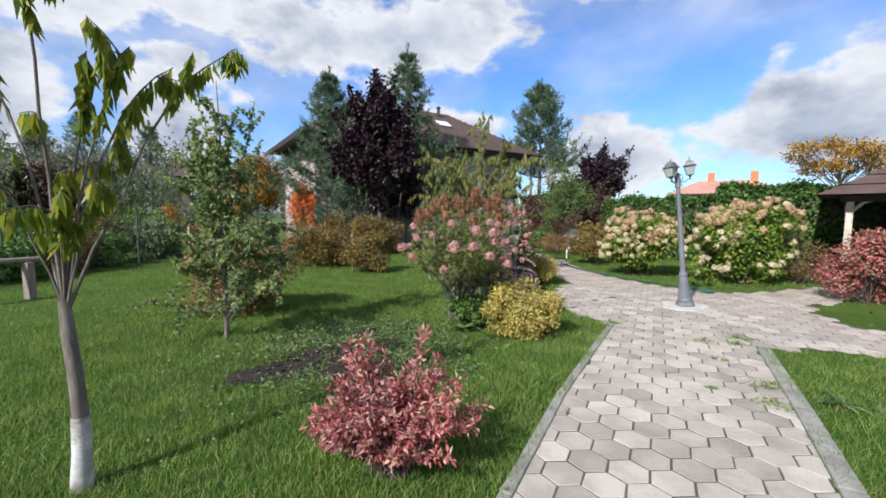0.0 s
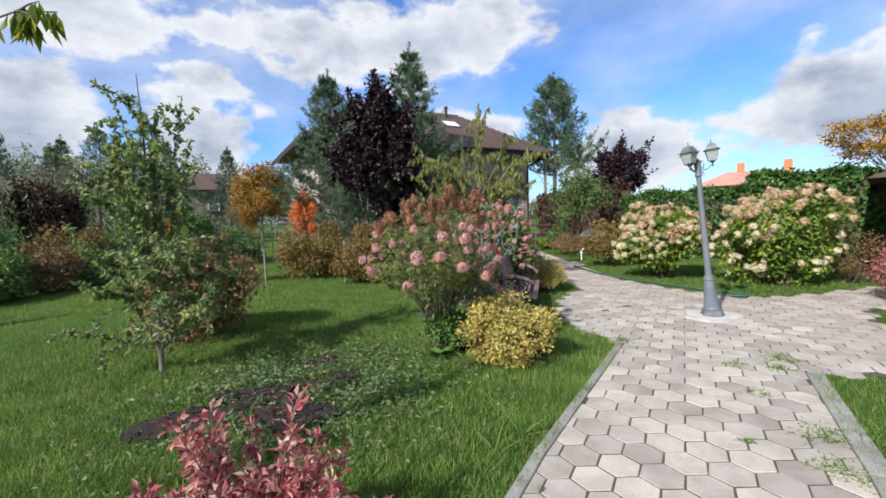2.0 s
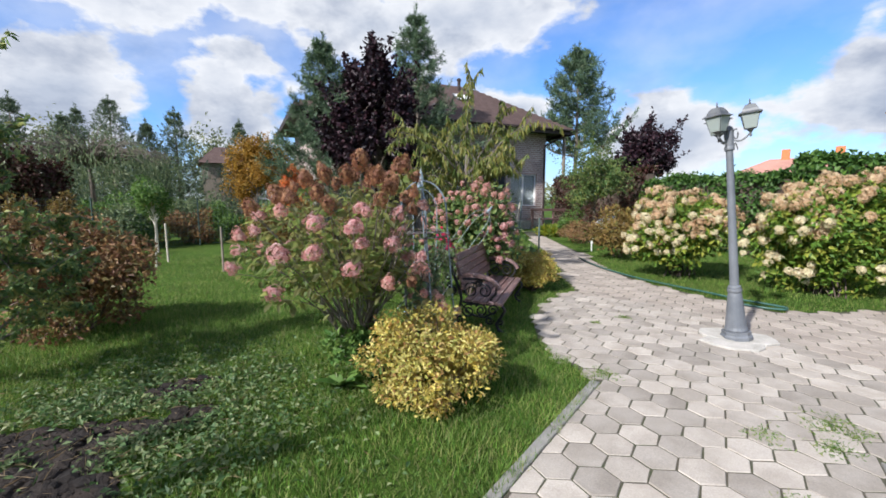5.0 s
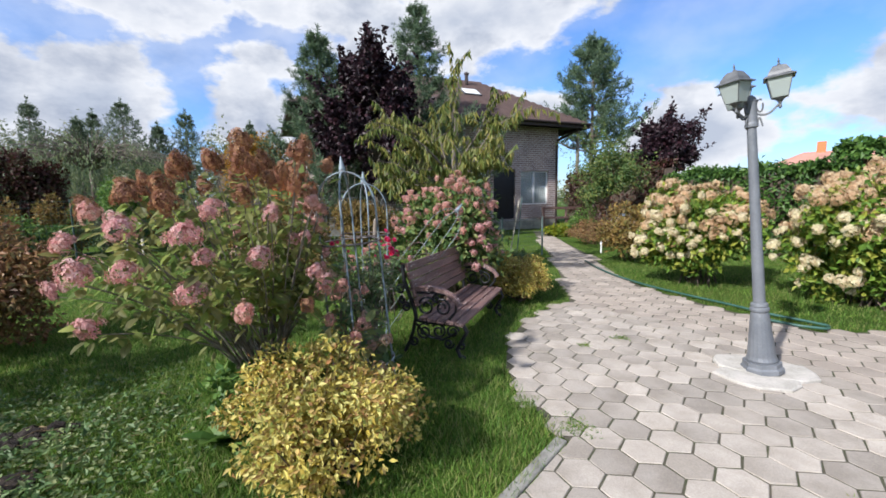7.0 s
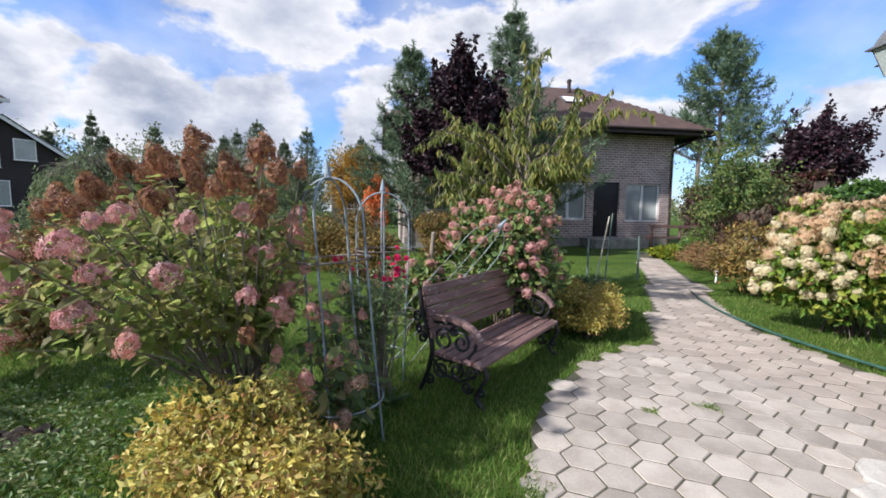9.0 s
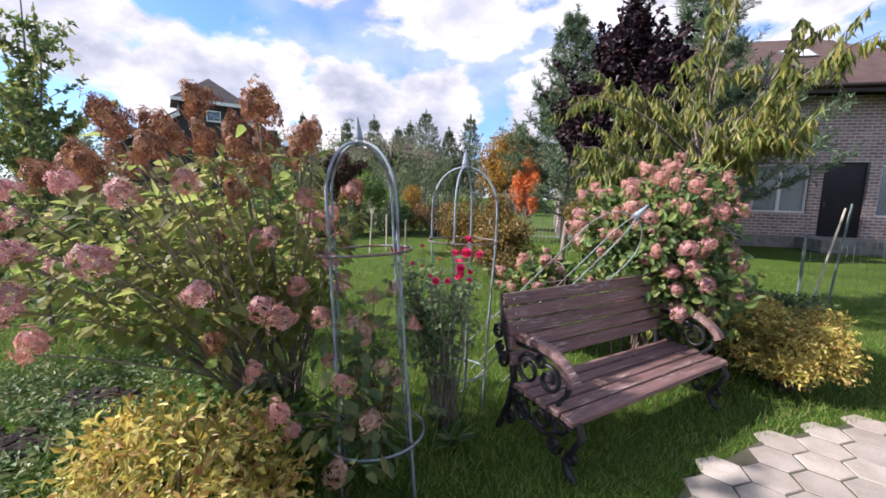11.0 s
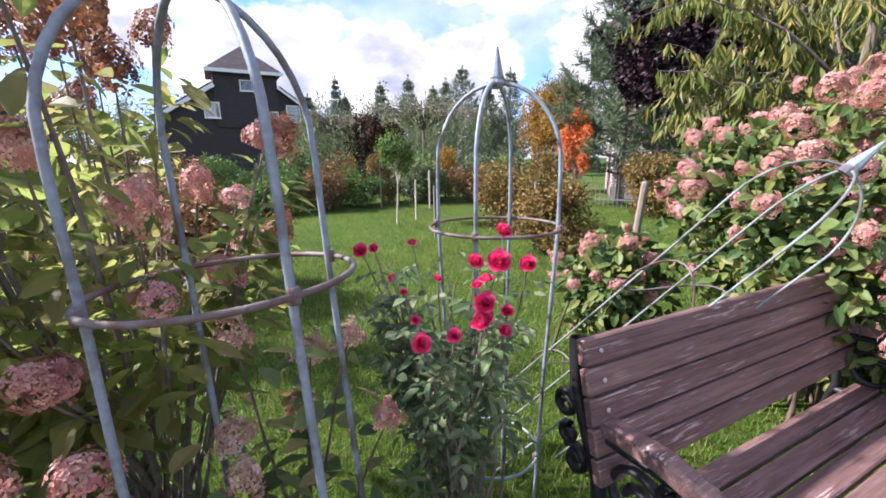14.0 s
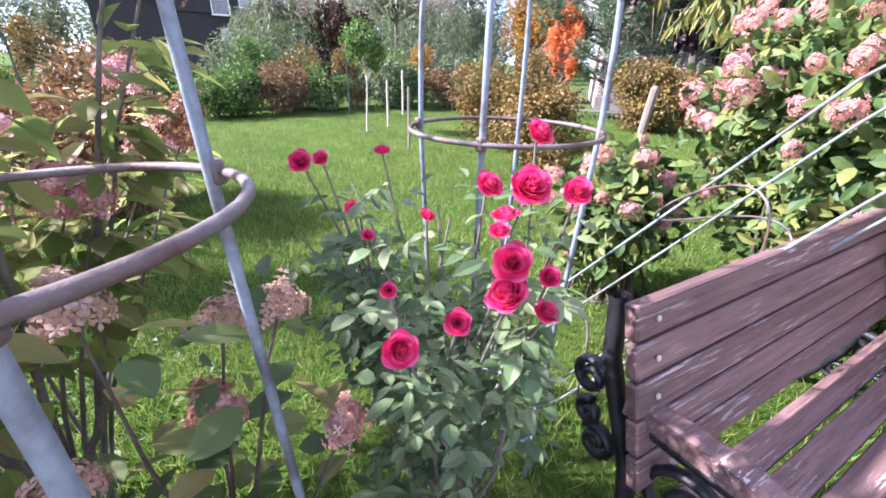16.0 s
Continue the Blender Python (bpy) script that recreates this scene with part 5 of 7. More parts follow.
def hydrangea_mass(name, label, loc, radii, height, n_leaf, n_head, kinds, leaf_mat, seed, leaf=(0.11, 0.06), scale=(0.9, 1.3), tan_from=0.62, low=-0.45, group="", gap=0.14, rounded=False):
    rng = np.random.default_rng(seed)
    ob = thing(name, loc, 0, label, "shrub", group)
    centre = np.array([0, 0, height * 0.5])
    rr = np.array([radii[0], radii[1], height * 0.52])
    (v, f), c = crown(rng, n_leaf, centre, rr * 0.92, leaf[0], leaf[1], 30, 0.42, -0.9, rounded=rounded)
    child("foliage", mesh_np("foliage", v, f, leaf_mat), ob)
    sizes = rng.uniform(0.8, 1.15, len(c)) * 0.42
    pts, kk, tries = [], [], 0
    while len(pts) < n_head and tries < 9000:
        tries += 1
        d = ball(rng, 1)[0]
        i = rng.integers(0, len(c))
        p = c[i] + d * sizes[i] * rr * 0.95
        e = (p - centre) / rr
        if d[2] < low or np.linalg.norm(e) < 0.72 or p[2] < 0.14 or (pts and np.min(np.linalg.norm(np.array(pts) - p, axis=1)) < gap):
            continue
        pts.append(p)
        kk.append(kinds[1] if p[2] / height > tan_from + rng.normal(0, 0.12) else kinds[0])
    add_heads(ob, rng, pts, kk, scale, 1.2)
    pieces = [tube(bent(rng, (rng.normal(0, 0.12), rng.normal(0, 0.12), -0.02), q, 0.1), np.linspace(0.012, 0.004, 6), 5) for q in c]
    v, f = merged(pieces)
    child("stemwork", mesh_np("stemwork", v, f, TWIG, True), ob, kind="stuff")
    return ob


hydrangea_mass("hydrangea", "wide hydrangea mound with cream and tan flower heads", (4.95, 11.5, 0), (1.12, 0.95), 1.8, 12000, 150, ("cream", "tan"), L_WHYD, 31, (0.10, 0.055), (0.75, 1.1), 0.6, gap=0.12, group="cream hydrangeas")
hydrangea_mass("hydrangea", "taller hydrangea mound with cream and tan flower heads", (6.75, 10.35, 0), (1.2, 0.95), 2.05, 14000, 175, ("cream", "tan"), L_WHYD, 32, (0.10, 0.055), (0.75, 1.1), 0.58, gap=0.12, group="cream hydrangeas")
hydrangea_mass("hydrangea", "upright hydrangea with dusty pink flower heads behind the bench", (1.17, 9.24, 0), (0.82, 0.78), 1.80, 11000, 145, ("pink", "pale"), L_PHYD, 33, (0.08, 0.042), (0.55, 0.95), gap=0.12, low=-0.3, rounded=True)
hydrangea_mass("hydrangea", "small hydrangea with dusty pink flower heads on the lawn", (0.35, 8.75, 0), (0.40, 0.40), 1.0, 1500, 22, ("pink", "pale"), L_PHYD, 34, (0.09, 0.05), (0.5, 0.8), low=0.0, rounded=True)

shrub("golden_spirea", "rounded golden-yellow spirea with reddish tints on the lawn edge", "shrub", (1.40, 5.58, 0), (0.60, 0.53), 0.78, 10500, (0.040, 0.019), L_YEL, 41, 34, 0.33, 40, "golden spireas")
shrub("golden_spirea", "rounded golden-yellow spirea between bench and path", "shrub", (2.12, 9.72, 0), (0.50, 0.5), 0.74, 7000, (0.040, 0.019), L_YEL, 42, 28, 0.34, 30, "golden spireas")
def build_barberry():
    """Arching sprays of small leaves in two lobes with gaps between."""
    rng = np.random.default_rng(143)
    ob = thing("barberry", (0.31, 2.60, 0), 0, "low barberry bush with pink, red and salmon leaves", "shrub")
    pieces, P, D = [], [], []
    for i in range(120):
        lobe = np.array([-0.10, -0.02, 0.0]) if i % 5 < 3 else np.array([0.26, 0.06, -0.04])
        a, q = rng.uniform(0, 2 * np.pi), math.sqrt(rng.uniform(0, 1))
        tip = lobe + np.array([0.36 * q * math.cos(a), 0.36 * q * math.sin(a), (0.85 - 0.50 * q * q) * rng.uniform(0.5, 1.05)])
        path = bent(rng, (rng.normal(0.04, 0.06), rng.normal(0, 0.05), -0.02), tip, 0.10, 8, 0.06)
        pieces.append(tube(path, np.linspace(0.006, 0.0015, 8), 4))
        for u in np.linspace(0.40, 1.0, 62):
            c = np.array([np.interp(u * 7, range(8), path[:, m]) for m in range(3)])
            d = unit(ball(rng, 1)[0] + unit(tip) * 0.5)
            P.append(c + d * rng.uniform(0.0, 0.035))
            D.append(d)
    P, D = np.array(P), np.array(D)
    v, f = leaves(rng, P, D, ball(rng, len(P)) + np.array([0, 0, 0.6]), 0.044, 0.021)
    child("foliage", mesh_np("foliage", v, f, L_RED), ob)
    v, f = merged(pieces)
    child("stemwork", mesh_np("stemwork", v, f, TWIG, True), ob, kind="stuff")


build_barberry()
shrub("brown_shrub", "rounded shrub with dry red-brown autumn leaves", "shrub", (-2.98, 6.25, 0), (0.92, 0.85), 1.40, 10500, (0.065, 0.036), L_BROWN, 44, 26, 0.38, 20)
shrub("beech_bush", "clipped rounded bush with olive-brown autumn leaves", "shrub", (-4.0, 12.1, 0), (1.15, 1.0), 1.65, 11000, (0.075, 0.04), L_BEECH, 45, 30, 0.36, 12, "clipped autumn bushes")
shrub("beech_bush", "clipped rounded bush with olive-brown leaves near the fence", "shrub", (-3.5, 16.0, 0), (1.25, 1.0), 1.6, 9000, (0.09, 0.05), L_BEECH, 46, 30, 0.36, 10, "clipped autumn bushes")
shrub("beech_bush", "dense dark olive-brown bush behind the rose obelisk", "shrub", (-2.2, 10.9, 0), (0.7, 0.7), 1.15, 6000, (0.06, 0.035), L_BEECH, 47, 24, 0.36, 10, "clipped autumn bushes")
shrub("flower_bed_plants", "mixed low green perennials beside the bench", "plants", (1.55, 10.25, 0), (0.75, 1.0), 0.72, 8000, (0.07, 0.03), L_ROSE, 48, 30, 0.36, 12)
shrub("red_perennials", "low reddish brown perennials by the path", "plants", (3.9, 17.6, 0), (0.9, 1.6), 0.75, 3500, (0.08, 0.03), L_BROWN, 49, 22, 0.4, 8)
shrub("yellow_green_hosta", "low yellow-green hosta clump at the path end", "plants", (2.9, 20.3, 0), (0.7, 0.5), 0.4, 900, (0.20, 0.10), L_CHERRY, 50, 12, 0.4, 6)
shrub("green_shrub", "loose green shrub by the house path", "shrub", (3.7, 19.8, 0), (0.7, 0.7), 1.1, 2600, (0.09, 0.04), L_GREEN, 51, 16, 0.42, 8)
shrub("tan_shrub", "loose tan and green shrub beside the cream hydrangeas", "shrub", (4.3, 14.0, 0), (0.9, 1.2), 1.3, 3500, (0.09, 0.04), L_BEECH, 52, 20, 0.42, 8)
shrub("dusty_red_shrub", "loose shrub with dusty red and green leaves by a bench", "shrub", (7.75, 8.35, 0), (0.85, 0.7), 1.35, 6500, (0.075, 0.04), F_SPI, 53, 26, 0.34, 12)
shrub("brown_twiggy_shrub", "bare brown twiggy shrub behind the hydrangeas", "shrub", (8.2, 10.5, 0), (0.7, 0.6), 1.2, 2500, (0.05, 0.02), L_BROWN, 54, 18, 0.4, 30)
shrub("green_ground_shrub", "low green shrub under the pink hydrangea", "shrub", (0.75, 6.0, 0), (0.45, 0.45), 0.42, 1800, (0.07, 0.04), L_GREEN, 55, 14, 0.4, 8)


# ---------------- roses ----------------
def rose_mesh(rng, s=0.04):
    """Cupped petals in a spiral, close in the middle and rolled back at the rim."""
    pieces = []
    count = 34
    for k in range(count):
        q = k / (count - 1)
        a = k * 2.4 + rng.uniform(-0.15, 0.15)
        out, side = np.array([math.cos(a), math.sin(a), 0]), np.array([-math.sin(a), math.cos(a), 0])
        r = 0.05 + 0.90 * q
        top = 0.98 - 0.55 * q ** 1.3 + rng.uniform(-0.04, 0.04)
        wide = 0.22 + 0.34 * q
        rows = []
        for v, (rad, z, w) in enumerate(((0.10 * q, 0.02, 0.35), (r * 0.78, top * 0.42, 0.95), (r * 0.98, top * 0.84, 1.0), (r * (1.0 + 0.16 * q), top * (1.0 - 0.10 * q), 0.72))):
            for u in (-1, -0.5, 0, 0.5, 1):
                rows.append(out * (rad - abs(u) ** 2 * wide * w * 0.42) + side * u * wide * w + np.array([0, 0, z - (0.05 * abs(u) if v == 3 else 0)]))
        f = [[v * 5 + u, v * 5 + u + 1, v * 5 + u + 6, v * 5 + u + 5] for v in range(3) for u in range(4)]
        pieces.append((np.array(rows) * s, np.array(f)))
    v, f = merged(pieces)
    return mesh_np("rose", v, f, F_ROSE, True)


def build_rose():
    rng = np.random.default_rng(61)
    base = np.array([0.95, 7.12, 0])
    ob = thing("rose_bush", tuple(base), 0, "climbing rose with crimson-pink blooms tied in an obelisk", "rose")
    blooms = np.array([(1.157, 7.068, 1.126), (1.13, 7.10, 1.20), (1.10, 7.03, 1.12), (1.20, 7.13, 1.12), (1.14, 7.04, 1.075), (0.735, 6.85, 1.11), (0.77, 6.88, 1.12), (0.86, 6.97, 1.14), (0.86, 6.9, 1.04),
                       (1.255, 6.945, 1.018), (1.24, 6.96, 1.06), (1.29, 6.98, 1.0), (1.27, 7.0, 1.04), (1.26, 6.772, 1.046 - 0.03), (1.24, 6.87, 1.0), (1.22, 6.95, 1.1), (1.15, 6.82, 1.02), (1.12, 6.90, 1.1), (1.03, 6.85, 1.05)]) - base
    sizes = [0.85, 0.62, 0.62, 0.6, 0.62, 0.62, 0.42, 0.42, 0.38, 0.75, 0.7, 0.5, 0.4, 0.55, 0.46, 0.38, 0.3, 0.32, 0.28]
    shapes = [rose_mesh(rng) for _ in range(3)]
    for p, s in zip(blooms, sizes):
        b = child("bloom", shapes[rng.integers(0, 3)], ob, "crimson-pink rose bloom")
        b.matrix_basis = Matrix.LocRotScale(Vector(p), Vector((0.55 + rng.normal(0, 0.3), -0.35 + rng.normal(0, 0.3), 0.7)).to_track_quat("Z", "Y"), Vector((s, s, s * rng.uniform(0.95, 1.2))))
    pieces, P, D, N = [], [], [], []
    for p in list(blooms) + [np.array([rng.normal(0, 0.16), rng.normal(0, 0.16), rng.uniform(0.55, 1.0)]) for _ in range(6)] + [np.array([rng.uniform(-0.3, 0.05), rng.uniform(-0.32, -0.05), rng.uniform(0.8, 1.08)]) for _ in range(12)]:
        path = bent(rng, (rng.normal(0, 0.07), rng.normal(0, 0.07), -0.02), p, 0.05, 8, 0.08)
        pieces.append(tube(path, np.linspace(0.006, 0.002, 8), 5))
        for u in rng.uniform(0.36, 1.0, 10) ** 0.7 * 0.97:
            q = np.array([np.interp(u * 7, range(8), path[:, j]) for j in range(3)])
            ax = unit(ball(rng, 1)[0] * np.array([1, 1, 0.35]))
            sd = unit(np.cross(ax, [0, 0, 1]))
            for g, (al, sl) in enumerate(((0.03, 1), (0.03, -1), (0.06, 1), (0.06, -1), (0.085, 0))):
                P.append(q + ax * al)
                D.append(ax * (0.5 if sl else 1) + sd * sl * 0.8 + np.array([0, 0, -0.15]))
                N.append(np.array([0, 0, 1.0]) + rng.normal(0, 0.3, 3))
    for v, f in pieces:
        child("cane", mesh_np("cane", v, f, LIMB, True), ob)
    v, f = leaves_fine(rng, np.array(P), np.array(D), np.array(N), 0.036, 0.020, 0.4)
    child("foliage", mesh_np("foliage", v, f, L_ROSE), ob)


build_rose()

# ---------------- trees ----------------
CB = (-1.38, 2.27)
cherry = spray_tree("cherry_tree", "young cherry tree with limewashed trunk and yellow-green leaves", (*CB, 0), [(0, 0, -0.05), (0.03, 0.0, 0.30), (0.03, -0.01, 0.62), (0.02, -0.03, 0.92), (0.01, -0.03, 1.08)], (0.05, 0.04, 0.036, 0.034, 0.026),
           [(x - CB[0], y - CB[1], z) for x, y, z in ((-0.98, 2.33, 2.42), (-1.12, 2.22, 2.36), (-0.73, 2.95, 2.60), (-0.86, 2.48, 2.36), (-1.0, 2.18, 1.68), (-1.12, 2.05, 1.66), (-1.25, 2.0, 2.75), (-1.9, 2.3, 2.5), (-1.6, 1.9, 1.9))],
           (0.125, 0.042), L_CHERRY, 71, 42, 2.2, 3, 0.16, BARK, (0.88, 0.99), 0.2, 0.0085, 0.55)
child("limewash", mesh_np("limewash", *tube([(0.002, 0, -0.04), (0.021, 0, 0.2), (0.029, -0.004, 0.42)], (0.056, 0.047, 0.0425), 12), PALEBARK, True), cherry, "white limewash on the lower trunk")
rng_t = np.random.default_rng(7)
pear_tips = [(r * math.cos(a), r * math.sin(a), z) for r, a, z in zip(rng_t.uniform(0.1, 0.5, 15), rng_t.uniform(0, 6.28, 15), rng_t.uniform(1.9, 3.1, 15))]
pear_tips += [(r * math.cos(a), r * math.sin(a), z) for r, a, z in zip(rng_t.uniform(0.5, 0.95, 18), rng_t.uniform(0, 6.28, 18), rng_t.uniform(0.5, 1.5, 18))]
spray_tree("pear_tree", "slender young pear tree with dark green leaves on the lawn", (-2.28, 4.95, 0), [(0, 0, -0.05), (0.02, 0.0, 0.5), (-0.02, 0.02, 1.3), (0.03, 0, 2.2), (0, 0, 3.1)], (0.027, 0.022, 0.017, 0.012, 0.004),
           pear_tips, (0.062, 0.034), L_PEAR, 72, 95, 0.25, 6, 0.24, None, (0.12, 0.6), 0.08, 0.010, 0.15)
pr = np.random.default_rng(17)
peach_tips = [(-0.05, 0.6, 4.25), (1.45, -0.3, 3.05), (-1.15, -1.27, 2.75), (0.2, -0.4, 3.9), (-1.5, 0.1, 3.1), (0.9, 0.9, 3.6)]
peach_tips += [(r * math.cos(a), r * math.sin(a), z) for r, a, z in zip(pr.uniform(0.7, 1.75, 22), pr.uniform(0, 6.28, 22), pr.uniform(1.75, 3.3, 22))]
spray_tree("peach_tree", "open peach tree with drooping yellow-green leaves", (0.75, 11.4, 0), [(0, 0, -0.05), (0.03, 0.02, 0.7), (0, 0, 1.3), (-0.05, 0.05, 2.1), (0, 0.1, 3.0)], (0.075, 0.06, 0.05, 0.035, 0.015),
           peach_tips, (0.165, 0.038), L_PEACH, 73, 70, 1.5, 6, 0.35, None, (0.3, 0.75), 0.15, 0.016, 0.25)
tree("purple_maple", "tall dark purple-leaved maple before the house", (-3.55, 17.4, 0), 7.7, 1.0, (0, 0, 4.0), (2.35, 2.2, 3.75), 24000, (0.16, 0.13), L_PURPLE, 74, 0.12, 48, 0.17, 0.2, -0.9, inner=0.2, spires=90)
tree("purple_maple", "small dark purple-leaved tree by the hedge", (7.2, 25.5, 0), 5.4, 1.2, (0.3, 0, 3.7), (1.9, 1.9, 1.8), 9000, (0.15, 0.12), L_PURPLE, 75, 0.09, 30, 0.26, 0.2, -0.8, spires=40)
tree("small_fruit_tree", "small green fruit tree beside the house path", (4.35, 18.9, 0), 3.5, 0.9, (0, 0, 2.2), (1.35, 1.3, 1.4), 7000, (0.10, 0.05), L_PHYD, 76, 0.045, 30, 0.26, 0.4, -0.7, spires=45)
tree("orange_tree", "narrow small tree in bright orange autumn leaf", (-6.5, 16.4, 0), 2.95, 0.5, (0, 0, 1.75), (0.62, 0.6, 1.15), 5500, (0.085, 0.05), L_ORANGE, 77, 0.04, 26, 0.34, 0.1, -0.9)
tree("gold_tree", "rounded tree in golden-brown autumn leaf", (-10.2, 19.3, 0), 4.9, 0.6, (0, 0, 2.55), (1.6, 1.5, 2.2), 12000, (0.11, 0.065), L_GOLD, 78, 0.07, 34, 0.32, 0.1, -0.8)
tree("young_apple", "young apple tree with a white trunk by the fence", (-6.3, 10.4, 0), 2.1, 0.85, (0, 0, 1.45), (0.55, 0.55, 0.6), 1800, (0.075, 0.04), L_GREEN, 79, 0.022, 18, 0.35, 0.2, -0.7, WHITEWASH)
tree("autumn_tree", "thin tree with yellow and russet leaves beyond the hedge", (13.3, 16.3, 0), 4.6, 1.5, (0, 0, 3.4), (2.3, 1.6, 1.1), 3600, (0.11, 0.06), L_GOLD, 80, 0.06, 40, 0.24, 0.1, -0.6, inner=0.1)
conifer("pine_tree", "tall blue-green pine before the house", (-2.95, 20.6, 0), 9.6, 3.7, 81, 17, 8, 0.18, 34, 16, group="pines", width=0.026, taper=1.0)
conifer("pine_tree", "blue-green pine at the corner of the house", (4.65, 30.0, 0), 10.7, 4.9, 82, 13, 9, 0.21, 40, 16, 0.38, 0.45, group="pines", width=0.033, taper=0.9)
conifer("pine_tree", "dense pine beside the purple maple", (-5.75, 17.6, 0), 7.6, 2.8, 83, 16, 8, 0.17, 30, 16, group="pines", width=0.025, taper=0.9)
# tree line conifers, their haze comes from the pale needle colour
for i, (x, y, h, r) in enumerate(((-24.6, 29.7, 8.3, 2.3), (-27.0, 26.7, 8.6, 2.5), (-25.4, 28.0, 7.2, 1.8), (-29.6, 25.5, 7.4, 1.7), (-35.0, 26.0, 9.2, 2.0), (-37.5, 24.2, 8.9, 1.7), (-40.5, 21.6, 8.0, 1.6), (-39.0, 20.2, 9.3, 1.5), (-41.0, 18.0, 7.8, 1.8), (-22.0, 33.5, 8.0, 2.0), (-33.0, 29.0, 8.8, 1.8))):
    conifer("spruce", "distant grey-green conifer in the tree line, haze in its colour", (x, y, 0), h, r * 1.15, 90 + i, 19, 7, 0.22, 12, 10, 0.04, 0.45, L_FARPINE, "tree line", 0.045, 0.9)


def willow(loc, h, r, seed):
    rng = np.random.default_rng(seed)
    ob = thing("willow", loc, 0, "weeping grey-green willow beyond the fence", "tree")
    P, D, pieces = [], [], []
    child("trunk", mesh_np("trunk", *tube(bent(rng, (0, 0, -0.1), (0, 0, h * 0.7), 0), np.linspace(0.14, 0.05, 6), 8), BARK, True), ob)
    for i in range(210):
        a, q = rng.uniform(0, 2 * np.pi), r * math.sqrt(rng.uniform(0.02, 1))
        z = h * (1 - 0.3 * (q / r) ** 2) * rng.uniform(0.85, 1.0)
        ln = rng.uniform(0.35, 0.7) * z
        s = np.linspace(0, 1, 26)[:, None]
        line = np.array([math.cos(a) * q, math.sin(a) * q, z]) + s * np.array([math.cos(a) * 0.25, math.sin(a) * 0.25, -ln])
        pieces.append(tube(bent(rng, (0, 0, h * 0.6), line[0], 0.15), np.linspace(0.03, 0.006, 6), 4))
        P.append(line + rng.normal(0, 0.06, line.shape))
        D.append(np.tile([math.cos(a) * 0.3, math.sin(a) * 0.3, -1.0], (26, 1)) + rng.normal(0, 0.45, (26, 3)))
    v, f = leaves(rng, np.concatenate(P), np.concatenate(D), ball(rng, 210 * 26), 0.19, 0.045)
    child("crown", mesh_np("crown", v, f, L_WILLOW), ob)
    v, f = merged(pieces)
    child("branchwork", mesh_np("branchwork", v, f, BARK, True), ob, kind="stuff")


willow((-16.5, 17.0, 0), 4.8, 3.2, 101)
willow((-17.0, 12.6, 0), 4.0, 2.4, 102)


def far_wood():
    rng = np.random.default_rng(110)
    ob = thing("tree_line", (0, 0, 0), 0, "mixed distant tree line of green and olive woods, paled by painted haze", "woods", kind="stuff")
    pieces = []
    for i in range(130):
        a = radians(95 + 120 * i / 129 + rng.uniform(-1.5, 1.5))
        d = rng.uniform(56, 72)
        h = rng.uniform(8.6, 11.4)
        c = np.array([2 + d * math.cos(a), 5 + d * math.sin(a), h * 0.5])
        (v, f), _ = crown(rng, 700, c, (rng.uniform(1.6, 3.0), rng.uniform(1.6, 3.0), h * 0.55), 0.42, 0.22, 14, 0.36, -0.9)
        pieces.append((v, f))
    for i in range(46):
        a = radians(18 + 75 * i / 45 + rng.uniform(-1, 1))
        d = rng.uniform(70, 95)
        h = rng.uniform(4.0, 5.6)
        c = np.array([2 + d * math.cos(a), 5 + d * math.sin(a), h * 0.5])
        (v, f), _ = crown(rng, 420, c, (rng.uniform(2, 4), rng.uniform(2, 4), h * 0.52), 0.6, 0.35, 10, 0.42, -0.9)
        pieces.append((v, f))
    v, f = merged(pieces)
    # no air haze here, L_WOOD has it in its colours
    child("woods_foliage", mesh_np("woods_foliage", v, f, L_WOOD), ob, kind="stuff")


far_wood()


def hedge(name, label, a, b, width, h, n, leaf, mat, seed):
    """A clipped hedge or creeper-clad wall from a to b."""
    rng = np.random.default_rng(seed)
    a, b = np.array(a, float), np.array(b, float)
    d = b - a
    L = np.linalg.norm(d)
    ob = thing(name, (a[0], a[1], 0), math.degrees(math.atan2(d[1], d[0])), label, "hedge")
    x = rng.uniform(0, L, n)
    face = rng.random(n)
    y = np.where(face < 0.45, -width / 2, np.where(face < 0.6, width / 2, rng.uniform(-width / 2, width / 2, n)))
    z = np.where(face < 0.6, rng.uniform(0.02, h, n), h)
    wave = np.array([noise.noise(Vector((p * 0.9, q * 0.9, seed))) for p, q in zip(x, z)])
    out = np.stack([0 * x, np.where(face < 0.45, -1.0, np.where(face < 0.6, 1.0, 0.0)), np.where(face < 0.6, 0.25, 1.0)], 1)
    P = np.stack([x, y, z], 1) + unit(out) * (wave * 0.28 + rng.normal(0, 0.07, n))[:, None]
    v, f = leaves(rng, P, ball(rng, n) + out * 0.4 + np.array([0, 0, -0.3]), out + ball(rng, n) * 0.5, leaf[0], leaf[1])
    child("foliage", mesh_np("foliage", v, f, mat), ob)
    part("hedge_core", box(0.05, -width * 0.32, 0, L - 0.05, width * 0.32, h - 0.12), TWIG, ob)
    return ob


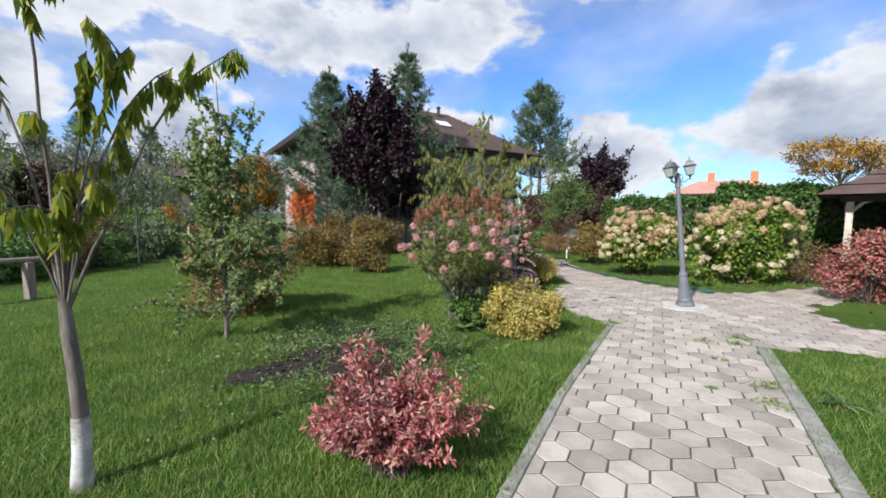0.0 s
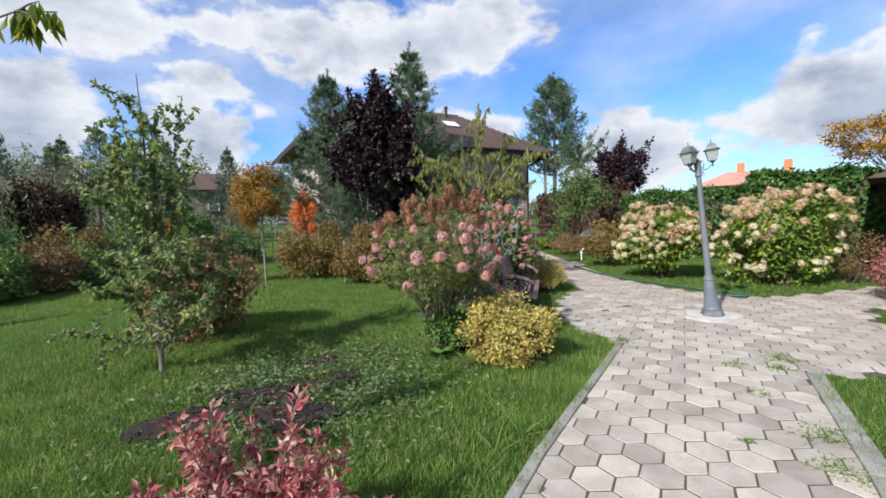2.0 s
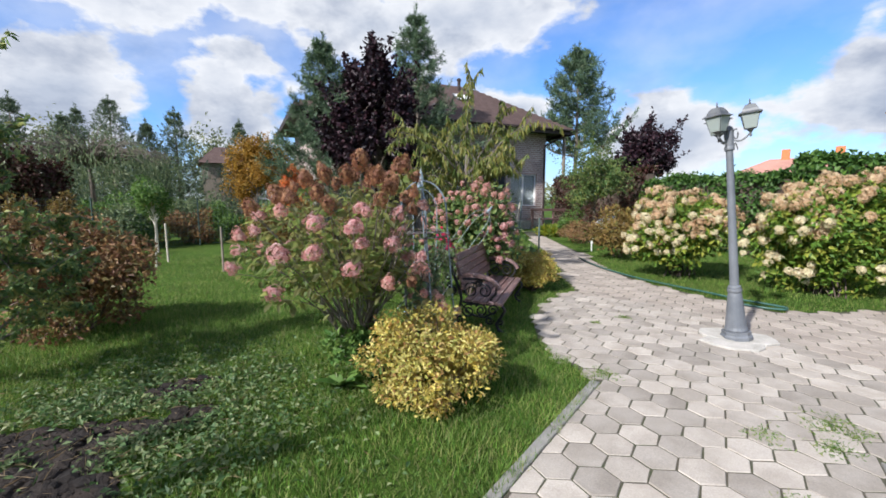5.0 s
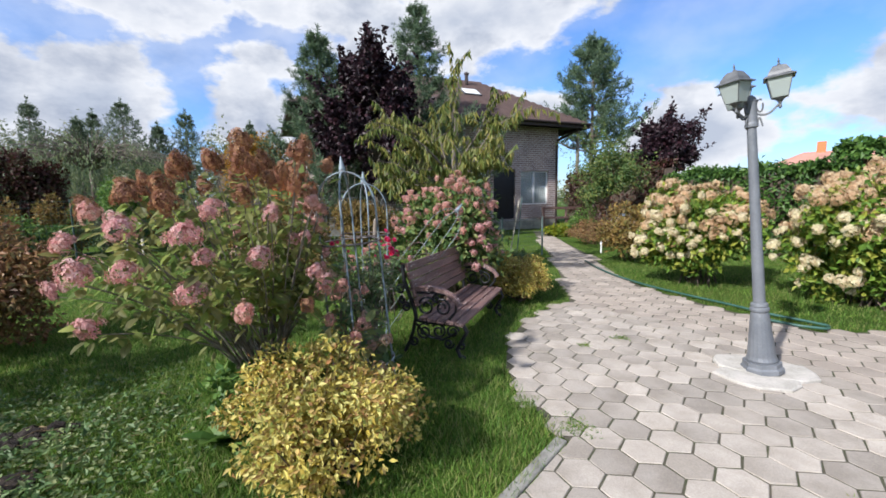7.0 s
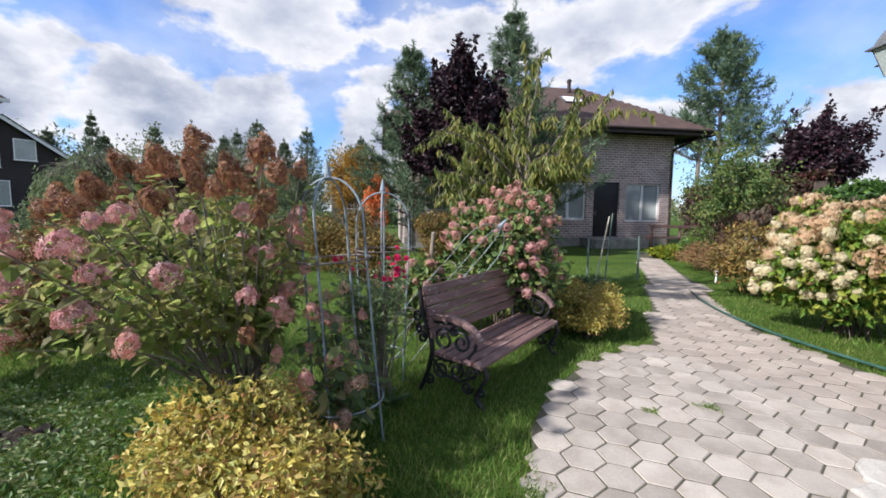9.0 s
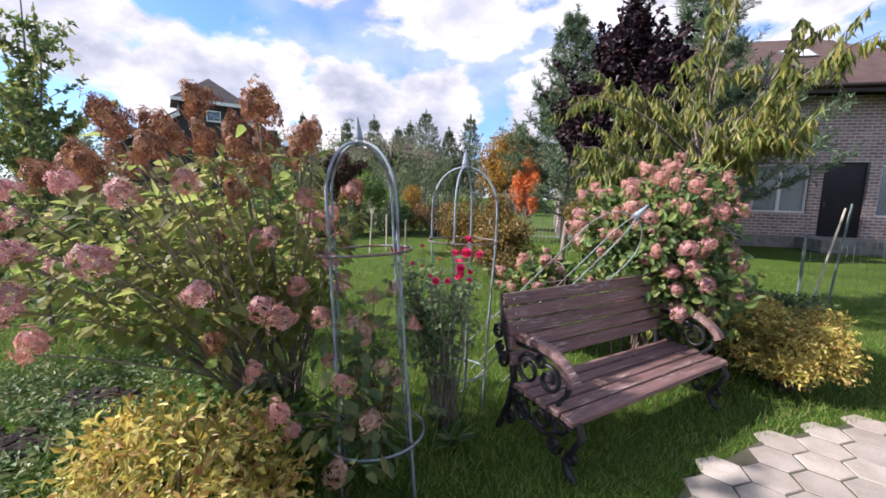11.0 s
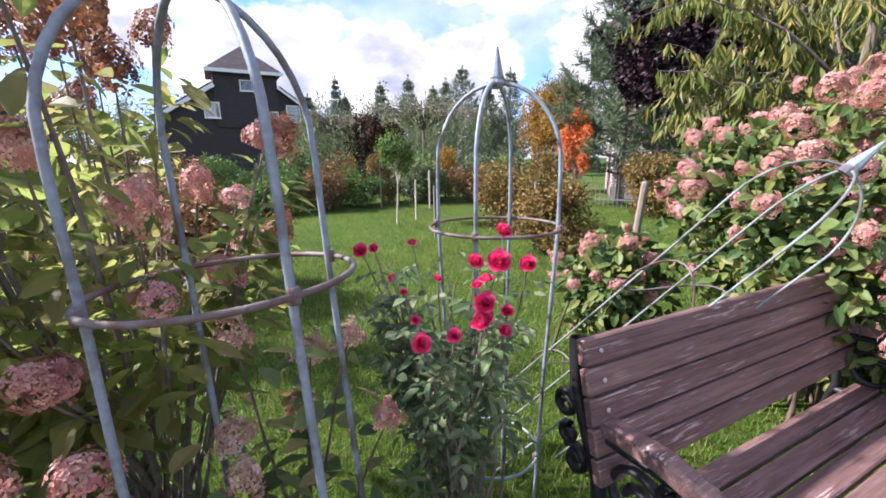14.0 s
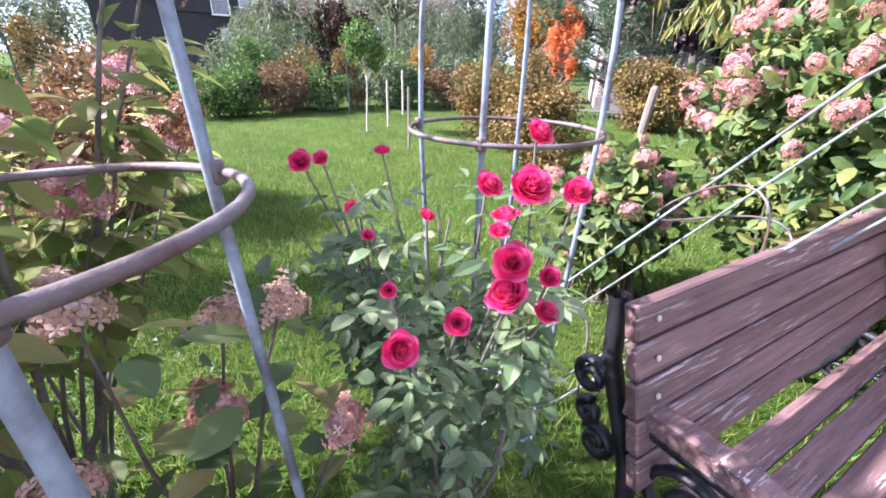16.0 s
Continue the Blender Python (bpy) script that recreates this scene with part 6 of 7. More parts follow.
hedge("ivy_hedge", "tall bright green ivy hedge behind the gazebo", (8.3, 14.4), (14.5, 10.6), 0.6, 2.35, 14500, (0.12, 0.09), L_HEDGE, 120)
hedge("green_hedge", "long dark green hedge along the garden boundary", (6.6, 20.2), (8.3, 14.4), 0.6, 2.1, 7500, (0.13, 0.08), L_HEDGE, 121)
hedge("red_creeper_hedge", "dark red creeper-covered boundary hedge", (3.5, 27.0), (6.6, 20.2), 0.6, 2.6, 9500, (0.13, 0.09), L_WINE, 122)
shrub("red_dome_shrub", "dark wine-red domed shrub beyond the wire fence", "shrub", (-15.15, 13.8, 0), (1.3, 1.3), 3.5, 9000, (0.13, 0.09), L_WINE, 123, 40, 0.30, 6)
br = np.random.default_rng(200)
KINDS = [(L_GREEN, "dark green shrub along the wire fence"), (L_BEECH, "olive and russet shrub along the wire fence"), (L_WILLOW, "grey-green shrub along the wire fence"), (L_GOLD, "yellowing shrub along the wire fence"), (L_GREEN, "leafy green shrub along the wire fence"), (L_BROWN, "red-brown shrub along the wire fence")]
for i in range(26):
    u = i / 25
    row = i % 2
    mat, text = KINDS[br.integers(0, len(KINDS))]
    x = -11.0 - 1.6 * row + 2.0 * u + br.normal(0, 0.3)
    y = 3.5 + 14.0 * u + br.normal(0, 0.3)
    h = br.uniform(0.9, 1.5) + 0.7 * row
    r = br.uniform(0.7, 1.1)
    shrub("boundary_shrub", text, "shrub", (x, y, 0), (r, r * br.uniform(0.8, 1.1)), h, 2600, (0.11, 0.055), mat, 210 + i, 18, 0.36, 8, "boundary shrubs")



# ---------------- gazebo ----------------
def build_gazebo():
    ob = thing("gazebo", (8.25, 9.85, 0), -38, "open garden gazebo with a brown shingle roof and pale posts", "gazebo")
    W = 4.0
    for x, y in ((0.25, 0.25), (W - 0.25, 0.25), (0.25, W - 0.25), (W - 0.25, W - 0.25)):
        p = part("post", box(x - 0.06, y - 0.06, 0, x + 0.06, y + 0.06, 2.0), WHITEWASH, ob, bevel=0.008)
        v, f = tube([(x, y, 1.62), (x + (0.2 if x < 1 else -0.2), y, 1.84), (x + (0.42 if x < 1 else -0.42), y, 1.93)], 0.035, 6)
        child("brace", mesh_np("brace", v, f, WHITEWASH), p)
    for k in range(6):
        s0, s1 = k / 6, (k + 1.06) / 6
        z0, z1 = 1.98 + 1.3 * s0 + 0.03, 1.98 + 1.3 * s1
        a, b = -0.3 + (W / 2 + 0.3) * s0, -0.3 + (W / 2 + 0.3) * min(s1, 0.99)
        bm = loft([[(a, a, z0), (W - a, a, z0), (W - a, W - a, z0), (a, W - a, z0)], [(b, b, z1), (W - b, b, z1), (W - b, W - b, z1), (b, W - b, z1)]])
        part("shingle_course", bm, ROOF, ob)
    part("eave_beam", box(0.1, 0.15, 1.86, W - 0.1, 0.27, 2.0), FASCIA, ob)
    part("eave_beam", box(0.1, 0.27, 1.86, 0.22, W - 0.2, 2.0), FASCIA, ob)
    part("back_panel", box(0.2, W - 0.3, 0, W - 0.2, W - 0.24, 1.98), DARKWOOD, ob)
    part("side_panel", box(W - 0.3, 0.3, 0, W - 0.24, W - 0.3, 1.98), DARKWOOD, ob)
    part("low_panel", box(0.32, 0.2, 0.05, W - 0.32, 0.25, 0.8), DARKWOOD, ob)
    return ob


build_gazebo()


# ---------------- fences ----------------
def bar_fence(a, b, h, gap):
    ob = thing("bar_fence", (a[0], a[1], 0), math.degrees(math.atan2(b[1] - a[1], b[0] - a[0])), "grey steel bar fence with thin cross wires before the house", "fence")
    L = math.dist(a, b)
    for z in (0.2, h - 0.2):
        part("rail", box(0, -0.015, z, L, 0.015, z + 0.03), FENCE, ob)
    for z in np.linspace(0.35, h - 0.35, 7):
        child("cross_wire", mesh_np("cross_wire", *tube([(0, 0.012, z), (L, 0.012, z)], 0.004, 5), FENCE), ob)
    bm = box(-0.006, -0.006, 0, 0.006, 0.006, h)
    me = bpy.data.meshes.new("bar")
    bm.to_mesh(me)
    bm.free()
    me.materials.append(FENCE)
    for i in range(int(L / gap) + 1):
        o = child("bar", me, ob)
        o.matrix_basis = pose(i * gap, 0, 0)
    return ob


bar_fence((-7.6, 15.9), (-0.9, 18.6), 1.75, 0.125)


def wire_fence(a, b, h, rows, cols, mat, label, post=2.4, r=0.0035):
    ob = thing("wire_fence", (a[0], a[1], 0), math.degrees(math.atan2(b[1] - a[1], b[0] - a[0])), label, "fence")
    L = math.dist(a, b)
    pieces = [tube([(0, 0, z), (L, 0, z)], r, 4) for z in np.linspace(0.05, h, rows)]
    pieces += [tube([(x, 0, 0.05), (x, 0, h)], r, 4) for x in np.linspace(0, L, cols)]
    v, f = merged(pieces)
    child("wire_mesh", mesh_np("wire_mesh", v, f, mat), ob, kind="stuff")
    for x in np.linspace(0, L, max(2, int(L / post) + 1)):
        part("post", box(x - 0.016, -0.016, 0, x + 0.016, 0.016, h + 0.05), mat, ob)
    return ob


wire_fence((-9.9, 5.0), (-8.9, 14.5), 1.55, 11, 70, WIRE, "green wire mesh fence along the lawn")
wire_fence((-8.9, 14.5), (-7.6, 15.9), 1.55, 11, 14, WIRE, "green wire mesh fence at the lawn corner")
wire_fence((1.35, 13.9), (2.3, 14.6), 0.95, 9, 14, NET, "low pale green wire guard round a bed", 0.6, 0.0022)


# ---------------- stakes, tap, hose, log rail ----------------
def stake(loc, h, r, mat, label, lean=(0, 0)):
    ob = thing("stake", loc, 0, label, "stake", "garden stakes")
    part("shaft", loft([[(r * k * math.cos(a), r * k * math.sin(a), z) for a in np.linspace(0, 2 * np.pi, 8, endpoint=False)] for k, z in ((1, -0.05), (1, h * 0.5), (0.95, h - 0.02), (0.6, h))]), mat, ob)
    ob.matrix_basis = pose(*loc, lean[0], lean[1], 0)
    return ob


stake((-2.66, 11.0, 0), 1.05, 0.024, TIMBER, "short grey wooden stake on the lawn")
stake((-4.35, 10.2, 0), 0.95, 0.022, TIMBER, "short grey wooden stake near a bush")
stake((-0.42, 10.05, 0), 1.18, 0.035, TIMBER, "leaning grey wooden post on the lawn", (0, 6))
stake((-8.6, 12.6, 0), 1.1, 0.03, WHITEWASH, "pale stake by the wire fence")
stake((-6.7, 11.1, 0), 0.95, 0.025, WHITEWASH, "pale stake beside a young apple tree")
stake((1.55, 13.7, 0), 1.45, 0.015, WHITEWASH, "pale bamboo cane in the bed", (0, 9))
stake((1.72, 13.8, 0), 1.5, 0.015, NET, "pale green cane in the bed", (0, 4))

tap = thing("garden_tap", (3.83, 15.4, 0), 0, "white plastic standpipe tap beside the path", "tap")
v, f = tube([(0, 0, -0.02), (0, 0, 0.30), (0.02, 0, 0.35), (0.09, 0, 0.36), (0.13, 0, 0.345), (0.14, 0, 0.30)], 0.022, 10)
child("pipe", mesh_np("pipe", v, f, WHITE, True), tap)
part("valve", lathe([(0.03, 0.2), (0.036, 0.21), (0.036, 0.24), (0.03, 0.25)], 10), WHITE, tap)

hose = thing("garden_hose", (0, 0, 0), 0, "dark green garden hose lying along the paving edge", "hose")
hp = np.array([(3.30, 13.6), (3.42, 12.8), (3.60, 12.1), (3.78, 11.6), (4.05, 11.0), (4.45, 10.4), (4.85, 9.9), (5.15, 9.45), (5.42, 9.2), (5.55, 9.05), (5.47, 8.92), (5.25, 8.98), (5.0, 9.2)])
tt = np.linspace(0, len(hp) - 1, 90)
hx = np.stack([np.interp(tt, range(len(hp)), hp[:, j]) for j in range(2)], 1)
for _ in range(3):
    hx[1:-1] = (hx[:-2] + hx[1:-1] * 2 + hx[2:]) / 4
v, f = tube(np.concatenate([hx, np.full((90, 1), 0.03)], 1), 0.016, 8)
child("hose_line", mesh_np("hose_line", v, f, HOSE, True), hose)

rail = thing("log_rail", (0, 0, 0), 0, "low weathered log rail on brown posts at the lawn side", "rail")
v, f = tube([(-7.6, 5.9, 0.72), (-7.35, 6.4, 0.71), (-7.2, 6.95, 0.70)], 0.05, 8)
child("log", mesh_np("log", v, f, TIMBER, True), rail)
for x, y in ((-7.2, 6.75), (-7.55, 5.95)):
    part("post", box(x - 0.06, y - 0.06, 0, x + 0.06, y + 0.06, 0.66), TIMBER, rail)

blob = thing("white_cover", (5.0, 19.9, 0), 0, "crumpled white plant cover standing by the path", "plant cover")
bmw = bmesh.new()
bmesh.ops.create_icosphere(bmw, subdivisions=3, radius=0.42)
for vv in bmw.verts:
    vv.co *= 1 + 0.25 * noise.noise(vv.co * 4)
    vv.co.z = vv.co.z * 1.1 + 0.42
part("sheet", bmw, WHITE, blob)


# ---------------- dug bed ----------------
SOILS = [(-0.62, 4.62, 0.46, 0.20, 40), (-1.15, 4.0, 0.46, 0.24, 35), (-0.5, 4.22, 0.34, 0.19, 60), (-0.22, 4.98, 0.22, 0.12, 50), (-0.62, 5.35, 0.30, 0.13, 62), (-0.22, 4.12, 0.32, 0.16, 38), (-1.02, 4.5, 0.26, 0.14, 30)]


def on_soil(P):
    """1 over the middle of the dug patches, 0 outside."""
    res = np.zeros(len(P))
    for cx, cy, rx, ry, rot in SOILS:
        c, s = math.cos(radians(rot)), math.sin(radians(rot))
        dx, dy = P[:, 0] - cx, P[:, 1] - cy
        u, w = (dx * c + dy * s) / rx, (-dx * s + dy * c) / ry
        res = np.maximum(res, 1 - np.sqrt(u * u + w * w))
    return res


def build_bed():
    rng = np.random.default_rng(130)
    ob = thing("soil_bed", (0, 0, 0), 0, "patch of dug dark soil with weeds on the lawn", "soil", kind="structure")
    bm = bmesh.new()
    for cx, cy, rx, ry, rot in SOILS:
        n = 18
        c, s = math.cos(radians(rot)), math.sin(radians(rot))
        rings = []
        for k, z in ((1.0, -0.012), (0.85, 0.012), (0.6, 0.018), (0.3, 0.006), (0.05, 0.0)):
            ring = []
            for i in range(n):
                a = 2 * math.pi * i / n
                w = 1 + 0.3 * noise.noise(Vector((math.cos(a) * 1.5, math.sin(a) * 1.5, cx * 3)))
                px, py = rx * k * w * math.cos(a), ry * k * w * math.sin(a)
                ring.append((cx + px * c - py * s, cy + px * s + py * c, z + 0.012 * noise.noise(Vector((px * 18, py * 18, cy)))))
            rings.append(ring)
        loft(rings, True, bm)
    part("soil", bm, SOIL, ob)
    clods = []
    ico = bmesh.new()
    bmesh.ops.create_icosphere(ico, subdivisions=1, radius=1.0)
    iv = np.array([q.co[:] for q in ico.verts])
    jf = np.array([[q.index for q in g.verts] for g in ico.faces])
    ico.free()
    while len(clods) < 900:
        cx, cy, rx, ry, rot = SOILS[rng.integers(0, len(SOILS))]
        p = np.array([[cx + rng.normal(0, rx * 0.6), cy + rng.normal(0, rx * 0.5), 0.0]])
        if on_soil(p)[0] < 0.04:
            continue
        r = rng.uniform(0.007, 0.026) if rng.random() < 0.85 else rng.uniform(0.03, 0.06)
        clods.append((iv * (1 + rng.normal(0, 0.16, (len(iv), 1))) * r * np.array([1.2, 1.0, 0.7]) + p + np.array([0, 0, r * 0.25]), jf))
    cv, cf = merged(clods)
    child("clods", mesh_np("clods", cv, cf, SOIL), ob, kind="stuff")
    n = 8500
    P = np.stack([rng.normal(-0.5, 0.62, n), rng.normal(4.75, 0.65, n), rng.uniform(0.0, 0.07, n)], 1)
    P = P[(on_soil(P) < 0.03) | (rng.random(n) < 0.08)]
    n = len(P)
    D = ball(rng, n)
    D[:, 2] = np.abs(D[:, 2]) * 0.5
    v, f = leaves(rng, P, D, np.array([0, 0, 1.0]) + ball(rng, n) * 0.6, 0.040, 0.023, 0.55)
    w = thing("weeds", (0, 0, 0), 0, "low green ground weeds round the dug soil", "weeds", kind="stuff")
    child("weed_leaves", mesh_np("weed_leaves", v, f, WEED), w, kind="stuff")
    n = 420
    P = np.stack([rng.normal(-0.6, 0.5, n), rng.normal(4.6, 0.5, n), rng.uniform(0.015, 0.05, n)], 1)
    v, f = leaves(rng, P, ball(rng, n) * np.array([1, 1, 0.25]), np.array([0, 0, 1.0]) + ball(rng, n) * 0.3, 0.09, 0.005, 0.6)
    child("dry_straw", mesh_np("dry_straw", v, f, STRAW), w, "dry tan stalks", kind="stuff")


build_bed()


# ---------------- grass ----------------
def build_grass():
    rng = np.random.default_rng(140)
    ob = thing("grass", (0, 0, 0), 0, "short green lawn grass with longer tufts at the kerbs", "grass", kind="stuff")
    keep = []
    for x0, x1, y0, y1, per in ((-4.5, 3.0, 1.2, 7.5, 4200), (-4.5, 3.6, 7.5, 11.0, 1900), (3.0, 7.0, 1.8, 6.0, 2300), (-8.5, -4.5, 2.0, 12.0, 700), (3.5, 8.5, 8.6, 15.0, 900), (-6.0, 3.4, 11.0, 17.0, 420)):
        n = int((x1 - x0) * (y1 - y0) * per)
        P = np.stack([rng.uniform(x0, x1, n), rng.uniform(y0, y1, n)], 1) + rng.normal(0, 0.35, (n, 2))
        keep.append(P)
    P = np.concatenate(keep)
    m = inside(P, PAVED)
    P = P[~m]
    s = ((P[:, 0] + 0.6) / 1.0) ** 2 + ((P[:, 1] - 4.5) / 0.85) ** 2
    P = P[((s > 1) | (rng.random(len(P)) < 0.45)) & ((on_soil(P) < 0.08) | (rng.random(len(P)) < 0.03))]
    n = len(P)
    tuft = np.array([noise.noise(Vector((x * 1.7, y * 1.7, 3.0))) for x, y in P])
    h = rng.uniform(0.030, 0.075, n) * (1 + 0.7 * tuft)
    a = rng.uniform(0, 2 * np.pi, n)
    w = rng.uniform(0.0022, 0.0042, n)
    lean = rng.normal(0, 0.45, (n, 2)) * h[:, None]
    side = np.stack([np.cos(a), np.sin(a)], 1) * w[:, None]
    base = np.concatenate([P, np.full((n, 1), -0.016)], 1)
    l = base.copy()
    l[:, :2] -= side
    r = base.copy()
    r[:, :2] += side
    t = base.copy()
    t[:, :2] += lean
    t[:, 2] += h
    v = np.stack([l, r, t], 1).reshape(-1, 3)
    child("blades", mesh_np("blades", v, np.arange(n * 3).reshape(-1, 3), GRASS), ob, kind="stuff")
    # longer blades that hang over the kerbs and the paving's rim
    pts = []
    for (x0, y0), (x1, y1) in zip(PAVED, PAVED[1:] + PAVED[:1]):
        L = math.dist((x0, y0), (x1, y1))
        k = int(min(L, 6) * 420)
        q = rng.uniform(0, 1, (k, 1))
        nx, ny = (y1 - y0) / L, -(x1 - x0) / L
        pts.append(np.array([x0, y0]) + q * np.array([x1 - x0, y1 - y0]) + np.array([nx, ny]) * rng.uniform(-0.12, -0.02, (k, 1)) * -1)
    E = np.concatenate(pts)
    E = E[~inside(E, PAVED)]
    n = len(E)
    base = np.concatenate([E, np.full((n, 1), -0.01)], 1)
    D = ball(rng, n) * np.array([0.8, 0.8, 0.2]) + np.array([0, 0, 0.8])
    v, f = leaves(rng, base, D, ball(rng, n), 0.085, 0.006, 0.45, 0.1, 0.25)
    child("edge_blades", mesh_np("edge_blades", v, f, GRASS), ob, kind="stuff")
    # tufts in the paving joints
    wj = thing("joint_weeds", (0, 0, 0), 0, "small weeds growing in the paving joints", "weeds", kind="stuff")
    Q = []
    for x, y, s, k in ((3.95, 5.5, 0.06, 60), (4.12, 5.75, 0.10, 130), (3.6, 5.55, 0.06, 60), (3.45, 4.9, 0.05, 40), (2.75, 6.35, 0.06, 70), (3.5, 4.2, 0.09, 110), (3.3, 3.8, 0.07, 80), (2.95, 4.1, 0.03, 30), (2.9, 7.9, 0.03, 30), (3.3, 8.2, 0.04, 40), (2.42, 6.55, 0.05, 60)):
        Q.append(np.concatenate([rng.normal((x, y), s, (k, 2)), np.full((k, 1), 0.0)], 1))
    Q = np.concatenate(Q)
    Q = np.repeat(Q, 4, 0) + rng.normal(0, 0.012, (len(Q) * 4, 3)) * np.array([1, 1, 0])
    D = ball(rng, len(Q)) * np.array([1, 1, 0.3]) + np.array([0, 0, 0.35])
    v, f = leaves(rng, Q, D, ball(rng, len(Q)), 0.024, 0.006, 0.4)
    child("weed_blades", mesh_np("weed_blades", v, f, GRASS), wj, kind="stuff")


build_grass()


# ---------------- small plants ----------------
def rosette(name, label, loc, n, length, width, mat, seed, up=0.35):
    rng = np.random.default_rng(seed)
    ob = thing(name, loc, 0, label, "plant")
    a = rng.uniform(0, 2 * np.pi, n)
    D = np.stack([np.cos(a), np.sin(a), rng.uniform(up * 0.3, up * 1.6, n)], 1)
    v, f = leaves_fine(rng, np.zeros((n, 3)) + rng.normal(0, 0.012, (n, 3)) * np.array([1, 1, 0]), D, np.tile([0, 0, 1.0], (n, 1)) + ball(rng, n) * 0.2, length, width, 0.35, 0.2, 0.25)
    child("leaf_rosette", mesh_np("leaf_rosette", v, f, mat), ob)
    return ob


rosette("dandelion", "pale green dandelion rosette on the lawn", (3.84, 3.87, 0), 14, 0.20, 0.04, WEED, 161)
rosette("dandelion", "pale green dandelion rosette on the lawn", (4.05, 3.75, 0), 9, 0.14, 0.03, WEED, 162)
rosette("grass_tuft", "tuft of long green grass blades beside the kerb", (1.45, 4.0, 0), 12, 0.26, 0.012, GRASS, 163, 1.6)
rosette("grass_tuft", "tuft of long green grass blades beside the kerb", (1.28, 3.75, 0), 8, 0.20, 0.010, GRASS, 164, 1.6)
rosette("hosta_leaves", "broad green leaves under the hydrangea", (0.62, 5.62, 0), 12, 0.20, 0.10, L_GREEN, 165, 0.7)
rosette("lupin_leaves", "pale green young leaves below the roses", (1.18, 6.98, 0.0), 16, 0.16, 0.035, WEED, 166, 1.0)


def shoot(loc, tip, seed):
    rng = np.random.default_rng(seed)
    ob = thing("lupin_shoot", loc, 0, "pale green shoot with hand-shaped leaves below the roses", "plant")
    path = bent(rng, (0, 0, -0.01), tip, -0.1, 7)
    child("stem", mesh_np("stem", *tube(path, np.linspace(0.005, 0.003, 7), 6), WEED, True), ob)
    for k in (3, 5, 6):
        c = path[k]
        side = unit(ball(rng, 1)[0] * np.array([1, 1, 0.2]))
        q = c + side * 0.05 + np.array([0, 0, 0.03])
        a = np.linspace(0, 2 * np.pi, 7, endpoint=False)
        D = np.stack([np.cos(a), np.sin(a), 0 * a + 0.25], 1)
        v, f = leaves_fine(rng, np.tile(q, (7, 1)), D, np.tile([0, 0, 1.0], (7, 1)), 0.06, 0.022, 0.15)
        child("leaf", mesh_np("leaf", v, f, WEED), ob)
    return ob


shoot((1.17, 6.83, 0.0), (-0.06, 0.16, 0.52), 171)
shoot((1.10, 6.85, 0.0), (-0.02, 0.02, 0.50), 172)


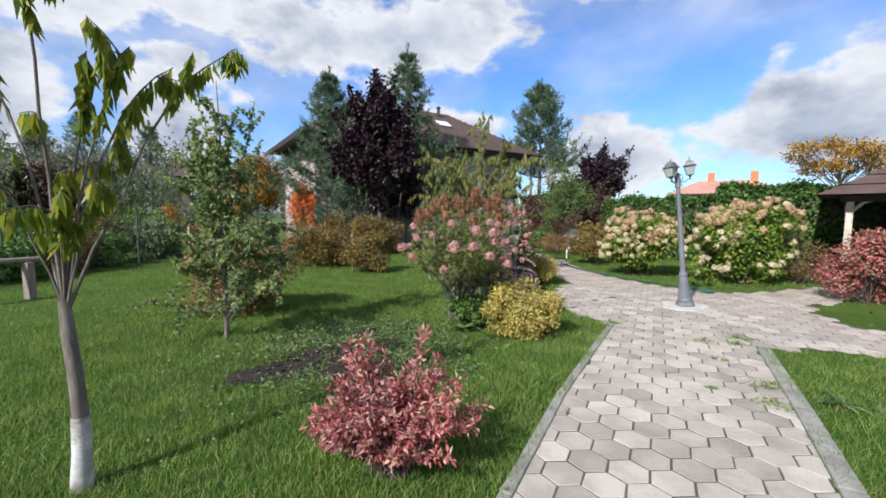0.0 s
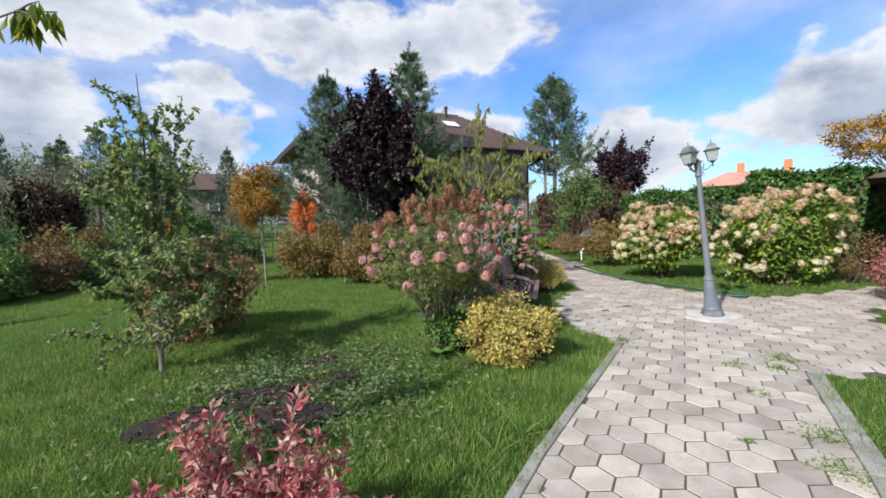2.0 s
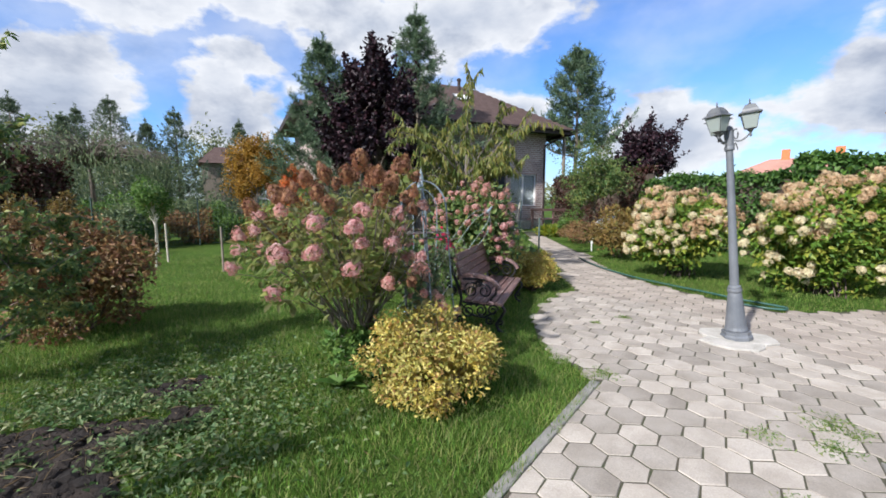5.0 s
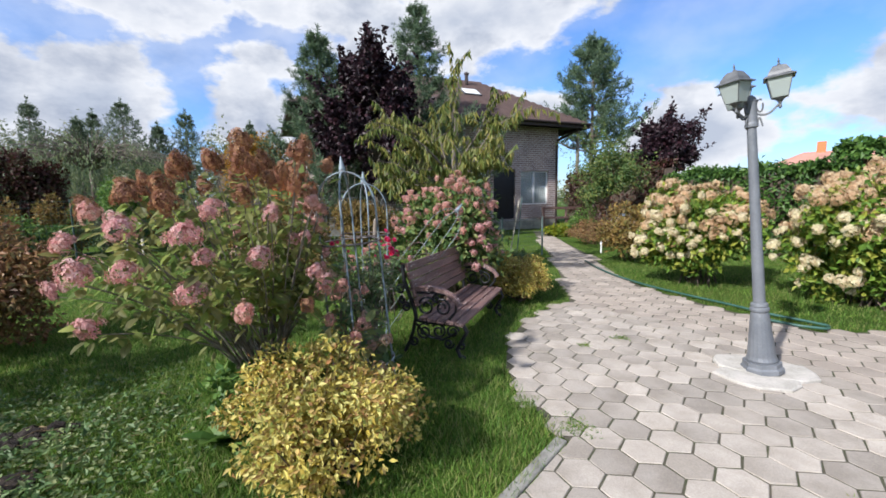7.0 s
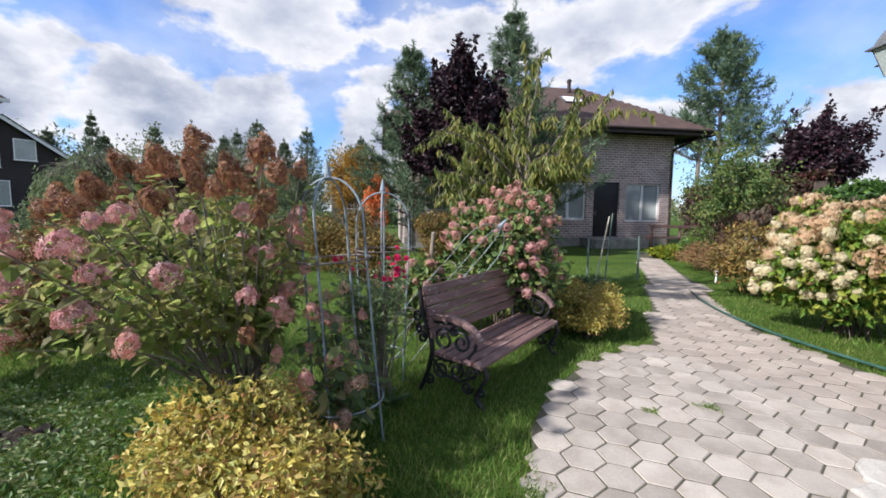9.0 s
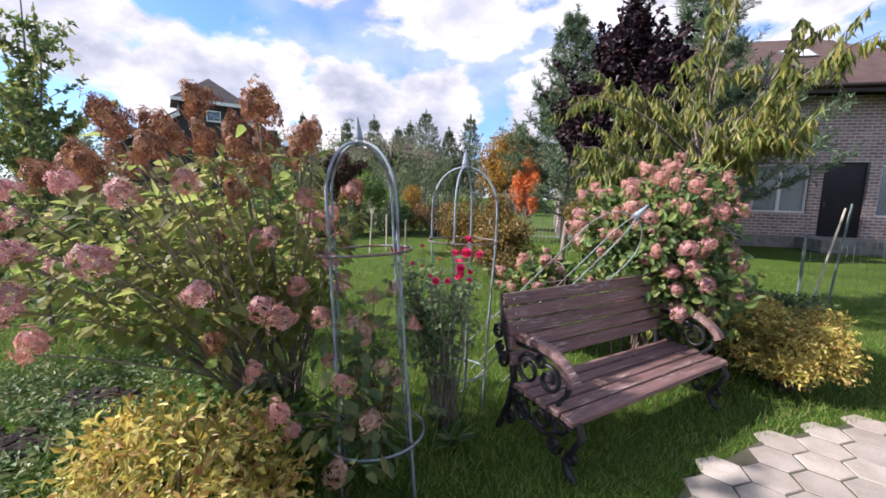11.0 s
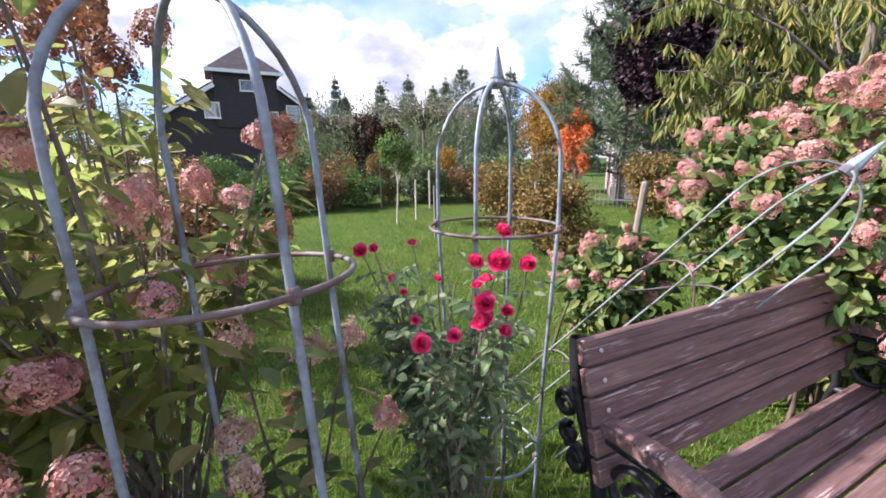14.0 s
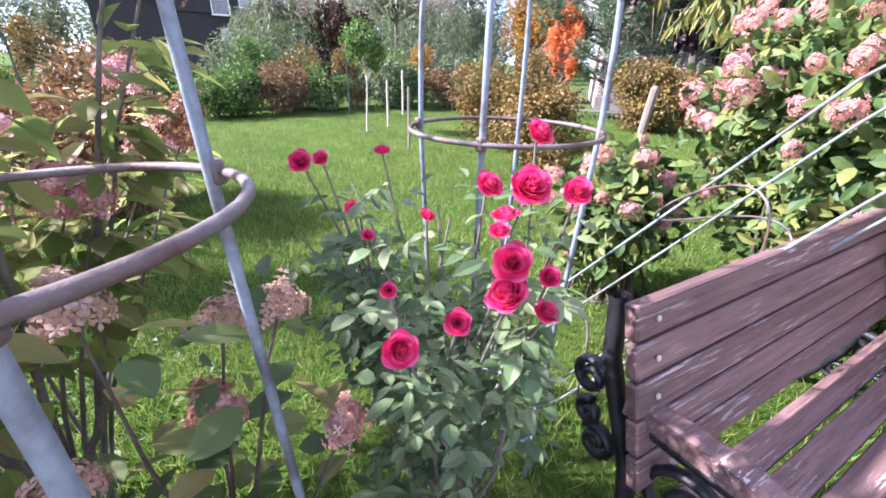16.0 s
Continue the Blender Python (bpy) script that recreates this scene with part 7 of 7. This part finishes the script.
# ---------------- pavers, last ----------------
def build_pavers():
    rng = np.random.default_rng(150)
    c, s = math.cos(PAVE_TURN), math.sin(PAVE_TURN)
    a1 = PITCH * np.array([c, s])
    a2 = PITCH * np.array([math.cos(PAVE_TURN + math.pi / 3), math.sin(PAVE_TURN + math.pi / 3)])
    org = np.array([1.97, 4.21])
    ij = np.array([(i, j) for i in range(-60, 61) for j in range(-100, 101)])
    C = org + ij[:, :1] * a1 + ij[:, 1:] * a2
    R = (PITCH - 0.010) / math.sqrt(3)
    ang = [PAVE_TURN + math.pi / 6 + k * math.pi / 3 for k in range(6)]

    # rows that meet a kerb are cut along it
    edges = []
    for run, half, hand in ((KERB_LEFT, 0.042, -1), (KERB_RIGHT, 0.07, 1)):
        for p0, p1 in zip(run, run[1:]):
            p0, p1 = np.array(p0), np.array(p1)
            d = (p1 - p0) / np.linalg.norm(p1 - p0)
            n = np.array([-d[1], d[0]]) * hand
            edges.append((p0 + n * half, d, n, np.linalg.norm(p1 - p0)))
    cut = np.zeros(len(C), bool)
    for p0, d, n, ln in edges:
        t, q = (C - p0) @ d, (C - p0) @ n
        for i in np.nonzero((t > -0.02) & (t < ln) & (np.abs(q) < R) & ~cut)[0]:
            cut[i] = True
            hexa = [C[i] + R * np.array([math.cos(a), math.sin(a)]) for a in ang]
            out = []
            for u, w in zip(hexa, hexa[1:] + hexa[:1]):
                du, dw = (u - p0) @ n, (w - p0) @ n
                if du >= 0:
                    out.append(u)
                if (du >= 0) != (dw >= 0):
                    out.append(u + (w - u) * du / (du - dw))
            if len(out) < 3 or np.ptp(np.array(out) @ n) < 0.025:
                continue
            mid = np.mean(out, 0)
            bm = loft([[(*(mid + (o - mid) * k), z) for o in out] for k, z in ((1, -0.04), (1, -0.004), (0.97, 0.001))])
            part("paver", bm, PAVER, pavement)
    C = C[~cut & inside(C, PAVED)]

    def rings(r0):
        return [[(r * math.cos(a), r * math.sin(a), z) for a in ang] for r, z in ((r0, -0.04), (r0, -0.004), (r0 - 0.0045, 0.001))]

    shapes = []
    for k in range(4):
        bm = loft([[(x * (1 + rng.normal(0, 0.012)), y * (1 + rng.normal(0, 0.012)), z) for x, y, z in ring] for ring in rings(R)])
        me = bpy.data.meshes.new("paver")
        bm.to_mesh(me)
        bm.free()
        me.materials.append(PAVER)
        shapes.append(me)
    near = (C[:, 0] > 0.6) & (C[:, 0] < 4.6) & (C[:, 1] > 1.4) & (C[:, 1] < 8.2)
    order = np.argsort(np.hypot(C[:, 0] - 2.7, (C[:, 1] - 4.9) * 0.6) + (~near) * 50)
    for i in order[:330]:
        o = child("paver", shapes[i % 4], pavement)
        o.matrix_basis = pose(C[i, 0], C[i, 1], rng.uniform(-0.002, 0.003), rng.normal(0, 0.35), rng.normal(0, 0.35), rng.normal(0, 0.8))
    pieces_v, pieces_f, base = [], [], 0
    tpl = np.array(rings(R)[0] + rings(R)[1] + rings(R)[2])
    quads = np.array([[a * 6 + k, a * 6 + (k + 1) % 6, (a + 1) * 6 + (k + 1) % 6, (a + 1) * 6 + k] for a in range(2) for k in range(6)] + [[12, 13, 14, 15], [12, 15, 16, 17]])
    for i in order[330:]:
        pieces_v.append(tpl + np.array([C[i, 0], C[i, 1], rng.uniform(-0.004, 0.003)]))
        pieces_f.append(quads + base)
        base += len(tpl)
    child("far_pavers", mesh_np("far_pavers", np.concatenate(pieces_v), np.concatenate(pieces_f), PAVER_REST), pavement, kind="stuff")


build_pavers()
